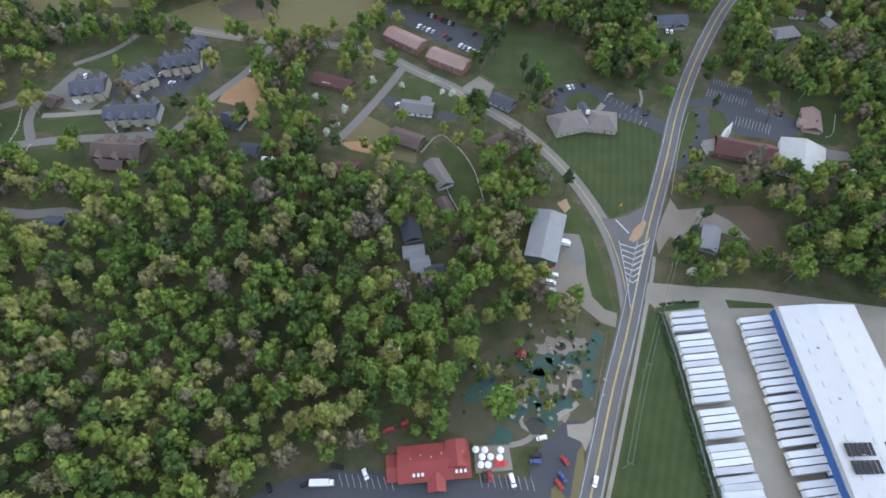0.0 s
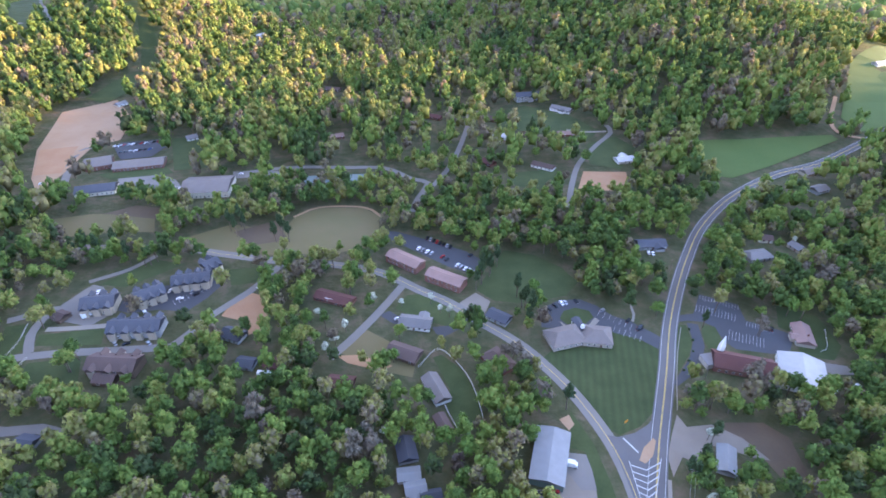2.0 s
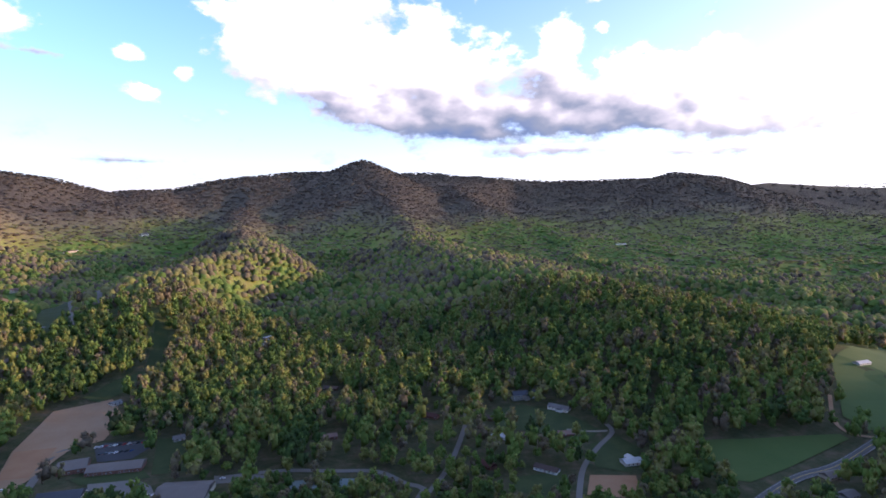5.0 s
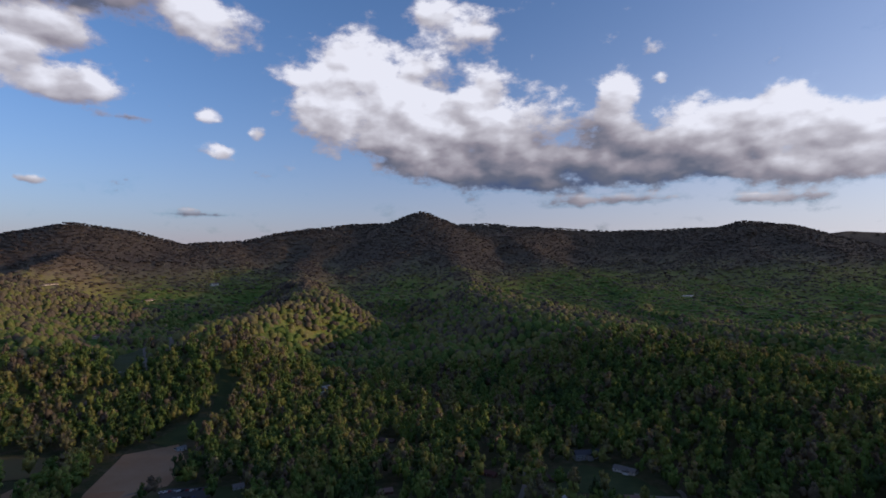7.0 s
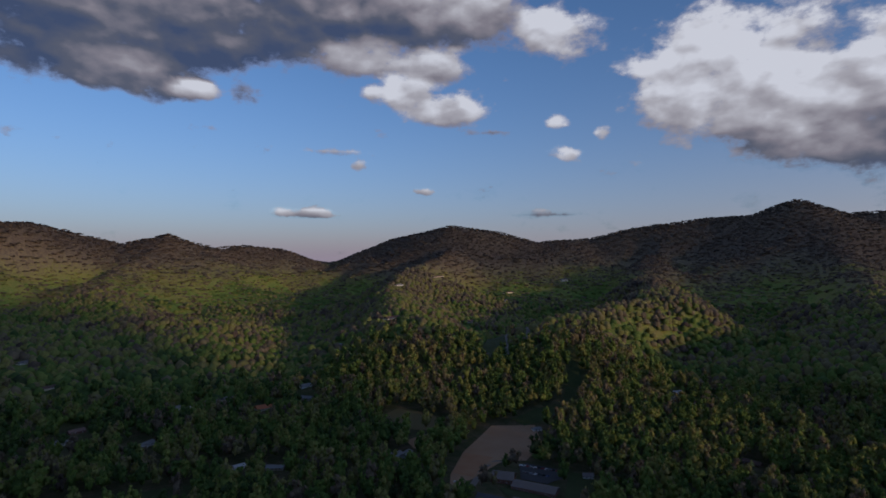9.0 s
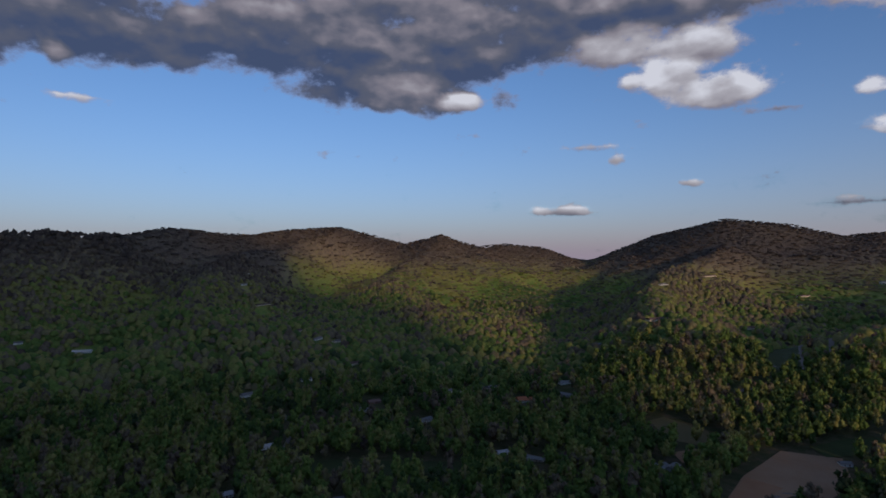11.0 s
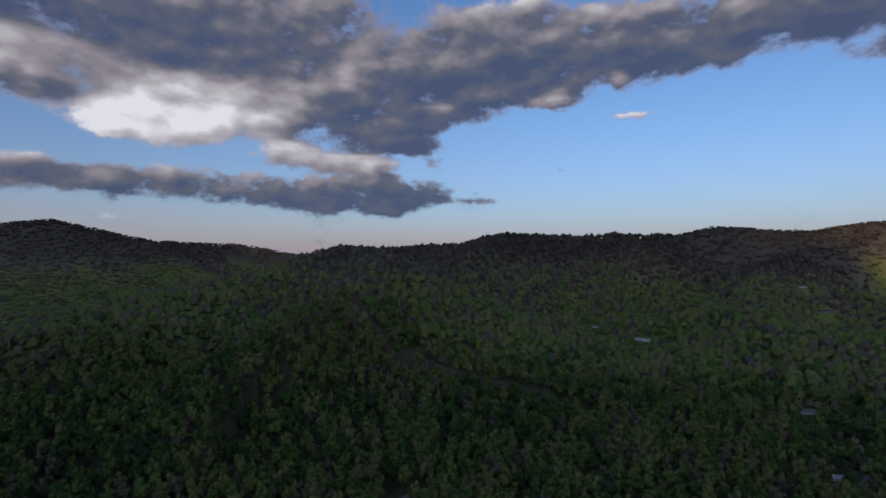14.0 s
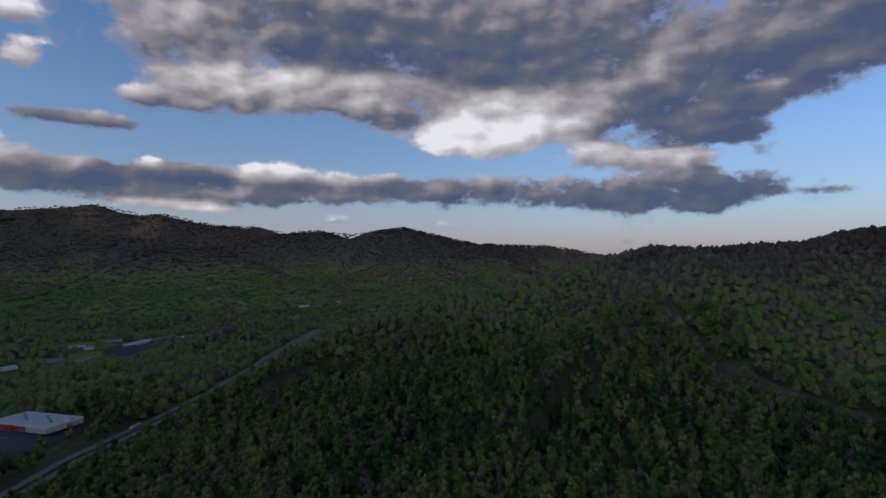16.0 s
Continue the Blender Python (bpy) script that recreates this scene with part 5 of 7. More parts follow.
def pavilion(x, y):
    ob = base("gazebo", x, y, 0.4, "small red-roofed gazebo in the golf garden", "gazebo")
    v = [(0, 0, 4.0)] + [(math.cos(a) * 2.2, math.sin(a) * 2.2, 2.6) for a in np.arange(6) * 1.0472]
    v += [(a, b, c - 0.1) for a, b, c in v]
    f = [(0, 1 + k, 1 + (k + 1) % 6) for k in range(6)] + [(7, 8 + (k + 1) % 6, 8 + k) for k in range(6)]
    part("roof", make_mesh("roof", v, f, M_ROOF["red"], False), ob, "red six-sided roof")
    for a in np.arange(6) * 1.0472:
        part("post", box_data("post", 0.16, 0.16, 2.6, M_TRIM), ob, "", (math.cos(a) * 1.9, math.sin(a) * 1.9, 0))


pavilion(*(33.3, 93.2))
for k, p in enumerate(((38.6, 107.8), (53.9, 109.8), (12.5, 88.0), (2.4, 77.8), (-5.0, 86.7), (33.4, 70.4), (27.2, 66.2))):
    shrub(*p, 1.3, "small white-flowering shrub in the garden", M_BLOSSOM)
for k in range(60):
    t = random.random()
    x, y = along((9.6, 75.3), (65.9, 95.8), 60)[k]
    shrub(x + random.gauss(0, 6), y + random.gauss(0, 9), random.uniform(0.7, 1.6), random.choice(["low mixed shrub among garden rocks", "small dark green shrub among garden rocks"]), random.choice([M_SHRUB, M_HEDGE, M_HEDGE]))
fence([(73.3, 104.0), (68.2, 87.9), (62.3, 69.2)], "pale wooden rail fence beside the highway", 1.1, 2.6, M_WOOD, 2)
fence([(11.4, 54.7), (26.4, 54.9)], "brown wooden terrace railing", 1.0, 2.0, M_WOOD, 2)

# ---- metal workshop with gravel yard ----
patch("gravel_yard", [(56.7, 160.0), (66.7, 158.9), (69.2, 150.3), (68.3, 133.9), (69.4, 123.0), (74.2, 116.1), (79.7, 114.0), (77.9, 106.8), (71.8, 109.1), (65.0, 116.1), (56.7, 124.6), (47.5, 126.1), (40.6, 140.4), (54.7, 142.0)], M_GRAVEL, 0.07, "grey gravel yard of the workshop", "yard", 1)
patch("parking_lot", [(60.5, 159.7), (68.1, 158.6), (69.2, 150.3), (69.0, 140.3), (62.0, 140.3), (57.1, 150.3)], M_OLDROAD, 0.11, "patch of old grey asphalt beside the workshop", "pavement")
patch("lawn", [(65.6, 184.8), (73.3, 164.2), (76.4, 143.5), (77.8, 121.4), (78.1, 115.5), (70.4, 117.0), (67.9, 127.6), (69.1, 143.6), (68.3, 160.0), (61.4, 162.5)], M_GRASS, 0.05, "rough green verge between workshop and road", "lawn")
patch("bare_bank", [(58.9, 179.0), (64.4, 182.1), (66.0, 176.0), (62.6, 172.3)], M_DIRT, 0.09, "small bank of bare tan earth", "earth")
house((54.2, 169.6), (46.0, 141.5), 15.5, "green", "metal", "long grey-roofed metal workshop with green walls", 4.6, 1.6, category="workshop", name="workshop")
bus((56.0, 153.8), (63.5, 151.7), "white box truck beside the workshop", None, 6.0)
for p, q, c, k in (((46.0, 138.8), (52.5, 139.7), "red", "pickup"), ((48.4, 134.9), (55.2, 134.5), "white", "pickup"), ((48.0, 130.8), (52.5, 129.8), "white", "van"), ((48.4, 126.7), (52.1, 126.1), "silver", "car"), ((41.8, 138.5), (45.2, 138.8), "black", "car")):
    car((p[0] + q[0]) / 2, (p[1] + q[1]) / 2, heading(p, q), c, k)

# ---- office with two wings, round drive and wide lawn ----
patch("lawn", [(57.3, 222.2), (64.6, 228.8), (72.8, 228.8), (89.5, 231.0), (103.5, 244.9), (125.3, 229.4), (118.2, 202.5), (109.5, 184.5), (98.5, 174.3), (87.3, 169.6), (80.7, 174.4), (72.7, 192.6), (63.9, 209.1)], M_MOWN_FORK, 0.05, "wide mown lawn in the fork of the roads", "lawn", 2)
patch("parking_lot", [(60.7, 255.0), (65.4, 266.6), (74.8, 272.7), (89.1, 273.7), (98.7, 267.3), (105.8, 258.1), (116.7, 252.1), (130.0, 238.6), (125.8, 228.4), (117.0, 236.8), (103.0, 242.5), (98.8, 247.4), (88.3, 245.0), (74.8, 245.1), (60.3, 247.6)], M_ASPHALT, 0.08, "dark asphalt drive and bays round an island", "parking lot", 2)
patch("traffic_island", [(72.7, 254.9), (76.4, 262.4), (84.4, 265.4), (92.6, 262.3), (94.1, 256.2), (87.3, 249.9), (77.0, 249.0)], M_GRASS, 0.13, "round grass island with shrubs", "island", thick=0.08)
patch("pavement", [(71.8, 253.4), (76.8, 247.5), (88.8, 248.4), (94.8, 256.2), (97.1, 253.2), (90.0, 245.0), (74.8, 244.6)], M_CONCRETE, 0.16, "pale curved walk before the office entrance", "pavement")
office = house((82.4, 239.7), (62.0, 233.8), 15.0, "stone", "taupe", "office wing with taupe hipped roof and stone walls", 3.4, 3.6, hip=6.0, category="office", name="office")
house((83.6, 238.8), (99.7, 236.3), 15.0, "stone", "taupe", "office wing with taupe hipped roof beside the entrance", 3.4, 3.6, hip=6.0, category="office", name="office")
porch = base("entrance_porch", *(82.5, 246.6), heading((81.0, 250.0), (83.5, 239.5)), "slate-roofed entrance porch with white lantern", "porch")
part("roof", prism_data("roof", 11, 2.6, 1.2, 0.3, 0.2, M_ROOF["slate"]), porch, "", (0, 0, 3.4))
part("lantern", box_data("lantern", 2.0, 2.0, 2.2, M_TRIM, 0, 0, 0, 0.8), porch, "white roof lantern", (4.5, 0, 4.5))
for s in (-1, 1):
    for k in (-1, 1):
        part("column", box_data("column", 0.4, 0.4, 3.4, M_TRIM), porch, "", (k * 4.8, s * 2.1, 0))
parking_bays((99.6, 262.2), (119.1, 247.2), 8, (96.3, 257.2), 5.0, BAYS)
parking_bays((103.2, 243.5), (116.6, 234.9), 6, (105.7, 248.3), 5.0, BAYS)
for p, q, c in (((75.7, 271.2), (77.0, 267.5), "white"), ((78.2, 271.7), (79.5, 268.0), "silver"), ((85.4, 272.7), (86.7, 269.5), "black"), ((66.2, 265.0), (68.4, 262.4), "black"), ((70.8, 268.6), (72.9, 265.5), "black"), ((113.1, 251.1), (116.0, 254.1), "black"), ((118.8, 245.8), (122.0, 248.2), "black"), ((117.8, 244.3), (120.8, 245.8), "black"), ((99.4, 261.2), (102.2, 263.2), "silver")):
    car((p[0] + q[0]) / 2, (p[1] + q[1]) / 2, heading(p, q), c)
road("path", [(125.9, 277.6), (120.8, 269.8), (120.2, 259.5), (117.3, 252.1)], 1.6, M_CONCRETE, "winding pale garden walk on the lawn", 1, 0.09)
patch("meadow", [(22.3, 283.8), (34.4, 309.2), (45.2, 330.4), (65.8, 324.0), (83.0, 308.8), (91.7, 291.5), (80.8, 278.0), (64.3, 272.8), (48.2, 270.3), (32.5, 273.1)], M_GRASS, 0.045, "open green meadow behind the apartments", "meadow", 0)
open_area([(93.3, 277.9), (144.3, 299.6), (136.0, 247.1), (120.1, 252.1), (102.2, 267.3)], 0.55)
# orange roadside sign
sign = base("construction_sign", *(92.1, 176.6), 0.6, "orange warning sign on a stand in the lawn", "sign")
part("board", box_data("board", 2.4, 0.1, 1.6, tone("orange_sign_board", 0.75, 0.28, 0.02, 0.5), 0, 0, 0.8), sign)
for s in (-1, 1):
    part("leg", box_data("leg", 0.08, 0.08, 0.9, M_STEEL), sign, "", (s * 0.9, 0, 0))

# ---- church, hall and car park ----
patch("parking_lot", [(168.7, 278.4), (189.5, 267.7), (187.6, 252.6), (199.9, 246.7), (210.8, 239.4), (201.0, 225.7), (193.7, 223.5), (170.8, 228.2), (166.3, 235.1), (166.3, 246.9), (160.2, 251.8), (151.6, 252.8), (145.6, 251.9), (148.0, 257.8), (157.7, 259.3)], M_ASPHALT, 0.09, "dark asphalt church car park with white bays", "parking lot", 2)
patch("parking_lot", [(150.4, 250.9), (156.8, 249.4), (153.5, 230.5), (147.1, 218.5), (138.2, 208.7), (126.8, 200.4), (125.1, 202.5), (132.4, 210.8), (141.4, 221.6), (148.4, 235.2)], M_ASPHALT, 0.085, "curved dark asphalt drive beside the church", "drive", 1)
patch("lawn", [(144.9, 249.0), (149.2, 248.9), (147.8, 235.2), (141.4, 223.0), (133.2, 213.0), (129.0, 208.7), (134.9, 228.4)], M_GRASS, 0.06, "green lawn strip between road and church drive", "lawn", 1)
patch("lawn", [(158.5, 249.4), (166.3, 246.9), (165.6, 235.1), (161.0, 228.2), (155.2, 228.3), (155.0, 235.1)], M_GRASS, 0.07, "small lawn before the church", "lawn")
patch("meadow", [(213.5, 266.5), (233.9, 256.2), (233.6, 230.0), (222.7, 218.9), (205.0, 223.4), (214.1, 239.4), (204.9, 246.6)], M_GRASS, 0.045, "grass round a small brown house", "meadow")
patch("parking_lot", [(212.7, 218.1), (227.3, 214.5), (227.9, 208.1), (209.0, 208.2)], M_OLDROAD, 0.09, "grey drive beside the white hall", "drive", 1)
parking_bays((169.1, 277.3), (189.2, 266.7), 14, (166.6, 272.0), 4.6, BAYS)
parking_bays((160.1, 261.8), (180.5, 251.7), 13, (164.6, 271.0), 7.5, BAYS)
parking_bays((188.0, 251.6), (200.8, 245.2), 10, (185.5, 246.8), 4.6, BAYS)
parking_bays((170.0, 236.4), (187.4, 229.0), 11, (173.8, 244.0), 8.5, BAYS)
car(*(199.4, 244.3), 1.0, "black")
house((152.3, 218.0), (182.3, 209.3), 14.0, "brick", "maroon", "church with dark red shingle roof and brick walls", 4.0, 4.0, category="church", name="church")
steeple = base("steeple", *(157.8, 222.3), 0.2, "white church steeple with pointed spire", "steeple")
part("tower", box_data("tower", 2.6, 2.6, 9.5, M_TRIM), steeple)
part("spire", box_data("spire", 2.4, 2.4, 7.0, M_TRIM, 0, 0, 9.5, 0.04), steeple, "white pointed spire")
annex = base("church_porch", *(151.0, 217.4), 0.2, "pale church porch with flat roof", "porch")
part("wall", box_data("wall", 9, 8, 3.4, M_WALL["stone"]), annex)
part("roof", box_data("roof", 9.6, 8.6, 0.3, M_ROOF["grey"], 0, 0, 3.4), annex)
house((201.0, 217.6), (191.5, 194.8), 23.0, "white", "pale", "broad white hall with low-pitched pale roof", 4.5, 3.0, category="hall", name="hall")
house((216.6, 246.0), (211.8, 229.3), 10.0, "tan", "pink", "small house with faded red-brown roof", 2.7, 2.4, chimney=True, wing=(4, 5, 3, -1))
fence([(231.5, 244.0), (223.6, 227.8), (218.8, 225.6)], "thin pale paddock fence", 1.1, 3.0, M_RAIL, 2)
for p in ((149.5, 244.6), (148.4, 235.2), (144.8, 226.1), (139.7, 218.6), (134.2, 211.7)):
    shrub(*p, 1.1, "low dark shrub along the church drive", M_HEDGE)
bus((216.2, 194.6), (225.1, 199.8), "white camper trailer among trees", None, 8.0)
car(*(209.0, 195.9), 0.5, "white")
# lot with the grey shed
patch("gravel_lot", [(119.8, 181.8), (122.2, 174.2), (135.9, 175.6), (147.0, 167.5), (154.8, 155.0), (146.8, 156.8), (139.2, 160.4), (128.5, 164.0), (120.2, 153.5), (113.8, 157.0), (105.9, 146.8), (106.7, 157.0), (112.9, 169.5)], M_GRAVEL, 0.07, "pale gravel drive off the highway", "drive", 1)
patch("earth_lot", [(139.2, 176.8), (161.5, 176.6), (170.3, 167.4), (168.8, 149.9), (164.0, 139.9), (155.0, 146.6), (150.7, 160.3), (141.6, 169.3)], M_BROWN, 0.05, "bare brown field beside a drive", "field", 1)
house((135.7, 161.1), (130.1, 147.4), 8.0, "grey", "metal", "grey metal-roofed shed among trees", 2.6, 1.6, category="shed", name="shed")
open_area([(123.3, 178.7), (139.2, 171.2), (129.8, 146.7), (113.7, 150.1)], 0.5)
# house lots further up the highway
house((143.8, 334.3), (164.6, 336.0), 10.0, "grey", "slate", "blue-grey roofed house beside the highway", 2.8, 2.6, wing=(5, 7, 4, -1))
for p in ((150.0, 325.1), (152.9, 324.4)):
    car(*p, 1.4, "white")
open_area([(143.5, 348.8), (173.0, 348.5), (162.2, 320.1), (141.7, 322.1)], 0.9)
house((217.4, 318.2), (235.1, 321.7), 11.0, "grey", "grey", "grey house in a wooded garden", 2.8, 2.4, hip=3.0)
house((258.8, 334.9), (262.1, 325.6), 8.0, "tan", "grey", "small grey-roofed house among trees", 2.6, 2.0)
house((237.9, 342.9), (247.1, 341.4), 8.0, "white", "brown", "small brown house among trees", 2.6, 2.0)

# ---- cottages round the lane ----
open_area([(-91.1, 295.9), (-32.3, 295.4), (24.3, 247.9), (18.2, 175.5), (-15.0, 191.1), (-59.4, 203.5), (-75.4, 229.7)], 0.62)
patch("lawn", [(-23.6, 278.8), (-10.1, 279.8), (12.6, 256.8), (4.0, 248.0), (-14.9, 255.5), (-30.9, 265.7)], M_GRASS, 0.05, "garden lawn with flowering trees", "lawn")
patch("lawn", [(-62.2, 229.7), (-46.9, 246.0), (-32.8, 236.4), (-15.7, 218.2), (-17.0, 207.5), (-47.9, 216.2)], M_DRYGRASS, 0.045, "yellowing rough lawn on a slope", "lawn")
patch("earth_lot", [(-61.6, 224.2), (-48.6, 225.0), (-28.5, 216.1), (-34.8, 212.7), (-54.5, 218.4)], M_CLAY, 0.07, "strip of bare orange earth", "earth")
patch("lawn", [(-6.0, 222.5), (-1.2, 224.7), (10.0, 213.7), (17.5, 196.9), (19.9, 179.2), (18.2, 173.6), (7.7, 172.5), (1.9, 187.0), (3.5, 199.0)], M_GRASS, 0.05, "fenced green paddock behind a cottage", "lawn")
fence([(-14.0, 215.1), (-3.5, 228.8), (6.9, 219.4), (14.6, 205.2), (18.7, 188.9), (20.1, 177.3), (17.5, 172.9)], "pale rail fence round a paddock", 1.3, 2.8, M_RAIL, 3, 0.2)
fence([(0.4, 189.0), (3.3, 181.2), (8.6, 170.0)], "pale rail fence along a garden", 1.3, 2.8, M_RAIL, 3, 0.2)
patch("drive", [(-40.3, 259.2), (-34.3, 263.2), (-25.2, 255.6), (-18.2, 250.6), (-30.2, 250.7)], M_ASPHALT, 0.09, "dark asphalt drive of a cottage", "drive", 1)
patch("drive", [(-6.9, 248.1), (4.0, 249.0), (15.0, 255.3), (12.8, 248.0), (0.5, 239.4), (-4.5, 242.3)], M_ASPHALT, 0.09, "curved dark asphalt drive", "drive", 1)
patch("drive", [(10.5, 270.6), (21.5, 281.1), (30.7, 272.0), (25.4, 257.7), (18.4, 253.8)], M_GRAVEL, 0.08, "gravel forecourt beside the road", "drive", 1)
house((-31.1, 228.6), (-14.0, 220.9), 11.0, "brown", "brown", "brown cottage with white gable end", 2.8, 2.6)
house((-26.5, 252.1), (-7.5, 248.6), 10.5, "white", "grey", "grey-roofed white cottage with brick front", 2.7, 2.2, wing=(5, 6, 4, 1))
bus((-16.5, 252.1), (-26.2, 255.1), "white box truck in a cottage drive", None, 9.0)
car(*(-28.3, 255.1), 0.2, "white")
house((-82.6, 278.7), (-58.0, 269.5), 9.5, "brick", "maroon", "long low brown cottage under trees", 2.6, 2.0)
bus((-77.4, 273.9), (-68.6, 271.2), "white trailer parked before a cottage", None, 7.0)
house((-8.0, 206.7), (0.1, 189.2), 9.0, "white", "taupe", "white cottage with taupe roof beside the paddock", 2.8, 2.4)
house((26.3, 225.1), (36.7, 211.1), 12.0, "brick", "brown", "cottage with red-brown hipped roof under trees", 2.7, 2.8, hip=4.0)
house((29.0, 259.2), (40.4, 251.2), 9.0, "grey", "slate", "dark-roofed house beside the road", 2.7, 2.2)
house((-37.5, 321.1), (-15.7, 305.4), 11.0, "brick", "pink", "two-storey brick apartment block with faded red roof", 2.7, 2.0, 2, category="apartments", name="apartment_block", group="apartment blocks")
house((-9.4, 298.5), (13.5, 284.9), 11.0, "brick", "pink", "two-storey brick apartment block by the meadow", 2.7, 2.0, 2, category="apartments", name="apartment_block", group="apartment blocks")
patch("parking_lot", [(-45.3, 357.3), (-35.2, 355.9), (-10.9, 343.7), (16.3, 329.4), (28.1, 318.2), (22.2, 300.6), (4.5, 309.5), (-18.4, 327.9), (-38.6, 344.0)], M_ASPHALT, 0.08, "asphalt car park behind the apartments", "parking lot", 2)
for k, (x, y) in enumerate(along((-11.8, 345.7), (5.5, 333.9), 8)):
    car(x, y, 1.9 + heading((-11.8, 345.7), (5.5, 333.9)), ["black", "silver", "black", "red", "black", "black", "silver", "black"][k])
for k, (x, y) in enumerate(along((-17.8, 332.2), (-8.4, 325.9), 4)):
    car(x, y, 1.6 + heading((-17.8, 332.2), (-8.4, 325.9)), ["white", "silver", "white", "silver"][k])
for k, (x, y) in enumerate(along((10.2, 311.2), (21.1, 302.9), 5)):
    car(x, y, 1.6 + heading((10.2, 311.2), (21.1, 302.9)), ["white", "silver", "white", "white", "silver"][k])
for p, c in (((-0.3, 321.5), "red"), ((2.7, 317.9), "black"), ((19.9, 323.2), "black")):
    car(*p, 0.8, c)
car(*(22.1, 251.8), heading((22.1, 251.8), (29.3, 245.4)), "white")
house((-62.5, 203.3), (-48.6, 201.6), 9.0, "brown", "maroon", "small maroon-roofed cottage at the wood's edge", 2.6, 2.2)
house((-116.3, 218.1), (-106.4, 216.3), 8.0, "grey", "slate", "dark slate-roofed cottage under tall trees", 2.6, 2.0)
house((-100.3, 218.0), (-92.0, 216.2), 8.0, "brick", "maroon", "small maroon cottage under trees", 2.6, 2.0)
bus((-102.7, 209.2), (-95.1, 209.2), "white camper beside a cottage", None, 8.0)
house((-131.3, 242.3), (-119.3, 237.5), 9.0, "grey", "slate", "new grey house beside a clay lot", 3.0, 3.0)
patch("clay_lot", [(-139.8, 258.9), (-137.4, 271.7), (-128.9, 282.3), (-120.5, 279.6), (-109.1, 256.2), (-109.8, 246.4), (-117.4, 241.7), (-123.2, 253.8)], M_CLAY, 0.06, "bare orange clay building lot", "earth", 2)
# hidden cottage cluster in the wood
house((-19.5, 166.4), (-16.5, 154.1), 9.0, "grey", "slate", "weathered grey cottage deep in the wood", 2.6, 2.2, clear=2)
house((-21.1, 146.7), (-11.0, 148.0), 6.5, "white", "metal", "pale metal-roofed mobile home in the wood", 2.5, 0.9, clear=2)
house((-17.1, 138.8), (-8.1, 140.7), 8.0, "grey", "metal", "metal-roofed cottage in the wood", 2.5, 2.0, clear=2, wing=(5, 5, 2, -1))
house((-10.2, 135.9), (-1.2, 137.5), 5.5, "grey", "slate", "slate-roofed cottage in the wood", 2.5, 1.8, clear=2)
house((-2.7, 180.8), (1.8, 171.4), 6.0, "brown", "brown", "tumbledown brown shed beside a cottage", 2.2, 1.2, category="shed", name="shed")

# ---- townhouse quarter ----
patch("parking_lot", [(-209.5, 274.9), (-201.2, 288.4), (-178.2, 291.0), (-165.7, 299.3), (-149.1, 291.8), (-154.7, 277.2), (-163.5, 263.1), (-181.7, 265.3), (-198.2, 261.9), (-207.8, 264.5)], M_ASPHALT, 0.08, "asphalt court between dark townhouses", "parking lot", 2)
patch("parking_lot", [(-246.9, 269.9), (-240.4, 285.9), (-237.0, 291.4), (-228.7, 288.6), (-207.8, 264.5), (-218.2, 249.6), (-237.4, 254.6)], M_OLDROAD, 0.07, "grey court behind townhouses", "parking lot", 2)
patch("lawn", [(-241.7, 233.1), (-244.5, 242.5), (-207.4, 248.0), (-202.7, 234.2)], M_GRASS, 0.05, "mown lawn before the townhouses", "lawn")
patch("lawn", [(-236.8, 219.5), (-209.0, 223.8), (-200.4, 204.3), (-237.7, 202.5)], M_GRASS, 0.05, "mown lawn below the street", "lawn")
patch("lawn", [(-269.9, 249.9), (-255.4, 252.3), (-246.4, 230.8), (-253.1, 219.6), (-256.4, 219.7)], M_GRASS, 0.05, "grass slope beside the subdivision street", "lawn")
patch("lawn", [(-150.9, 307.9), (-127.1, 310.6), (-127.4, 293.3), (-143.1, 289.6)], M_GRASS, 0.05, "green lawn at the street corner", "lawn")
patch("lawn", [(-233.3, 291.4), (-207.3, 320.3), (-184.6, 314.1), (-214.0, 288.5)], M_GRASS, 0.045, "shrubby green bank beside the lane", "lawn")
open_area([(-286.2, 303.2), (-247.1, 308.7), (-122.2, 325.7), (-114.9, 284.9), (-161.5, 230.3), (-160.7, 204.1), (-238.4, 200.4)], 0.7)
fence([(-256.7, 251.3), (-252.7, 235.5), (-253.1, 221.0)], "pale wooden fence on a grass slope", 1.2, 3.0, M_RAIL, 2, 0.2)
fence([(-239.7, 222.7), (-241.7, 206.7)], "pale wooden fence beside a lawn", 1.2, 3.0, M_RAIL, 2, 0.2)


def townhouse(a, b, width, n, wall, roof, label):
    """A terrace with a cross gable over each home."""
    ob = house(a, b, width, wall, roof, label, 2.8, width * 0.26, 2, category="townhouse", name="townhouse", group="townhouses")
    L = math.hypot(b[0] - a[0], b[1] - a[1])
    for k in range(n):
        for s in (-1, 1):
            g = part("gable", wall_data("gable", 3.0, 4.0, 6.2, 1.9, M_WALL["tan"]), ob, "tan gabled bay", ((k + 0.5) * L / n - L / 2, s * (width / 2 + 0.4), 0), math.pi / 2)
            part("roof", prism_data("roof", 4.6, 2.0, 1.9, 0.35, 0.18, M_ROOF[roof]), g, "", (-0.8 * s, 0, 6.2))
    return ob


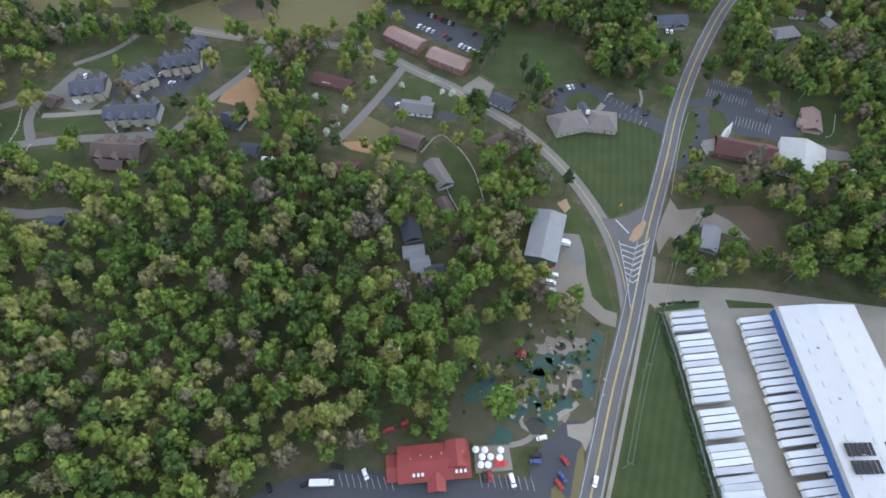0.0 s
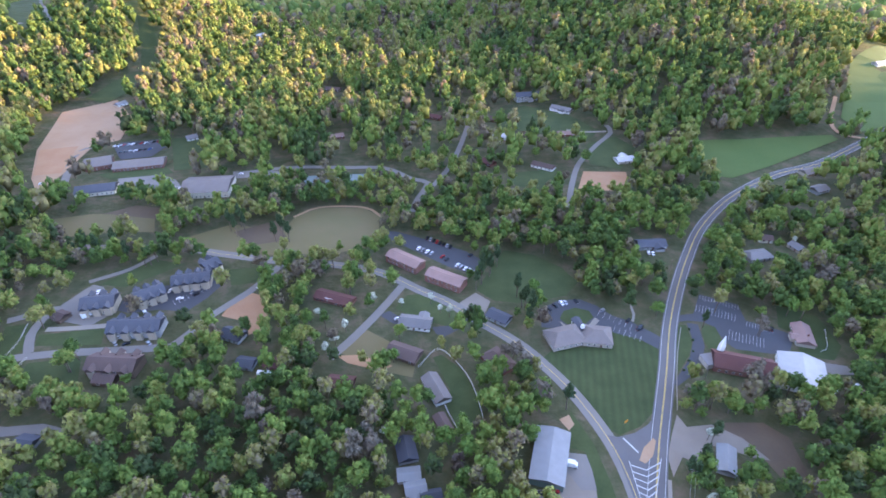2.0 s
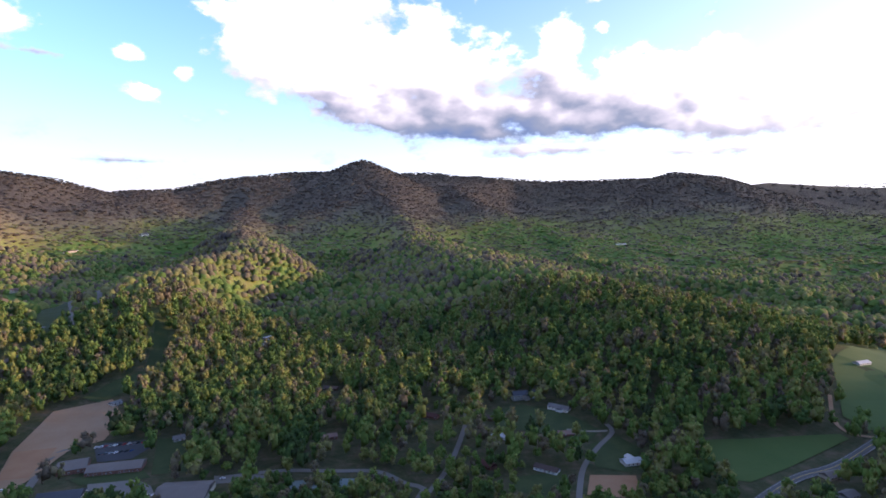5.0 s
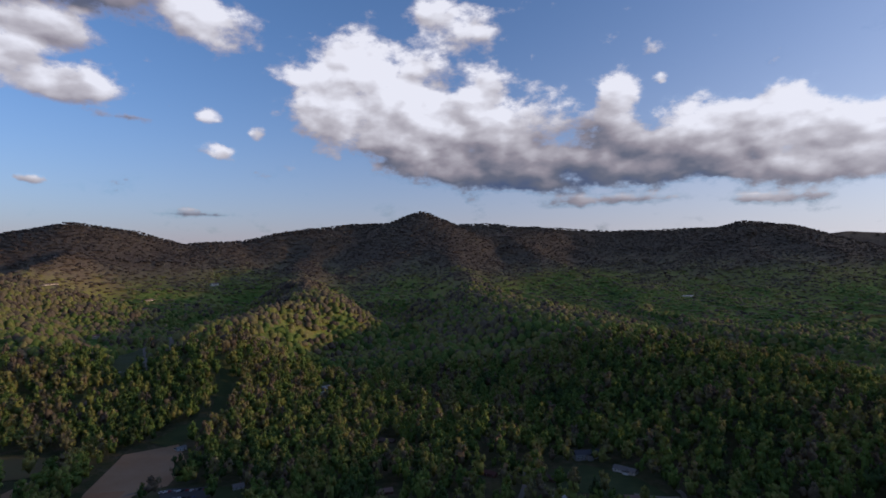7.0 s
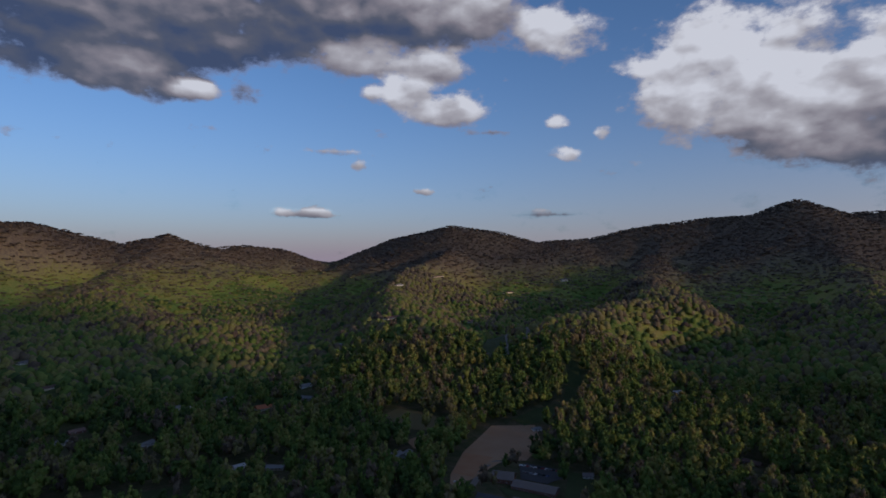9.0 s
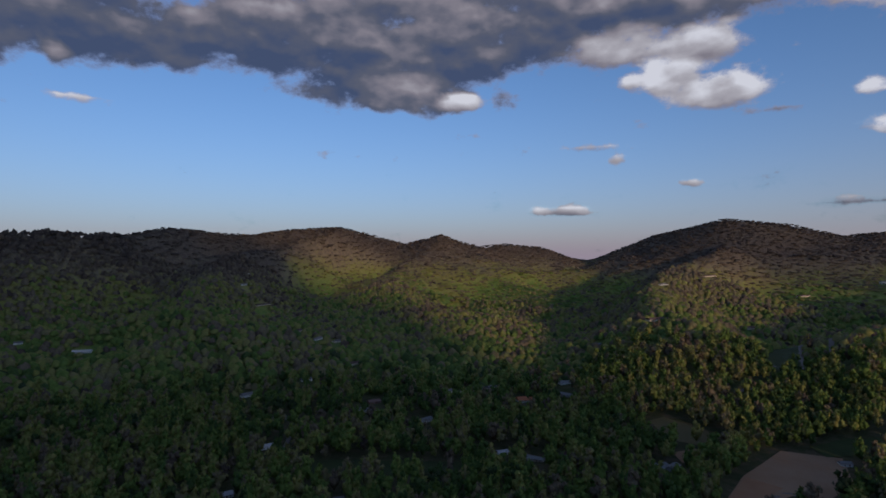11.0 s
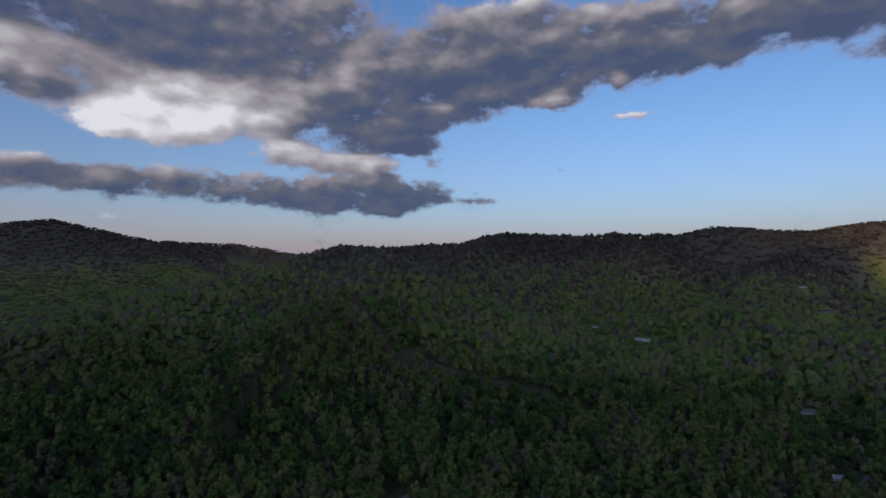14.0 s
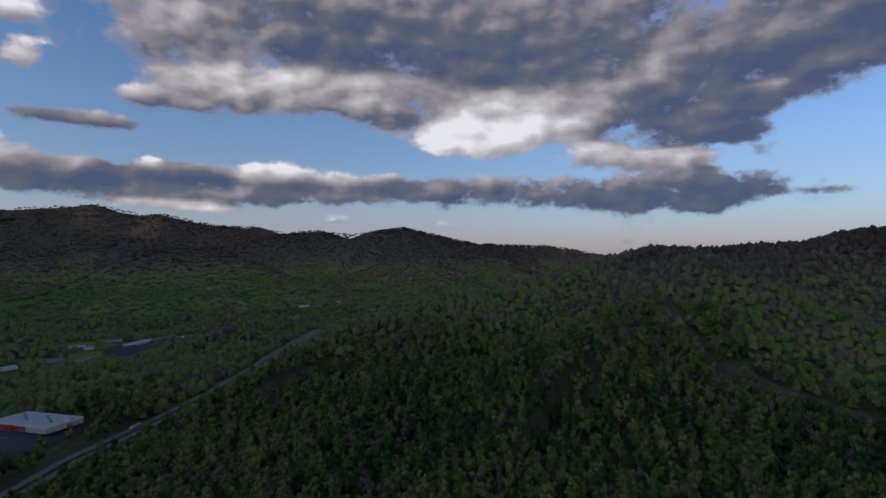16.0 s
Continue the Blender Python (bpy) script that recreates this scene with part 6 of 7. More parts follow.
townhouse((-198.2, 270.6), (-183.8, 281.1), 13.0, 3, "tan", "slate", "dark-roofed townhouse terrace with tan gables")
townhouse((-181.0, 288.7), (-157.3, 294.1), 12.0, 4, "tan", "slate", "dark-roofed townhouse terrace beside the court")
townhouse((-165.7, 303.3), (-158.5, 311.4), 12.0, 2, "tan", "slate", "corner townhouse with dark roof")
townhouse((-228.8, 265.7), (-209.2, 269.2), 14.0, 3, "tan", "slate", "broad dark-roofed townhouse with dormers")
townhouse((-200.9, 244.7), (-170.3, 246.4), 13.0, 4, "grey", "slate", "blue-grey roofed terrace facing the lawn")
townhouse((-197.4, 215.7), (-169.8, 213.8), 13.0, 3, "brown", "brown", "brown-roofed terrace on the street")
house((-190.6, 207.0), (-178.8, 205.6), 9.0, "brown", "brown", "brown-roofed garage block behind a terrace", 2.8, 2.2)
house((-242.9, 259.2), (-235.5, 256.1), 8.0, "brown", "brown", "small brown outbuilding behind the townhouses", 2.6, 1.8, category="shed", name="shed")
house((-207.6, 165.5), (-198.3, 164.0), 9.0, "grey", "slate", "grey house at the wood's edge", 2.6, 2.2)
for p, c in (((-181.7, 283.8), "white"), ((-172.2, 275.7), "white"), ((-166.9, 282.6), "silver"), ((-163.3, 279.9), "black"), ((-188.9, 262.3), "white"), ((-194.3, 234.2), "silver"), ((-187.6, 234.1), "black"), ((-174.4, 234.5), "silver"), ((-229.4, 282.6), "white"), ((-150.9, 247.6), "white"), ((-123.1, 286.1), "white")):
    car(*p, random.uniform(0, 3), c)
bus((-225.8, 257.0), (-222.2, 260.5), "white box truck behind a townhouse", None, 6.0)
parking_bays((-176.3, 273.6), (-161.0, 288.1), 8, (-172.3, 269.4), 5.0, BAYS)

# ---- playing fields and school ----
YARDS = []
patch("field", [(-291.1, 349.4), (-315.4, 375.6), (-285.5, 384.3), (-234.1, 380.6), (-224.1, 356.7), (-255.9, 356.8)], M_DRYGRASS, 0.06, "grass playing field with worn edge", "field")
patch("field", [(-276.6, 384.4), (-256.6, 397.6), (-233.7, 393.3), (-232.0, 376.4)], M_BROWN, 0.09, "bare brown infield of a ball field", "field")
patch("field", [(-119.7, 380.0), (-102.3, 392.8), (-65.4, 392.6), (-51.1, 379.5), (-49.7, 355.5), (-57.3, 334.0), (-87.5, 324.2), (-112.0, 327.7), (-126.1, 348.6)], M_DRYGRASS, 0.06, "tan-green mown ball field", "field", 3)
patch("field", [(-208.6, 338.5), (-190.5, 352.8), (-166.7, 368.0), (-119.8, 356.0), (-119.0, 324.4), (-160.2, 329.3)], M_DRYGRASS, 0.05, "rough dry grass under scattered trees", "field")
patch("earth_lot", [(-162.3, 356.3), (-133.4, 373.4), (-116.8, 344.9), (-143.3, 338.0)], M_BROWN, 0.07, "brown pine-straw ground under trees", "earth")
road("path", [(-120.6, 378.3), (-102.5, 393.7), (-65.5, 393.4), (-49.1, 377.8)], 2.5, M_DIRT, "worn earth track round the ball field", 1, 0.09)
patch("building_site", [(-373.3, 444.4), (-401.6, 500.8), (-427.4, 593.1), (-384.5, 632.2), (-343.6, 582.8), (-332.6, 528.0), (-352.3, 510.9), (-349.2, 450.5), (-351.4, 416.5)], M_DIRT, 0.12, "large bare building site of tan and orange earth", "earth", 4, step=20)
patch("earth_lot", [(-374.4, 448.8), (-399.1, 501.1), (-366.3, 511.5), (-352.4, 454.9)], M_CLAY, 0.3, "orange clay cut at the edge of the site", "earth", step=20)
road("road", [(-363.6, 409.6), (-337.0, 421.2), (-344.7, 451.0), (-359.2, 489.4), (-351.3, 513.5)], 7.0, M_OLDROAD, "pale street past the school", 3, 0.12)
patch("parking_lot", [(-330.1, 510.0), (-329.1, 522.2), (-289.6, 531.9), (-279.3, 513.9), (-284.2, 490.6), (-311.4, 483.7)], M_ASPHALT, 0.1, "school car park with rows of cars", "parking lot", 2)
patch("lawn", [(-317.2, 453.2), (-263.1, 470.6), (-248.3, 456.4), (-300.9, 442.8)], M_GRASS, 0.06, "lawn beside the school", "lawn")
patch("lawn", [(-250.8, 461.2), (-281.4, 532.5), (-256.7, 540.6), (-222.2, 467.2)], M_GRASS, 0.06, "green lawn east of the school", "lawn")
patch("parking_lot", [(-295.1, 444.9), (-258.8, 453.1), (-241.1, 442.3), (-227.4, 424.5), (-282.5, 420.9)], M_OLDROAD, 0.1, "pale school court with marked bays", "parking lot", 2)
patch("parking_lot", [(-195.4, 459.4), (-148.6, 460.6), (-145.9, 451.5), (-189.9, 445.7)], M_OLDROAD, 0.1, "pale asphalt strip beside the gym", "parking lot", 2)
road("road", [(-191.4, 455.4), (-140.7, 467.9), (-90.1, 467.4), (-54.5, 465.8), (-28.0, 444.1), (-13.3, 436.2), (-21.3, 405.5), (-24.6, 385.8)], 6.0, M_OLDROAD, "pale lane behind the playing fields", 3, 0.11)
patch("tennis_court", [(-133.1, 449.4), (-87.6, 453.9), (-58.0, 453.5), (-59.0, 441.7), (-122.2, 435.8)], tone("grey_green_court", 0.16, 0.20, 0.19, 0.9), 0.13, "grey-green hard courts beside the lane", "court", 2)
road("road", [(-24.6, 385.8), (-19.5, 413.8), (-6.1, 436.1), (11.8, 487.6), (29.7, 581.4), (24.2, 598.3)], 5.0, M_OLDROAD, "lane climbing between gardens", 2, 0.1)
house((-335.4, 467.9), (-314.6, 477.0), 22.0, "brick", "taupe", "school wing with taupe roof and brick walls", 4.0, 4.0, category="school", name="school")
house((-307.8, 465.9), (-264.8, 476.3), 18.0, "brick", "taupe", "long school wing with taupe roof", 3.6, 3.0, category="school", name="school")
house((-316.9, 417.7), (-286.0, 425.6), 16.0, "cream", "slate", "dark-roofed school house with pale gable", 3.6, 3.6, category="school", name="school")
house((-225.0, 423.2), (-185.3, 427.0), 30.0, "cream", "taupe", "school gym with broad taupe roof and pale gable", 5.5, 4.0, category="gym", name="gym")
for k in range(12):
    q = along((-330.6, 513.5), (-288.2, 526.9), 12)[k]
    car(*q, 1.2, random.choice(["white", "black", "silver", "red", "white"]))
for k in range(7):
    q = along((-318.4, 499.6), (-293.2, 507.2), 7)[k]
    car(*q, 1.2, random.choice(["white", "black", "silver", "blue"]))
for p, c in (((-237.9, 427.0), "white"), ((-234.2, 427.1), "silver"), ((-230.6, 427.1), "white"), ((-186.1, 454.5), "white"), ((-165.5, 457.6), "white"), ((-358.3, 434.1), "white")):
    car(*p, 0.4, c)

# ---- homes in the wooded suburb ----
open_area([(-152.5, 600.1), (-57.8, 703.2), (61.2, 692.0), (154.0, 617.3), (190.0, 546.2), (172.8, 449.9), (99.2, 407.8), (-8.1, 409.4), (-90.1, 467.4)], 0.30)
patch("lawn", [(52.9, 596.1), (94.5, 617.8), (140.2, 585.8), (165.9, 544.6), (148.0, 521.7), (95.8, 546.8), (61.4, 556.6)], M_GRASS, 0.08, "garden lawns between suburban homes", "lawn")
patch("lawn", [(60.4, 454.2), (106.8, 462.9), (111.0, 438.4), (83.8, 420.9), (64.4, 430.2)], M_GRASS, 0.08, "green lawn behind a brown house", "lawn")
patch("lawn", [(146.4, 515.9), (178.7, 529.4), (192.3, 503.8), (166.4, 460.0), (139.6, 471.8)], M_GRASS, 0.07, "green lawn round a white house", "lawn")
patch("clay_lot", [(130.5, 457.0), (169.6, 454.9), (164.6, 427.5), (147.8, 419.4), (119.3, 424.5)], M_CLAY, 0.1, "worn orange riding arena", "earth", 2)
patch("pasture", [(257.8, 513.4), (304.7, 510.2), (387.8, 510.7), (389.3, 501.5), (344.8, 479.7), (300.1, 457.6), (260.6, 440.1), (236.7, 448.0), (241.7, 479.2)], M_PASTURE, 0.1, "bright green open pasture beyond the wood", "pasture", 3, step=25)
patch("pasture", [(495.2, 672.9), (584.0, 756.7), (692.3, 786.9), (661.5, 666.8), (500.9, 537.2), (417.5, 513.3), (414.5, 543.5)], M_PASTURE, 0.1, "broad green pasture in the side valley", "pasture", 3, step=30)
road("road", [(104.1, 391.7), (115.6, 433.6), (129.5, 472.3), (152.9, 509.2), (175.9, 538.8), (175.4, 556.4)], 5.0, M_OLDROAD, "pale drive between lawns", 2, 0.12)
road("road", [(172.2, 542.1), (153.7, 542.7), (131.6, 548.6)], 3.5, M_CONCRETE, "pale concrete drive to a house", 1, 0.13)
road("road", [(431.2, 586.2), (400.2, 536.0), (398.7, 510.5), (421.4, 497.2)], 4.0, M_DIRT, "earth farm track beside the pasture", 2, 0.1)
HOMES = "suburban homes among trees"
house((86.5, 632.9), (114.6, 638.8), 11.0, "grey", "slate", "blue-grey suburban house with gables", 3.0, 3.4, 2, wing=(5, 6, 2, -1), group=HOMES)
YARDS.append(((86.5, 632.9), (114.6, 638.8)))
house((125.2, 605.9), (144.7, 592.1), 10.0, "white", "grey", "grey-roofed suburban house with white walls", 2.8, 2.6, wing=(5, 6, 3, -1), group=HOMES)
YARDS.append(((125.2, 605.9), (144.7, 592.1)))
house((55.0, 540.5), (68.1, 532.8), 10.0, "white", "white", "white-roofed single-storey house with white walls", 2.7, 1.2, group=HOMES)
YARDS.append(((55.0, 540.5), (68.1, 532.8)))
house((85.6, 471.5), (103.7, 460.3), 9.0, "white", "brown", "long brown-roofed house with white gable", 2.7, 2.0, group=HOMES)
YARDS.append(((85.6, 471.5), (103.7, 460.3)))
house((165.1, 474.8), (183.3, 479.2), 10.0, "white", "white", "white house with pale metal roof", 2.8, 2.0, wing=(7, 7, 2, 1), group=HOMES)
house((120.4, 538.1), (139.3, 537.3), 9.0, "brick", "pink", "low brick house beside a drive", 2.7, 2.0, group=HOMES)
YARDS.append(((120.4, 538.1), (139.3, 537.3)))
house((39.0, 478.5), (48.0, 469.5), 9.0, "brick", "maroon", "maroon-roofed house among trees", 2.7, 2.2, group=HOMES)
YARDS.append(((39.0, 478.5), (48.0, 469.5)))
house((51.7, 582.8), (63.4, 575.5), 9.0, "brown", "brown", "brown shingled house among suburban trees", 2.7, 2.4, group=HOMES)
house((-148.2, 688.8), (-129.3, 685.2), 9.0, "brown", "brown", "brown house in the wood", 2.7, 2.2, group=HOMES)
house((-264.7, 530.0), (-256.0, 535.8), 9.0, "white", "grey", "white house beside a lawn", 2.7, 2.4, chimney=True, group=HOMES)
YARDS.append(((-264.7, 530.0), (-256.0, 535.8)))
house((-119.2, 534.2), (-104.2, 539.8), 9.0, "brick", "pink", "faded brown house under trees", 2.7, 2.0, group=HOMES)
YARDS.append(((-119.2, 534.2), (-104.2, 539.8)))
house((-16.2, 594.0), (-0.9, 586.3), 9.0, "brick", "maroon", "dark red house under trees", 2.7, 2.0, group=HOMES)
house((-377.5, 615.1), (-371.7, 625.2), 8.0, "white", "metal", "metal-roofed shed beside the building site", 2.7, 1.6, category="shed", name="shed")
house((-149.4, 820.7), (-130.7, 829.1), 9.0, "tan", "brown", "brown house on the slope", 2.7, 2.0, group=HOMES)
house((-291.9, 904.0), (-259.4, 889.3), 14.0, "white", "white", "white-roofed house in a forest clearing", 3.0, 2.4, wing=(8, 8, 3, -1), group=HOMES)
open_line([(-279.3, 908.6), (-264.2, 857.6)], 14, 0.9)
house((-303.5, 928.6), (-294.3, 943.1), 9.0, "white", "white", "white outbuilding in a forest clearing", 2.8, 1.6, category="shed", name="shed")
patch("drive", [(-337.1, 884.9), (-289.9, 881.8), (-249.5, 903.8), (-246.9, 877.0), (-306.5, 863.0)], M_GRAVEL, 0.3, "pale gravel drive in a forest clearing", "drive", 3)
house((317.8, 413.0), (330.7, 418.3), 10.0, "grey", "grey", "grey house near the highway bend", 2.7, 2.2, group=HOMES)
house((324.3, 442.4), (340.1, 447.8), 10.0, "tan", "taupe", "taupe-roofed house near the highway", 2.7, 2.2, group=HOMES)
house((519.2, 663.6), (538.9, 670.3), 9.0, "white", "white", "white barn in the far pasture", 3.0, 2.0, category="barn", name="barn")
YARDS.append(((519.2, 663.6), (538.9, 670.3)))
house((850.7, 2609.4), (906.6, 2629.4), 16.0, "white", "white", "pale building on the far spur", 4.0, 2.0, category="building", name="lodge")
# open ground and streets west of the building site
patch("meadow", [(-608.3, 804.9), (-692.1, 945.1), (-742.5, 1083.7), (-580.4, 857.0), (-580.2, 794.3)], M_GRASS, 0.3, "green clearing beside a hillside street", "meadow", 2)
patch("meadow", [(-420.0, 630.7), (-408.9, 680.9), (-388.9, 710.6), (-444.0, 849.8), (-416.1, 828.6), (-362.3, 717.4), (-377.2, 661.6), (-394.3, 621.0)], M_GRASS, 0.2, "long green meadow between woods", "meadow", 2)
road("road", [(-558.8, 824.0), (-621.6, 916.6), (-759.4, 1117.5)], 7.0, M_OLDROAD, "pale hillside street", 3, 0.3)
road("road", [(-715.4, 1112.1), (-655.4, 1048.6), (-554.2, 886.4)], 8.0, M_OLDROAD, "curved pale street of new lots", 4, 0.3)
road("road", [(-562.2, 687.3), (-560.5, 723.5), (-545.6, 744.8)], 7.0, M_OLDROAD, "pale street below the hill", 3, 0.3)
road("road", [(-602.4, 791.1), (-595.2, 815.6), (-576.7, 844.7)], 6.0, M_OLDROAD, "pale lane across the clearing", 3, 0.3)
patch("clay_lot", [(-721.5, 1141.5), (-688.7, 1189.1), (-626.3, 1119.4), (-612.1, 1015.9)], M_BROWN, 0.4, "cleared brown building lots", "earth", 2)
patch("clay_lot", [(-727.4, 1326.2), (-684.2, 1280.0), (-643.7, 1221.3), (-667.0, 1229.6)], M_CLAY, 0.4, "small cut of red clay on the slope", "earth", 4)
house((-710.6, 1123.8), (-674.4, 1114.5), 10.0, "brown", "brown", "unfinished brown house frame on a lot", 3.0, 2.2, group=HOMES)
YARDS.append(((-710.6, 1123.8), (-674.4, 1114.5)))
house((-1298.9, 2380.2), (-1288.4, 2425.0), 14.0, "cream", "grey", "tall pale house high on the slope", 3.0, 3.0, 3, group=HOMES)
YARDS.append(((-1298.9, 2380.2), (-1288.4, 2425.0)))
house((-1248.4, 1790.7), (-1254.8, 1860.7), 13.0, "cream", "brown", "pale house on the hillside", 3.0, 3.0, 2, group=HOMES)
YARDS.append(((-1248.4, 1790.7), (-1254.8, 1860.7)))
house((-1336.1, 1956.6), (-1342.2, 2026.7), 13.0, "cream", "brown", "brown-roofed house on the hillside", 3.0, 3.0, 2, group=HOMES)
YARDS.append(((-1336.1, 1956.6), (-1342.2, 2026.7)))
house((-988.0, 1238.6), (-970.5, 1269.7), 14.0, "tan", "brown", "tan house above the valley", 3.0, 3.0, 2, group=HOMES)
YARDS.append(((-988.0, 1238.6), (-970.5, 1269.7)))



def yard(p, q, deep=48):
    """Open garden on the valley side of a house."""
    x, y = (p[0] + q[0]) / 2, (p[1] + q[1]) / 2
    r = math.hypot(x, y)
    open_line([(x, y), (x * (1 - deep / r), y * (1 - deep / r))], 8, 0.93)


for p, q in YARDS:
    yard(p, q, 30)

# ---- hillside homes and hamlet to the west ----
for p, q, w, wall, roof, label in (
        ((-903.8, 38.4), (-912.1, 62.3), 11, "white", "grey", "white house below the foothill"), ((-691.9, 51.3), (-694.9, 68.3), 10, "white", "white", "white gabled house in a hollow"),
        ((-569.1, 4.2), (-571.3, 16.4), 9, "white", "white", "white-roofed cottage among dark trees"), ((-792.9, 198.3), (-777.9, 216.8), 11, "white", "metal", "pale metal-roofed house in the hollow"),
        ((-708.0, 256.7), (-717.5, 280.2), 11, "white", "metal", "white house with grey metal roof"), ((-786.8, 71.8), (-789.6, 92.1), 10, "grey", "grey", "grey house beside a lane"),
        ((-958.0, 136.6), (-962.5, 154.3), 10, "white", "metal", "pale house on the foothill"), ((-1645.8, 109.5), (-1694.4, 150.2), 11, "tan", "brown", "brown-roofed house high on the foothill"),
        ((-1783.9, 71.0), (-1824.8, 103.4), 11, "white", "grey", "white house near the foothill crest"), ((-1924.8, 86.2), (-1957.1, 110.9), 11, "white", "grey", "pale house on the crest"),
        ((-1320.1, -266.8), (-1314.8, -231.6), 11, "white", "white", "long white house on the near ridge"), ((-1390.4, -384.1), (-1393.0, -368.7), 10, "white", "grey", "white house on the ridge slope"),
        ((-1344.7, -366.9), (-1341.6, -352.8), 10, "white", "grey", "white cottage on the ridge slope"), ((-1670.7, -240.0), (-1685.8, -219.6), 11, "tan", "orange", "tan house with reddish roof on the ridge"),
        ((-1571.1, -172.0), (-1546.6, -148.2), 11, "white", "grey", "pale house on the wooded slope"), ((-1112.5, 133.5), (-1118.8, 148.1), 10, "brick", "pink", "brick house on the slope"),
        ((-1199.8, 196.4), (-1230.6, 218.3), 10, "white", "grey", "white cottage on the slope"), ((-1209.2, 242.7), (-1226.7, 264.7), 10, "white", "grey", "white house on the slope"),
        ((-1274.0, 155.6), (-1296.9, 185.2), 11, "tan", "brown", "brown-roofed house on the slope"), ((-1038.2, 230.6), (-1052.0, 262.3), 11, "cream", "brown", "cream house above the valley"),
        ((-768.8, 531.6), (-765.4, 548.1), 11, "white", "metal", "pale house in the valley"), ((-722.6, 501.5), (-707.2, 510.1), 10, "grey", "metal", "grey metal-roofed house in the valley"),
        ((-1071.8, 899.0), (-1047.7, 900.2), 13, "cream", "grey", "pale house on the sunny hill"), ((-900.9, 846.3), (-903.1, 890.0), 14, "cream", "brown", "large cream house on the sunny hill"),
        ((-1307.8, 1274.3), (-1322.8, 1317.6), 13, "white", "grey", "white house high on the hill"), ((-1439.1, 1608.5), (-1473.5, 1705.3), 13, "cream", "brown", "cream house near the hilltop"),
        ((-2646.4, 1514.6), (-2668.0, 1568.3), 13, "white", "grey", "tiny white house on the far hill"), ((-939.5, 738.9), (-926.7, 744.7), 11, "white", "metal", "white-roofed house in the trees"),
        ((-823.2, 218.6), (-824.4, 237.2), 10, "brick", "pink", "brick house in the valley"), ((-515.6, 102.9), (-515.3, 112.8), 9, "white", "metal", "white gabled barn among trees"),
        ((-568.8, 276.5), (-569.6, 291.0), 8, "white", "metal", "white trailer home in a clearing"), ((-562.4, 302.8), (-561.6, 315.2), 8, "white", "white", "white trailer home beside a lane"),
        ((-535.3, 326.5), (-522.3, 339.2), 8, "tan", "metal", "pale trailer home beside a lane"), ((-527.8, 361.9), (-526.9, 372.0), 9, "tan", "brown", "brown house beside a lane")):
    house(p, q, w, wall, roof, label, 2.8, w * 0.24, group="hillside homes")
    yard(p, q)
house((-736.8, 431.3), (-732.4, 454.4), 16, "white", "orange", "white house with large orange roof", 3.0, 4.0, group="hillside homes")
for k in range(7):
    a = along((-824.1, 351.5), (-809.8, 432.9), 7)[k]
    house(a, (a[0] - 5, a[1] + 9), 10, "cream", "grey", "cream row house above the valley", 3.0, 2.6, 2, category="townhouse", name="townhouse", group="row houses on the slope")
for k in range(3):
    house(along((-456.2, 426.4), (-442.9, 444.5), 3)[k], along((-461.0, 439.3), (-449.4, 460.1), 3)[k], 9, "grey", "metal", "long pale metal-roofed farm building", 3.0, 1.8, category="barn", name="barn", group="farm sheds")
patch("meadow", [(-564.6, 520.1), (-563.8, 553.8), (-504.1, 566.8), (-470.8, 560.3), (-479.9, 523.6), (-519.4, 501.8)], M_DRYGRASS, 0.2, "dry meadow beside a dark hedge", "meadow", 2)
patch("earth_lot", [(-477.7, 483.3), (-474.1, 513.5), (-452.6, 504.6), (-451.8, 471.1)], M_DIRT, 0.2, "bare tan yard of the farm sheds", "earth", 2)
patch("meadow", [(-635.9, 74.1), (-615.3, 136.2), (-557.1, 257.1), (-532.5, 239.2), (-578.3, 103.3)], M_GRASS, 0.2, "long grass clearing in the hollow", "meadow", 0)
road("road", [(-619.2, 47.1), (-655.9, 68.4), (-690.5, 80.5), (-736.8, 93.4)], 5.0, M_OLDROAD, "pale lane in the hollow", 2, 0.2)
road("road", [(-580.0, 292.7), (-561.2, 322.1), (-519.3, 345.5), (-490.1, 345.8)], 5.0, M_OLDROAD, "pale lane past trailer homes", 2, 0.2)
open_area([(-943.6, 34.6), (-990.5, 177.6), (-828.0, 256.8), (-695.9, 279.9), (-681.7, 165.8), (-754.4, 57.5)], 0.35)
# cleared power-line strip over the ridge
patch("cleared_strip", [(-784.4, -699.4), (-786.8, -684.2), (-729.9, -530.1), (-786.4, -443.4), (-820.7, -324.0), (-763.9, -180.8), (-745.7, -180.5), (-792.4, -322.3), (-757.3, -438.1), (-707.4, -524.9)], M_BROWN, 0.2, "brown cleared strip through the forest", "clearing", 0, step=25)
house((-415.5, -298.3), (-425.9, -290.2), 12, "tan", "grey", "grey-roofed house in a forest clearing", 3.0, 2.8, group="hillside homes")
road("path", [(-414.2, -299.3), (-436.2, -298.5), (-446.7, -286.1), (-435.1, -275.6)], 4.0, M_CONCRETE, "looped pale drive in a forest clearing", 3, 0.2)

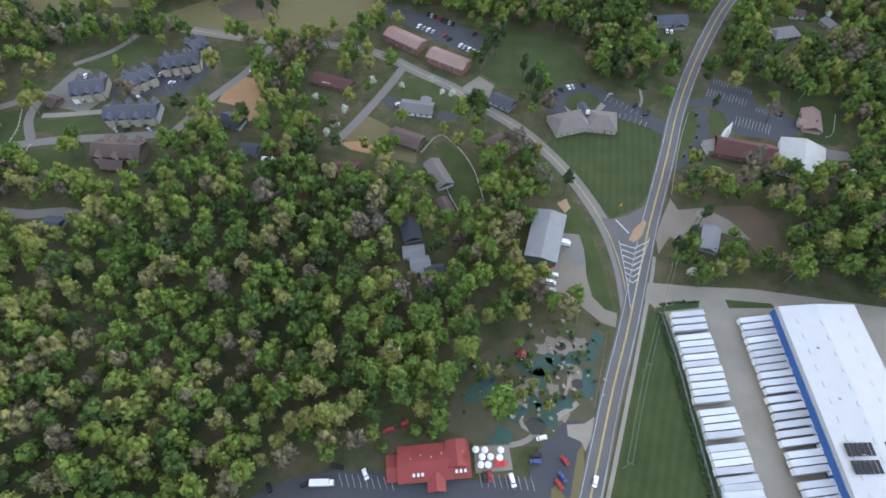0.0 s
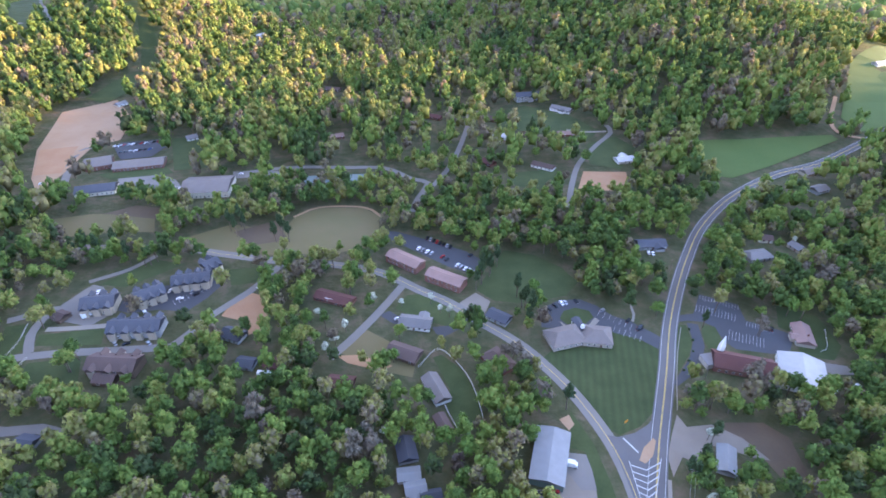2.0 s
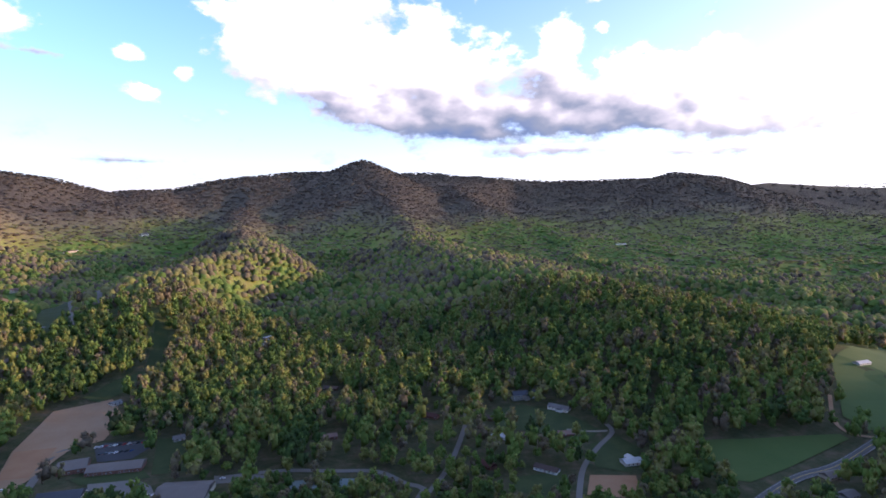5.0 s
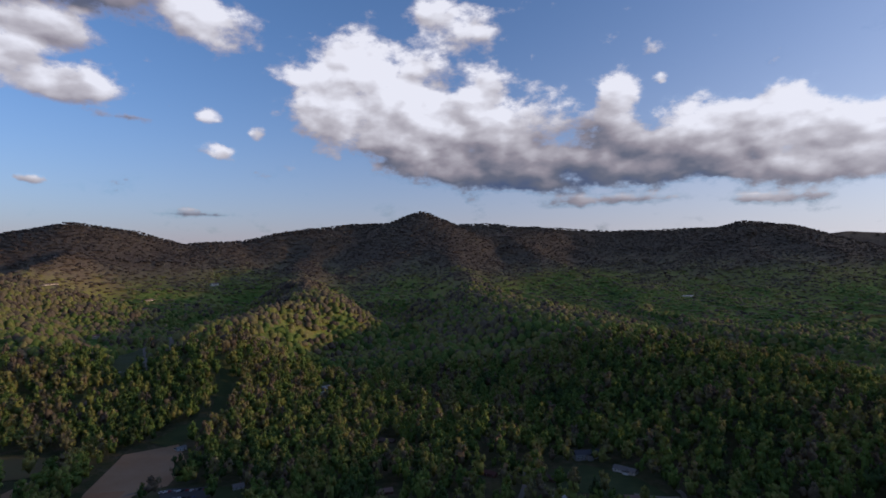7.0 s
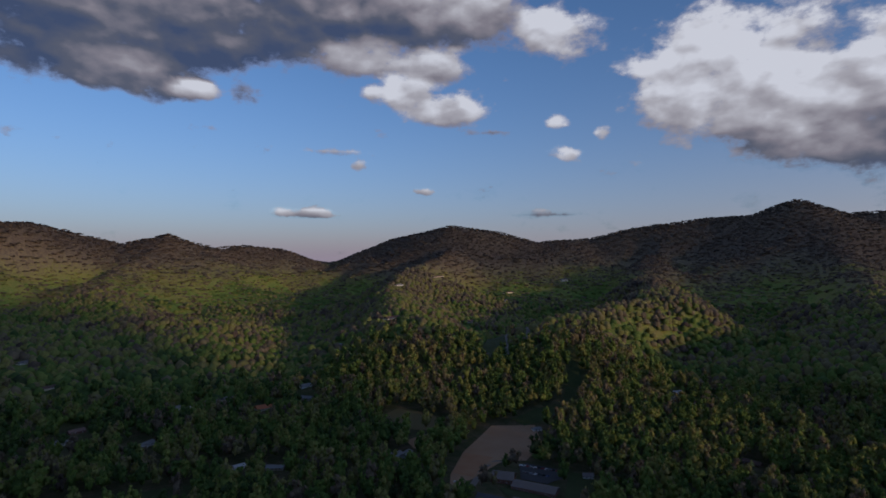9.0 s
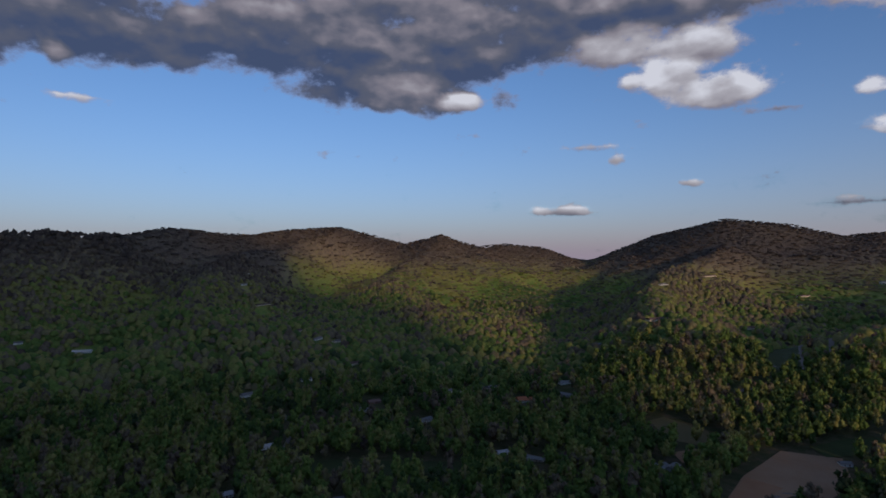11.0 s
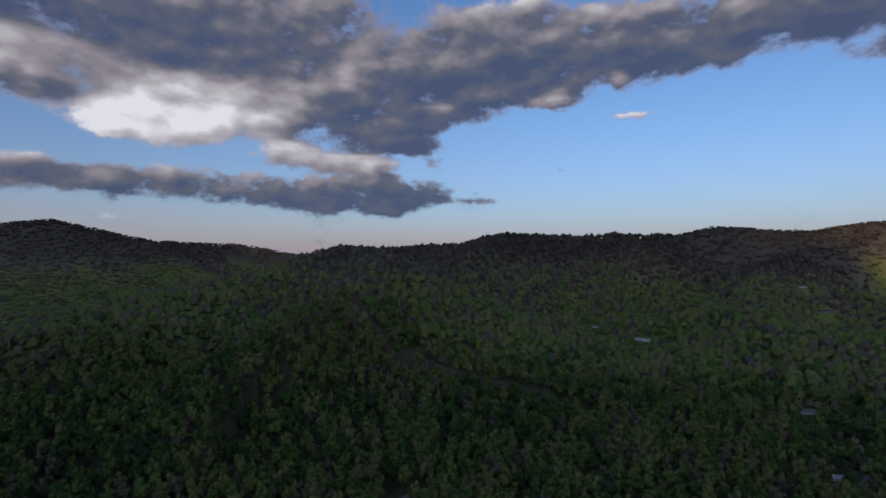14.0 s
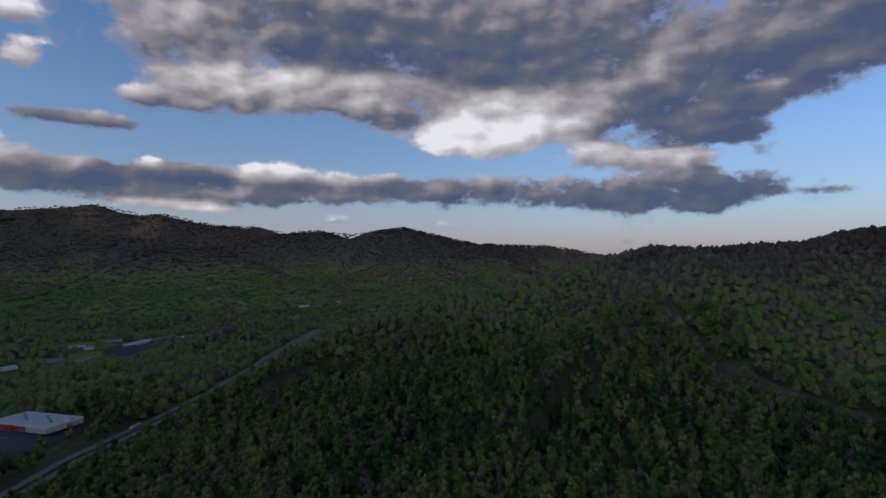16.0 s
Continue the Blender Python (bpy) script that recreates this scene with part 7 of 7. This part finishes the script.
# ---- divided highway, store and town ----
open_line(CUTTING, 22)
open_line([(x * 0.962, y * 0.962) for x, y in CUTTING], 24)
open_area([(189.6, -734.4), (158.4, -806.6), (121.6, -810.6), (81.6, -868.6), (69.3, -836.0), (103.7, -761.7), (136.2, -743.4)], 0.93)
for shift in (-8.5, 8.5):
    road("road", [tuple(p) for p in offset_line(spline(CUTTING, 40.0), shift)], 9.5, M_OLDROAD, "carriageway of the divided highway", 8, 0.5, None, True)
rig = trailer(22.0, -864.0, heading((15.0, -859.0), (86.0, -752.0)), float(height(22.0, -864.0)) + 1.3)
tractor = base("truck_tractor", 27.6, -855.5, heading((15.0, -859.0), (86.0, -752.0)), "white truck tractor on the highway", "truck")
tractor.location.z += 1.2
part("cab", box_data("cab", 3.2, 2.4, 2.9, CAR_PAINT["white"], 0, 0, 0.7, 0.9), tractor)
part("windscreen", box_data("windscreen", 0.1, 2.1, 0.9, M_GLASS, 1.55, 0, 2.2), tractor)
for sx in (-1.2, 1.1):
    for s in (-1, 1):
        part("wheel", stem_data("wheel", 0.5, 0.4, M_TYRE), tractor, "", (sx, s * 1.0, 0.5))


def store():
    a, b, c = (192.7, -913.7), (120.0, -844.6), (105.9, -894.4)
    L, W, turn = math.hypot(b[0] - a[0], b[1] - a[1]), math.hypot(c[0] - b[0], c[1] - b[1]), heading(a, b)
    n = (-math.sin(turn), math.cos(turn))
    s = 1 if n[0] * (c[0] - b[0]) + n[1] * (c[1] - b[1]) > 0 else -1
    x, y = (a[0] + b[0]) / 2 + n[0] * s * W / 2, (a[1] + b[1]) / 2 + n[1] * s * W / 2
    ob = base("store", x, y, turn, "large flat white-roofed store with red front", "store")
    part("wall", box_data("wall", L, W, 7.0, M_WALL["cream"]), ob)
    part("roof", box_data("roof", L - 1, W - 1, 0.3, M_ROOF["white"], 0, 0, 7.0), ob, "white flat membrane roof")
    part("front", box_data("front", L * 0.62, 0.8, 5.6, M_WALL["red"], -L * 0.16, -s * (W / 2 + 0.4), 1.2), ob, "bright red store front")
    part("entrance", box_data("entrance", 11, 3.0, 7.6, M_WALL["red"], -L * 0.1, -s * (W / 2 + 1.9), 0), ob, "tall red entrance block")
    for side in (-1, 1):
        part("parapet", box_data("parapet", L + 0.6, 0.5, 1.2, M_TRIM, 0, side * W / 2, 6.8), ob)
        part("parapet", box_data("parapet", 0.5, W - 0.6, 1.2, M_TRIM, side * L / 2, 0, 6.8), ob)
    for k in range(9):
        part("roof_unit", box_data("roof_unit", 3.0, 2.4, 1.7, M_STEEL), ob, "", (-L * 0.42 + k * L * 0.105, W * (0.3 - 0.13 * (k * 5 % 4)), 7.3))
    open_area([(x + i * L * math.cos(turn) - j * W * math.sin(turn), y + i * L * math.sin(turn) + j * W * math.cos(turn)) for i, j in ((-0.7, -0.7), (0.7, -0.7), (0.7, 0.7), (-0.7, 0.7))], 1.0)
    return ob


store()
patch("parking_lot", [(210.6, -778.9), (218.8, -932.3), (184.2, -906.7), (120.2, -846.8), (104.4, -914.4), (82.3, -862.7), (124.1, -808.6), (157.6, -802.3)], M_ASPHALT, 0.3, "dark asphalt car park before the store", "parking lot", 12)
for k in range(8):
    car(*along((167.3, -856.7), (145.6, -854.5), 8)[k], 0.4, random.choice(["white", "silver", "black", "blue"]))
TOWN = "low buildings of the far town"
for p, q, w, wall, roof, label in (
        ((158.9, -1810.5), (134.1, -1837.7), 20, "white", "white", "white flat-looking shop in the far town"), ((111.6, -1614.2), (74.7, -1612.2), 22, "cream", "grey", "cream shop building in the far town"),
        ((73.6, -1590.0), (11.9, -1673.0), 22, "cream", "white", "long pale store row in the far town"), ((11.7, -1656.0), (-44.8, -1756.0), 20, "brick", "taupe", "brick store row in the far town"),
        ((182.8, -1568.5), (149.8, -1577.3), 18, "white", "metal", "metal-roofed building in the far town"), ((150.3, -1560.0), (131.6, -1568.1), 16, "white", "white", "white building in the far town"),
        ((-69.9, -1761.2), (-100.8, -1778.7), 14, "white", "white", "white warehouse at the town's edge"), ((266.0, -1345.9), (247.8, -1366.4), 20, "white", "white", "white-roofed hall near the store"),
        ((208.2, -1442.8), (180.2, -1459.9), 20, "grey", "grey", "grey building in the far town"), ((166.9, -1434.5), (126.8, -1514.0), 18, "white", "metal", "pale row of shops in the far town"),
        ((-310.6, -1848.6), (-339.0, -1877.7), 14, "white", "white", "white house beyond the highway"), ((-342.8, -1878.7), (-375.2, -1912.5), 14, "white", "metal", "pale house beyond the highway"),
        ((-509.2, -2193.5), (-548.0, -2186.4), 15, "white", "white", "white building in the far valley"), ((-738.9, -2042.1), (-759.5, -2009.4), 15, "cream", "white", "pale building on the far slope"),
        ((-193.7, -2512.7), (-219.5, -2504.2), 14, "white", "grey", "white house on the far slope"), ((-493.0, -2383.0), (-532.8, -2456.6), 14, "white", "grey", "white house far up the valley"),
        ((357.2, -1895.5), (329.8, -1918.4), 16, "white", "grey", "white house at the town's edge"), ((-664.4, -2203.2), (-689.1, -2190.1), 14, "white", "grey", "white house by the highway's end")):
    house(p, q, w, wall, roof, label, 3.6, w * 0.14, category="building", name="town_building", group=TOWN, clear=8)
    yard(p, q, 70)
patch("parking_lot", [(102.5, -1569.9), (-22.5, -1706.6), (-35.2, -1643.3), (58.8, -1529.1), (112.0, -1541.0)], M_ASPHALT, 0.3, "grey car park in the far town", "parking lot", 3)
open_area([(340.9, -1375.3), (306.3, -1933.6), (-103.9, -1891.8), (-76.2, -1637.1), (97.6, -1345.8), (202.5, -1284.3)], 0.45)

# ---- power line along the highway ----
POLE_AT = [(111.6, 143.4), (85.3, 85.2), (70.0, 45.5), (141.3, 202.4), (157.1, 302.3)]


def utility_pole(x, y):
    ob = base("utility_pole", x, y, heading(POLE_AT[1], POLE_AT[0]) + math.pi / 2, "weathered wooden utility pole with cross arm", "utility pole", "utility poles")
    part("pole", rod_data("pole", [(0, 0, 0), (0, 0, 11.0)], 0.16, M_WOOD, 8), ob)
    part("cross_arm", box_data("cross_arm", 2.6, 0.14, 0.16, M_WOOD, 0, 0, 10.2), ob)
    for k in (-1.1, 0, 1.1):
        part("insulator", box_data("insulator", 0.12, 0.12, 0.25, M_TRIM, k, 0, 10.36), ob)
    return ob


for p in POLE_AT:
    utility_pole(*p)
    open_line([p, (p[0] + 1, p[1])], 3)


def cable(a, b, side):
    t = np.linspace(0, 1, 13)
    pts = [(a[0] + (b[0] - a[0]) * s + side, a[1] + (b[1] - a[1]) * s, 10.6 - 2.2 * 4 * s * (1 - s) * 0.5) for s in t]
    ob = new("power_cable", rod_data("power_cable", pts, 0.035, M_STEEL, 4))
    return tagged(ob, "thin sagging grey power cable between poles", "cable", "power cables")


for a, b in zip(POLE_AT[:2], POLE_AT[1:3]):
    for side in (-1.0, 1.0):
        cable(a, b, side)

# ---- woods ----
def place(protos, which, x, y, z, rad, tall, turn):
    """Many copies of prototype crowns joined in arrays. Returns vertices, faces and the tree number of each vertex."""
    vs, fs, ids, n = [], [], [], 0
    for k, (pv, pf) in enumerate(protos):
        sel = np.flatnonzero(which == k)
        if not len(sel):
            continue
        c, s = np.cos(turn[sel])[:, None], np.sin(turn[sel])[:, None]
        vx = (pv[None, :, 0] * c - pv[None, :, 1] * s) * rad[sel][:, None] + x[sel][:, None]
        vy = (pv[None, :, 0] * s + pv[None, :, 1] * c) * rad[sel][:, None] + y[sel][:, None]
        vz = pv[None, :, 2] * tall[sel][:, None] + z[sel][:, None]
        v = np.stack([vx, vy, vz], -1).reshape(-1, 3)
        f = (pf[None] + (np.arange(len(sel)) * len(pv))[:, None, None]).reshape(-1, 3) + n
        vs.append(v)
        fs.append(f)
        ids.append(np.repeat(sel, len(pv)))
        n += len(v)
    return np.vstack(vs), np.vstack(fs), np.concatenate(ids)


def openness(x, y):
    i, j = ((x + HALF) / CELL).astype(int), ((y + HALF) / CELL).astype(int)
    ok = (i >= 0) & (i < 1200) & (j >= 0) & (j < 1200)
    return np.where(ok, OPEN[np.clip(i, 0, 1199), np.clip(j, 0, 1199)], 0)


def sow(r0, r1, spacing, a0=-46.0, a1=196.0, front0=None, front1=None):
    """Tree places on a jittered grid between two distances, inside the open sector of the valley."""
    n = int(max(r1, front1 or 0) / spacing) + 1
    i, j = np.meshgrid(np.arange(-n, n + 1), np.arange(-n, n + 1), indexing="ij")
    x = (i.ravel() + rng.uniform(-0.42, 0.42, i.size) + 0.5 * (j.ravel() % 2)) * spacing
    y = (j.ravel() + rng.uniform(-0.42, 0.42, i.size)) * spacing
    r, a = np.hypot(x, y), np.degrees(np.arctan2(-x, y))
    rr = r * (1 + rng.normal(size=r.size) * 0.05)
    a = np.where(a < a0 - 1, a + 360, a)
    ahead = (np.abs(a) < 52) | (a > 300)
    r0 = np.where(ahead, r0 if front0 is None else front0, r0)
    r1 = np.where(ahead, r1 if front1 is None else front1, r1)
    keep = (r >= 30) & (r < 4700) & (rr >= r0) & (rr < r1) & ((a > a0) & (a < a1) | (r < 130) | (r < 620) & (np.abs(a + 65) < 20) | (r < 620) & (a > 272)) & (rng.uniform(size=x.size) > openness(x, y))
    return x[keep], y[keep]


def tint_of(x, y, z):
    """Hue of each tree: patches of one kind, single trees that differ, and bare brown woods high up."""
    base = 0.31 + 0.06 * smooth(300, 480, np.hypot(x, y)) + 0.15 * smooth(700, 1500, np.hypot(x, y)) + 0.55 * (fbm(x / 90, y / 90, 3, 21) - 0.5) + rng.normal(size=x.size) * 0.15
    base = np.where(rng.uniform(size=x.size) < 0.11, rng.uniform(0.55, 0.8, x.size), base)
    up = smooth(5, 400 - 110 * smooth(1200, 2200, np.hypot(x, y)), z + 170 * (fbm(x / 420, y / 420, 4, 9) - 0.5))
    return np.clip(base * (1 - 0.88 * up) + 0.88 * up * 0.92, 0.02, 1)


def wood(name, label, r0, r1, spacing, size, protos, flat=1.0, round_off=False, clear_stem=1.0, front0=None, front1=None):
    x, y = sow(r0, r1, spacing, front0=front0, front1=front1)
    n = len(x)
    z = height(x, y)
    rad = spacing * size * rng.uniform(0.55, 1.15, n)
    tall = np.minimum(rad, 8.8) * rng.uniform(0.8, 1.3, n) * flat
    lift_off = rng.uniform(2.0, 6.0, n) * np.clip(rad / 5, 0.5, 1.2) * clear_stem
    v, f, ids = place(protos, rng.integers(0, len(protos), n), x, y, z + lift_off, rad, tall, rng.uniform(0, 6.28, n))
    me = make_mesh(name, v, f, M_LEAF, round_off, [("tint", tint_of(x, y, z)[ids])])
    return tagged(new(name, me), label, "trees", kind="stuff")


def dome(rng, tall, sides=5):
    """A far crown: uneven flanks under a rounded, lopsided top."""
    a = np.arange(sides) * 6.2832 / sides + rng.uniform(0, 6.28)
    low, high = rng.uniform(0.75, 1.1, sides), rng.uniform(0.55, 0.95, sides)
    v = np.vstack([np.column_stack([np.cos(a) * low, np.sin(a) * low, rng.uniform(0.0, 0.3, sides)]),
                   np.column_stack([np.cos(a + 0.5) * high, np.sin(a + 0.5) * high, rng.uniform(0.8, 1.25, sides) * tall]),
                   [(rng.uniform(-0.25, 0.25), rng.uniform(-0.25, 0.25), rng.uniform(1.45, 1.8) * tall)]])
    i, j = np.arange(sides), (np.arange(sides) + 1) % sides
    return v, np.vstack([np.column_stack([i, j, i + sides]), np.column_stack([j, j + sides, i + sides]), np.column_stack([i + sides, j + sides, np.full(sides, 2 * sides)])])


NEAR = [crown(rng, 6, 0, 128, 0.16, t) for t in (0.9, 1.0, 1.1, 1.25, 1.0, 1.15)]
MIDDLE = [crown(rng, 5, 0, 44, 0.19, t) for t in (1.0, 1.15, 1.3, 1.1, 1.45)]
FAR = [dome(rng, t) for t in (0.95, 1.1, 1.25, 1.0, 0.9, 1.15)]
REMOTE = [crown(rng, 1, 0, 0, 0, t) for t in (0.9, 1.0, 1.1, 1.2, 1.3)]
REMOTE = [(v - (0, 0, 0.8 * v[:, 2].mean()), f[v[f].mean(1)[:, 2] > 0.75 * v[:, 2].mean()]) for v, f in REMOTE]
# single trees of the near wood: each with trunk, limbs and crown
NEAR_WOOD = (-62.0, 20.0, 60.0, 128.0)


def tree_kind(seed, tall, material, lobes=9, sprays=330, spread=1.0):
    g = np.random.default_rng(seed)
    ob = new("tree")
    v, f = crown(g, lobes, 0, sprays, 0.15, tall)
    v = v * (4.6 * spread, 4.6 * spread, 4.6) + (0, 0, 7.0)
    parts = [stem((0, 0, -0.3), (g.normal() * 0.3, g.normal() * 0.3, 9.5), 0.34, 0.16, 6)]
    for k in range(6):
        a, h = g.uniform(0, 6.28), g.uniform(5.0, 8.5)
        q = (math.cos(a) * 2.6 * spread, math.sin(a) * 2.6 * spread, h + g.uniform(2.0, 4.0))
        parts.append(stem((0, 0, h), q, 0.15, 0.05, 4))
        parts.append(stem(q, (q[0] * 1.5, q[1] * 1.5, q[2] + g.uniform(0.6, 2.0)), 0.05, 0.02, 3))
    tv, tf = join(parts)
    part("trunk", make_mesh("trunk", tv, tf, M_BARK, True), ob, "grey-brown trunk with forking limbs")
    part("crown", make_mesh("crown", v, f, material, False), ob)
    return ob


def plant(kinds, x, y, size, label, group):
    k = int(rng.integers(len(kinds)))
    m = pose(x, y, float(height(x, y)), 0, 0, float(rng.uniform(0, 360))) @ Matrix.Diagonal((size, size, size * float(rng.uniform(0.85, 1.15)), 1))
    ob = copy_thing(kinds[k], Matrix())
    ob.matrix_basis = m
    return tagged(ob, label, "tree", group)


KINDS = [tree_kind(30 + k, t, M_LEAF_ONE, n, s, w) for k, (t, n, s, w) in enumerate(((1.0, 9, 340, 1.0), (1.2, 8, 300, 0.9), (0.9, 10, 360, 1.15), (1.1, 9, 220, 1.0), (1.3, 7, 260, 0.85), (1.0, 8, 150, 1.05)))]
xs, ys = sow(30, 330, 7.9)
inside = (xs > NEAR_WOOD[0]) & (xs < NEAR_WOOD[1]) & (ys > NEAR_WOOD[2]) & (ys < NEAR_WOOD[3])
for x, y in list(zip(xs[inside], ys[inside]))[:300]:
    plant(KINDS, float(x), float(y), float(rng.uniform(0.95, 1.5)), "broad spring tree in fresh leaf in the dense wood", "trees of the near wood")
open_area([(NEAR_WOOD[0], NEAR_WOOD[2]), (NEAR_WOOD[1], NEAR_WOOD[2]), (NEAR_WOOD[1], NEAR_WOOD[3]), (NEAR_WOOD[0], NEAR_WOOD[3])])
FLOWERING = [tree_kind(50 + k, 0.9, M_BLOSSOM, 7, 260, 0.9) for k in range(2)]
for p in ((-26.5, 267.2), (-8.1, 270.2), (-1.8, 260.9), (4.0, 256.9), (-59.0, 244.1), (-63.5, 232.9), (-67.5, 224.8), (-29.5, 169.0), (129.1, 166.4), (116.9, 132.3), (124.0, 130.7), (-44.7, 268.9), (-33.4, 287.5), (260.0, 334.8), (-72.9, 216.9), (-78.0, 256.5)):
    plant(FLOWERING, *p, float(rng.uniform(0.5, 0.72)), "small white-flowering tree in a garden", "flowering trees")
EVERGREEN = [tree_kind(60 + k, 1.5, M_HEDGE, 9, 340, 0.7) for k in range(2)]
for p in ((51.4, 245.8), (55.0, 255.5), (-264.7, 321.3), (-259.9, 328.7), (-248.7, 324.3), (-239.3, 330.4), (-222.6, 314.9), (-279.9, 330.7), (-157.4, 350.1), (-153.8, 357.6), (-121.9, 349.8), (-115.7, 342.5), (-126.0, 342.6), (25.9, 289.8), (22.1, 284.3), (31.7, 298.1), (37.9, 309.6), (63.5, 185.4), (48.2, 276.0), (129.9, 163.9), (119.5, 150.8), (-158.2, 363.9), (-164.5, 357.7), (-126.2, 357.4)):
    plant(EVERGREEN, *p, float(rng.uniform(0.9, 1.2)) * (1.45 if p[1] > 380 else 1.0), "tall dark evergreen tree beside open ground", "evergreen trees")
BROAD = [tree_kind(70, 0.9, M_SHRUB, 12, 420, 1.2)]
for p, s in (((22.2, 68.0), 1.35), ((133.5, 257.4), 0.9), ((128.0, 297.3), 1.1), ((121.2, 300.2), 1.0), ((135.8, 291.6), 1.0), ((109.3, 294.6), 1.0), ((100.8, 309.1), 0.9), ((59.0, 278.6), 0.8), ((49.1, 115.0), 0.9), ((0.3, 163.5), 1.0), ((11.7, 158.1), 1.0), ((-28.3, 218.8), 0.7), ((-51.1, 188.0), 1.0), ((-86.4, 221.4), 1.0), ((-105.9, 302.2), 1.0), ((214.8, 256.8), 1.0)):
    plant(BROAD, *p, s, "large round bright green tree standing alone", "lone trees")
for k in range(26):
    x, y = [(a + b * float(rng.normal())) for a, b in zip((14.9, 85.4), (16, 13))]
    plant(KINDS, x, y, float(rng.uniform(0.4, 0.75)), "small spring tree in the golf garden", "garden trees")
BUDDING = [tree_kind(80 + k, t, M_BUD, 9, 240, 1.05) for k, t in enumerate((1.0, 1.15))]


def grove(kinds, spots, low, high, label, group):
    """A few trees round each spot (x, y, spread)."""
    for x, y, r in spots:
        for k in range(1 + r // 3):
            a, q = float(rng.uniform(0, 6.28)), r * float(rng.uniform(0, 1)) ** 0.5
            plant(kinds, x + math.cos(a) * q, y + math.sin(a) * q, float(rng.uniform(low, high)), label, group)


grove(KINDS, [(-104, 303, 8), (-83, 313, 9), (-58, 311, 9), (-65, 283, 6), (-140, 240, 6), (-119, 238, 4), (-74, 243, 8), (-81, 222, 9), (-106, 275, 4), (-144, 220, 9), (-27, 234, 2), (29, 197, 5),
              (40, 199, 4), (-210, 218, 8), (-230, 197, 9), (-244, 255, 7), (-206, 315, 6), (-132, 312, 5)], 0.8, 1.25, "spring tree in fresh leaf between the houses", "trees among the houses")
grove(KINDS, [(106, 294, 10), (126, 286, 8), (142, 185, 7), (178, 187, 7), (196, 184, 8), (207, 170, 9), (189, 146, 10), (166, 133, 5), (119, 130, 3), (222, 255, 2), (172, 260, 2),
              (210, 315, 10), (81, 324, 8), (120, 327, 12)], 0.9, 1.35, "full green tree beside the church and the road", "trees by the road")
grove(BUDDING, [(37, 224, 8), (49, 211, 5), (52, 187, 5), (131, 189, 6), (165, 193, 7), (212, 153, 6), (186, 240, 4), (247, 286, 12), (-40, 160, 9), (-15, 120, 8), (-90, 175, 9)], 0.8, 1.25, "grey-brown tree just coming into bud", "budding trees")
grove(EVERGREEN, [(112, 146, 3), (158, 247, 1), (50, 265, 3), (32, 304, 6)], 0.7, 1.0, "dark evergreen tree beside a lawn", "evergreen trees")


def hedge(points, label, wide=1.6, tall=1.7):
    """One long hedge: overlapping clumps of leaves along a line."""
    g = np.random.default_rng(5)
    parts = []
    for x, y in spline(points, 1.5):
        v, f = crown(g, 3, 0, 26, 0.24, 0.8)
        parts.append((v * (wide, wide, tall * 0.62) * float(g.uniform(0.8, 1.2)) + (x + g.normal() * 0.3, y, -0.2), f))
    v, f = join(parts)
    return tagged(new("hedge", make_mesh("hedge", v, f, M_HEDGE, True)), label, "hedge")


hedge([(99.5, 113.0), (100.2, 95.0), (101.0, 70.0), (101.9, 45.0), (102.3, 22.0)], "long dark green hedge beside the yard fence", 1.9, 2.0)
hedge([(101.0, 118.2), (108.0, 119.4), (118.0, 119.6)], "dark green hedge at the yard gate", 1.5, 1.6)
for k in KINDS + FLOWERING + EVERGREEN + BROAD + BUDDING:
    for o in (*k.children_recursive, k):
        bpy.data.objects.remove(o)
wood("woods", "dense spring woodland in mixed fresh greens", 0, 330, 7.8, 0.82, NEAR, 1.0, True, front1=480)
wood("woods", "spring woodland with scattered bare crowns", 330, 950, 12.8, 0.80, MIDDLE, 1.15, True, front0=480, front1=1050)
wood("woods", "wooded hillside in green and olive", 950, 2100, 13.8, 0.75, FAR, 0.85, True, 0.2, front0=1050)
wood("woods", "far mountain forest, brown towards the tops", 2100, 4500, 22.5, 0.76, REMOTE, 0.5, True, 0.0)
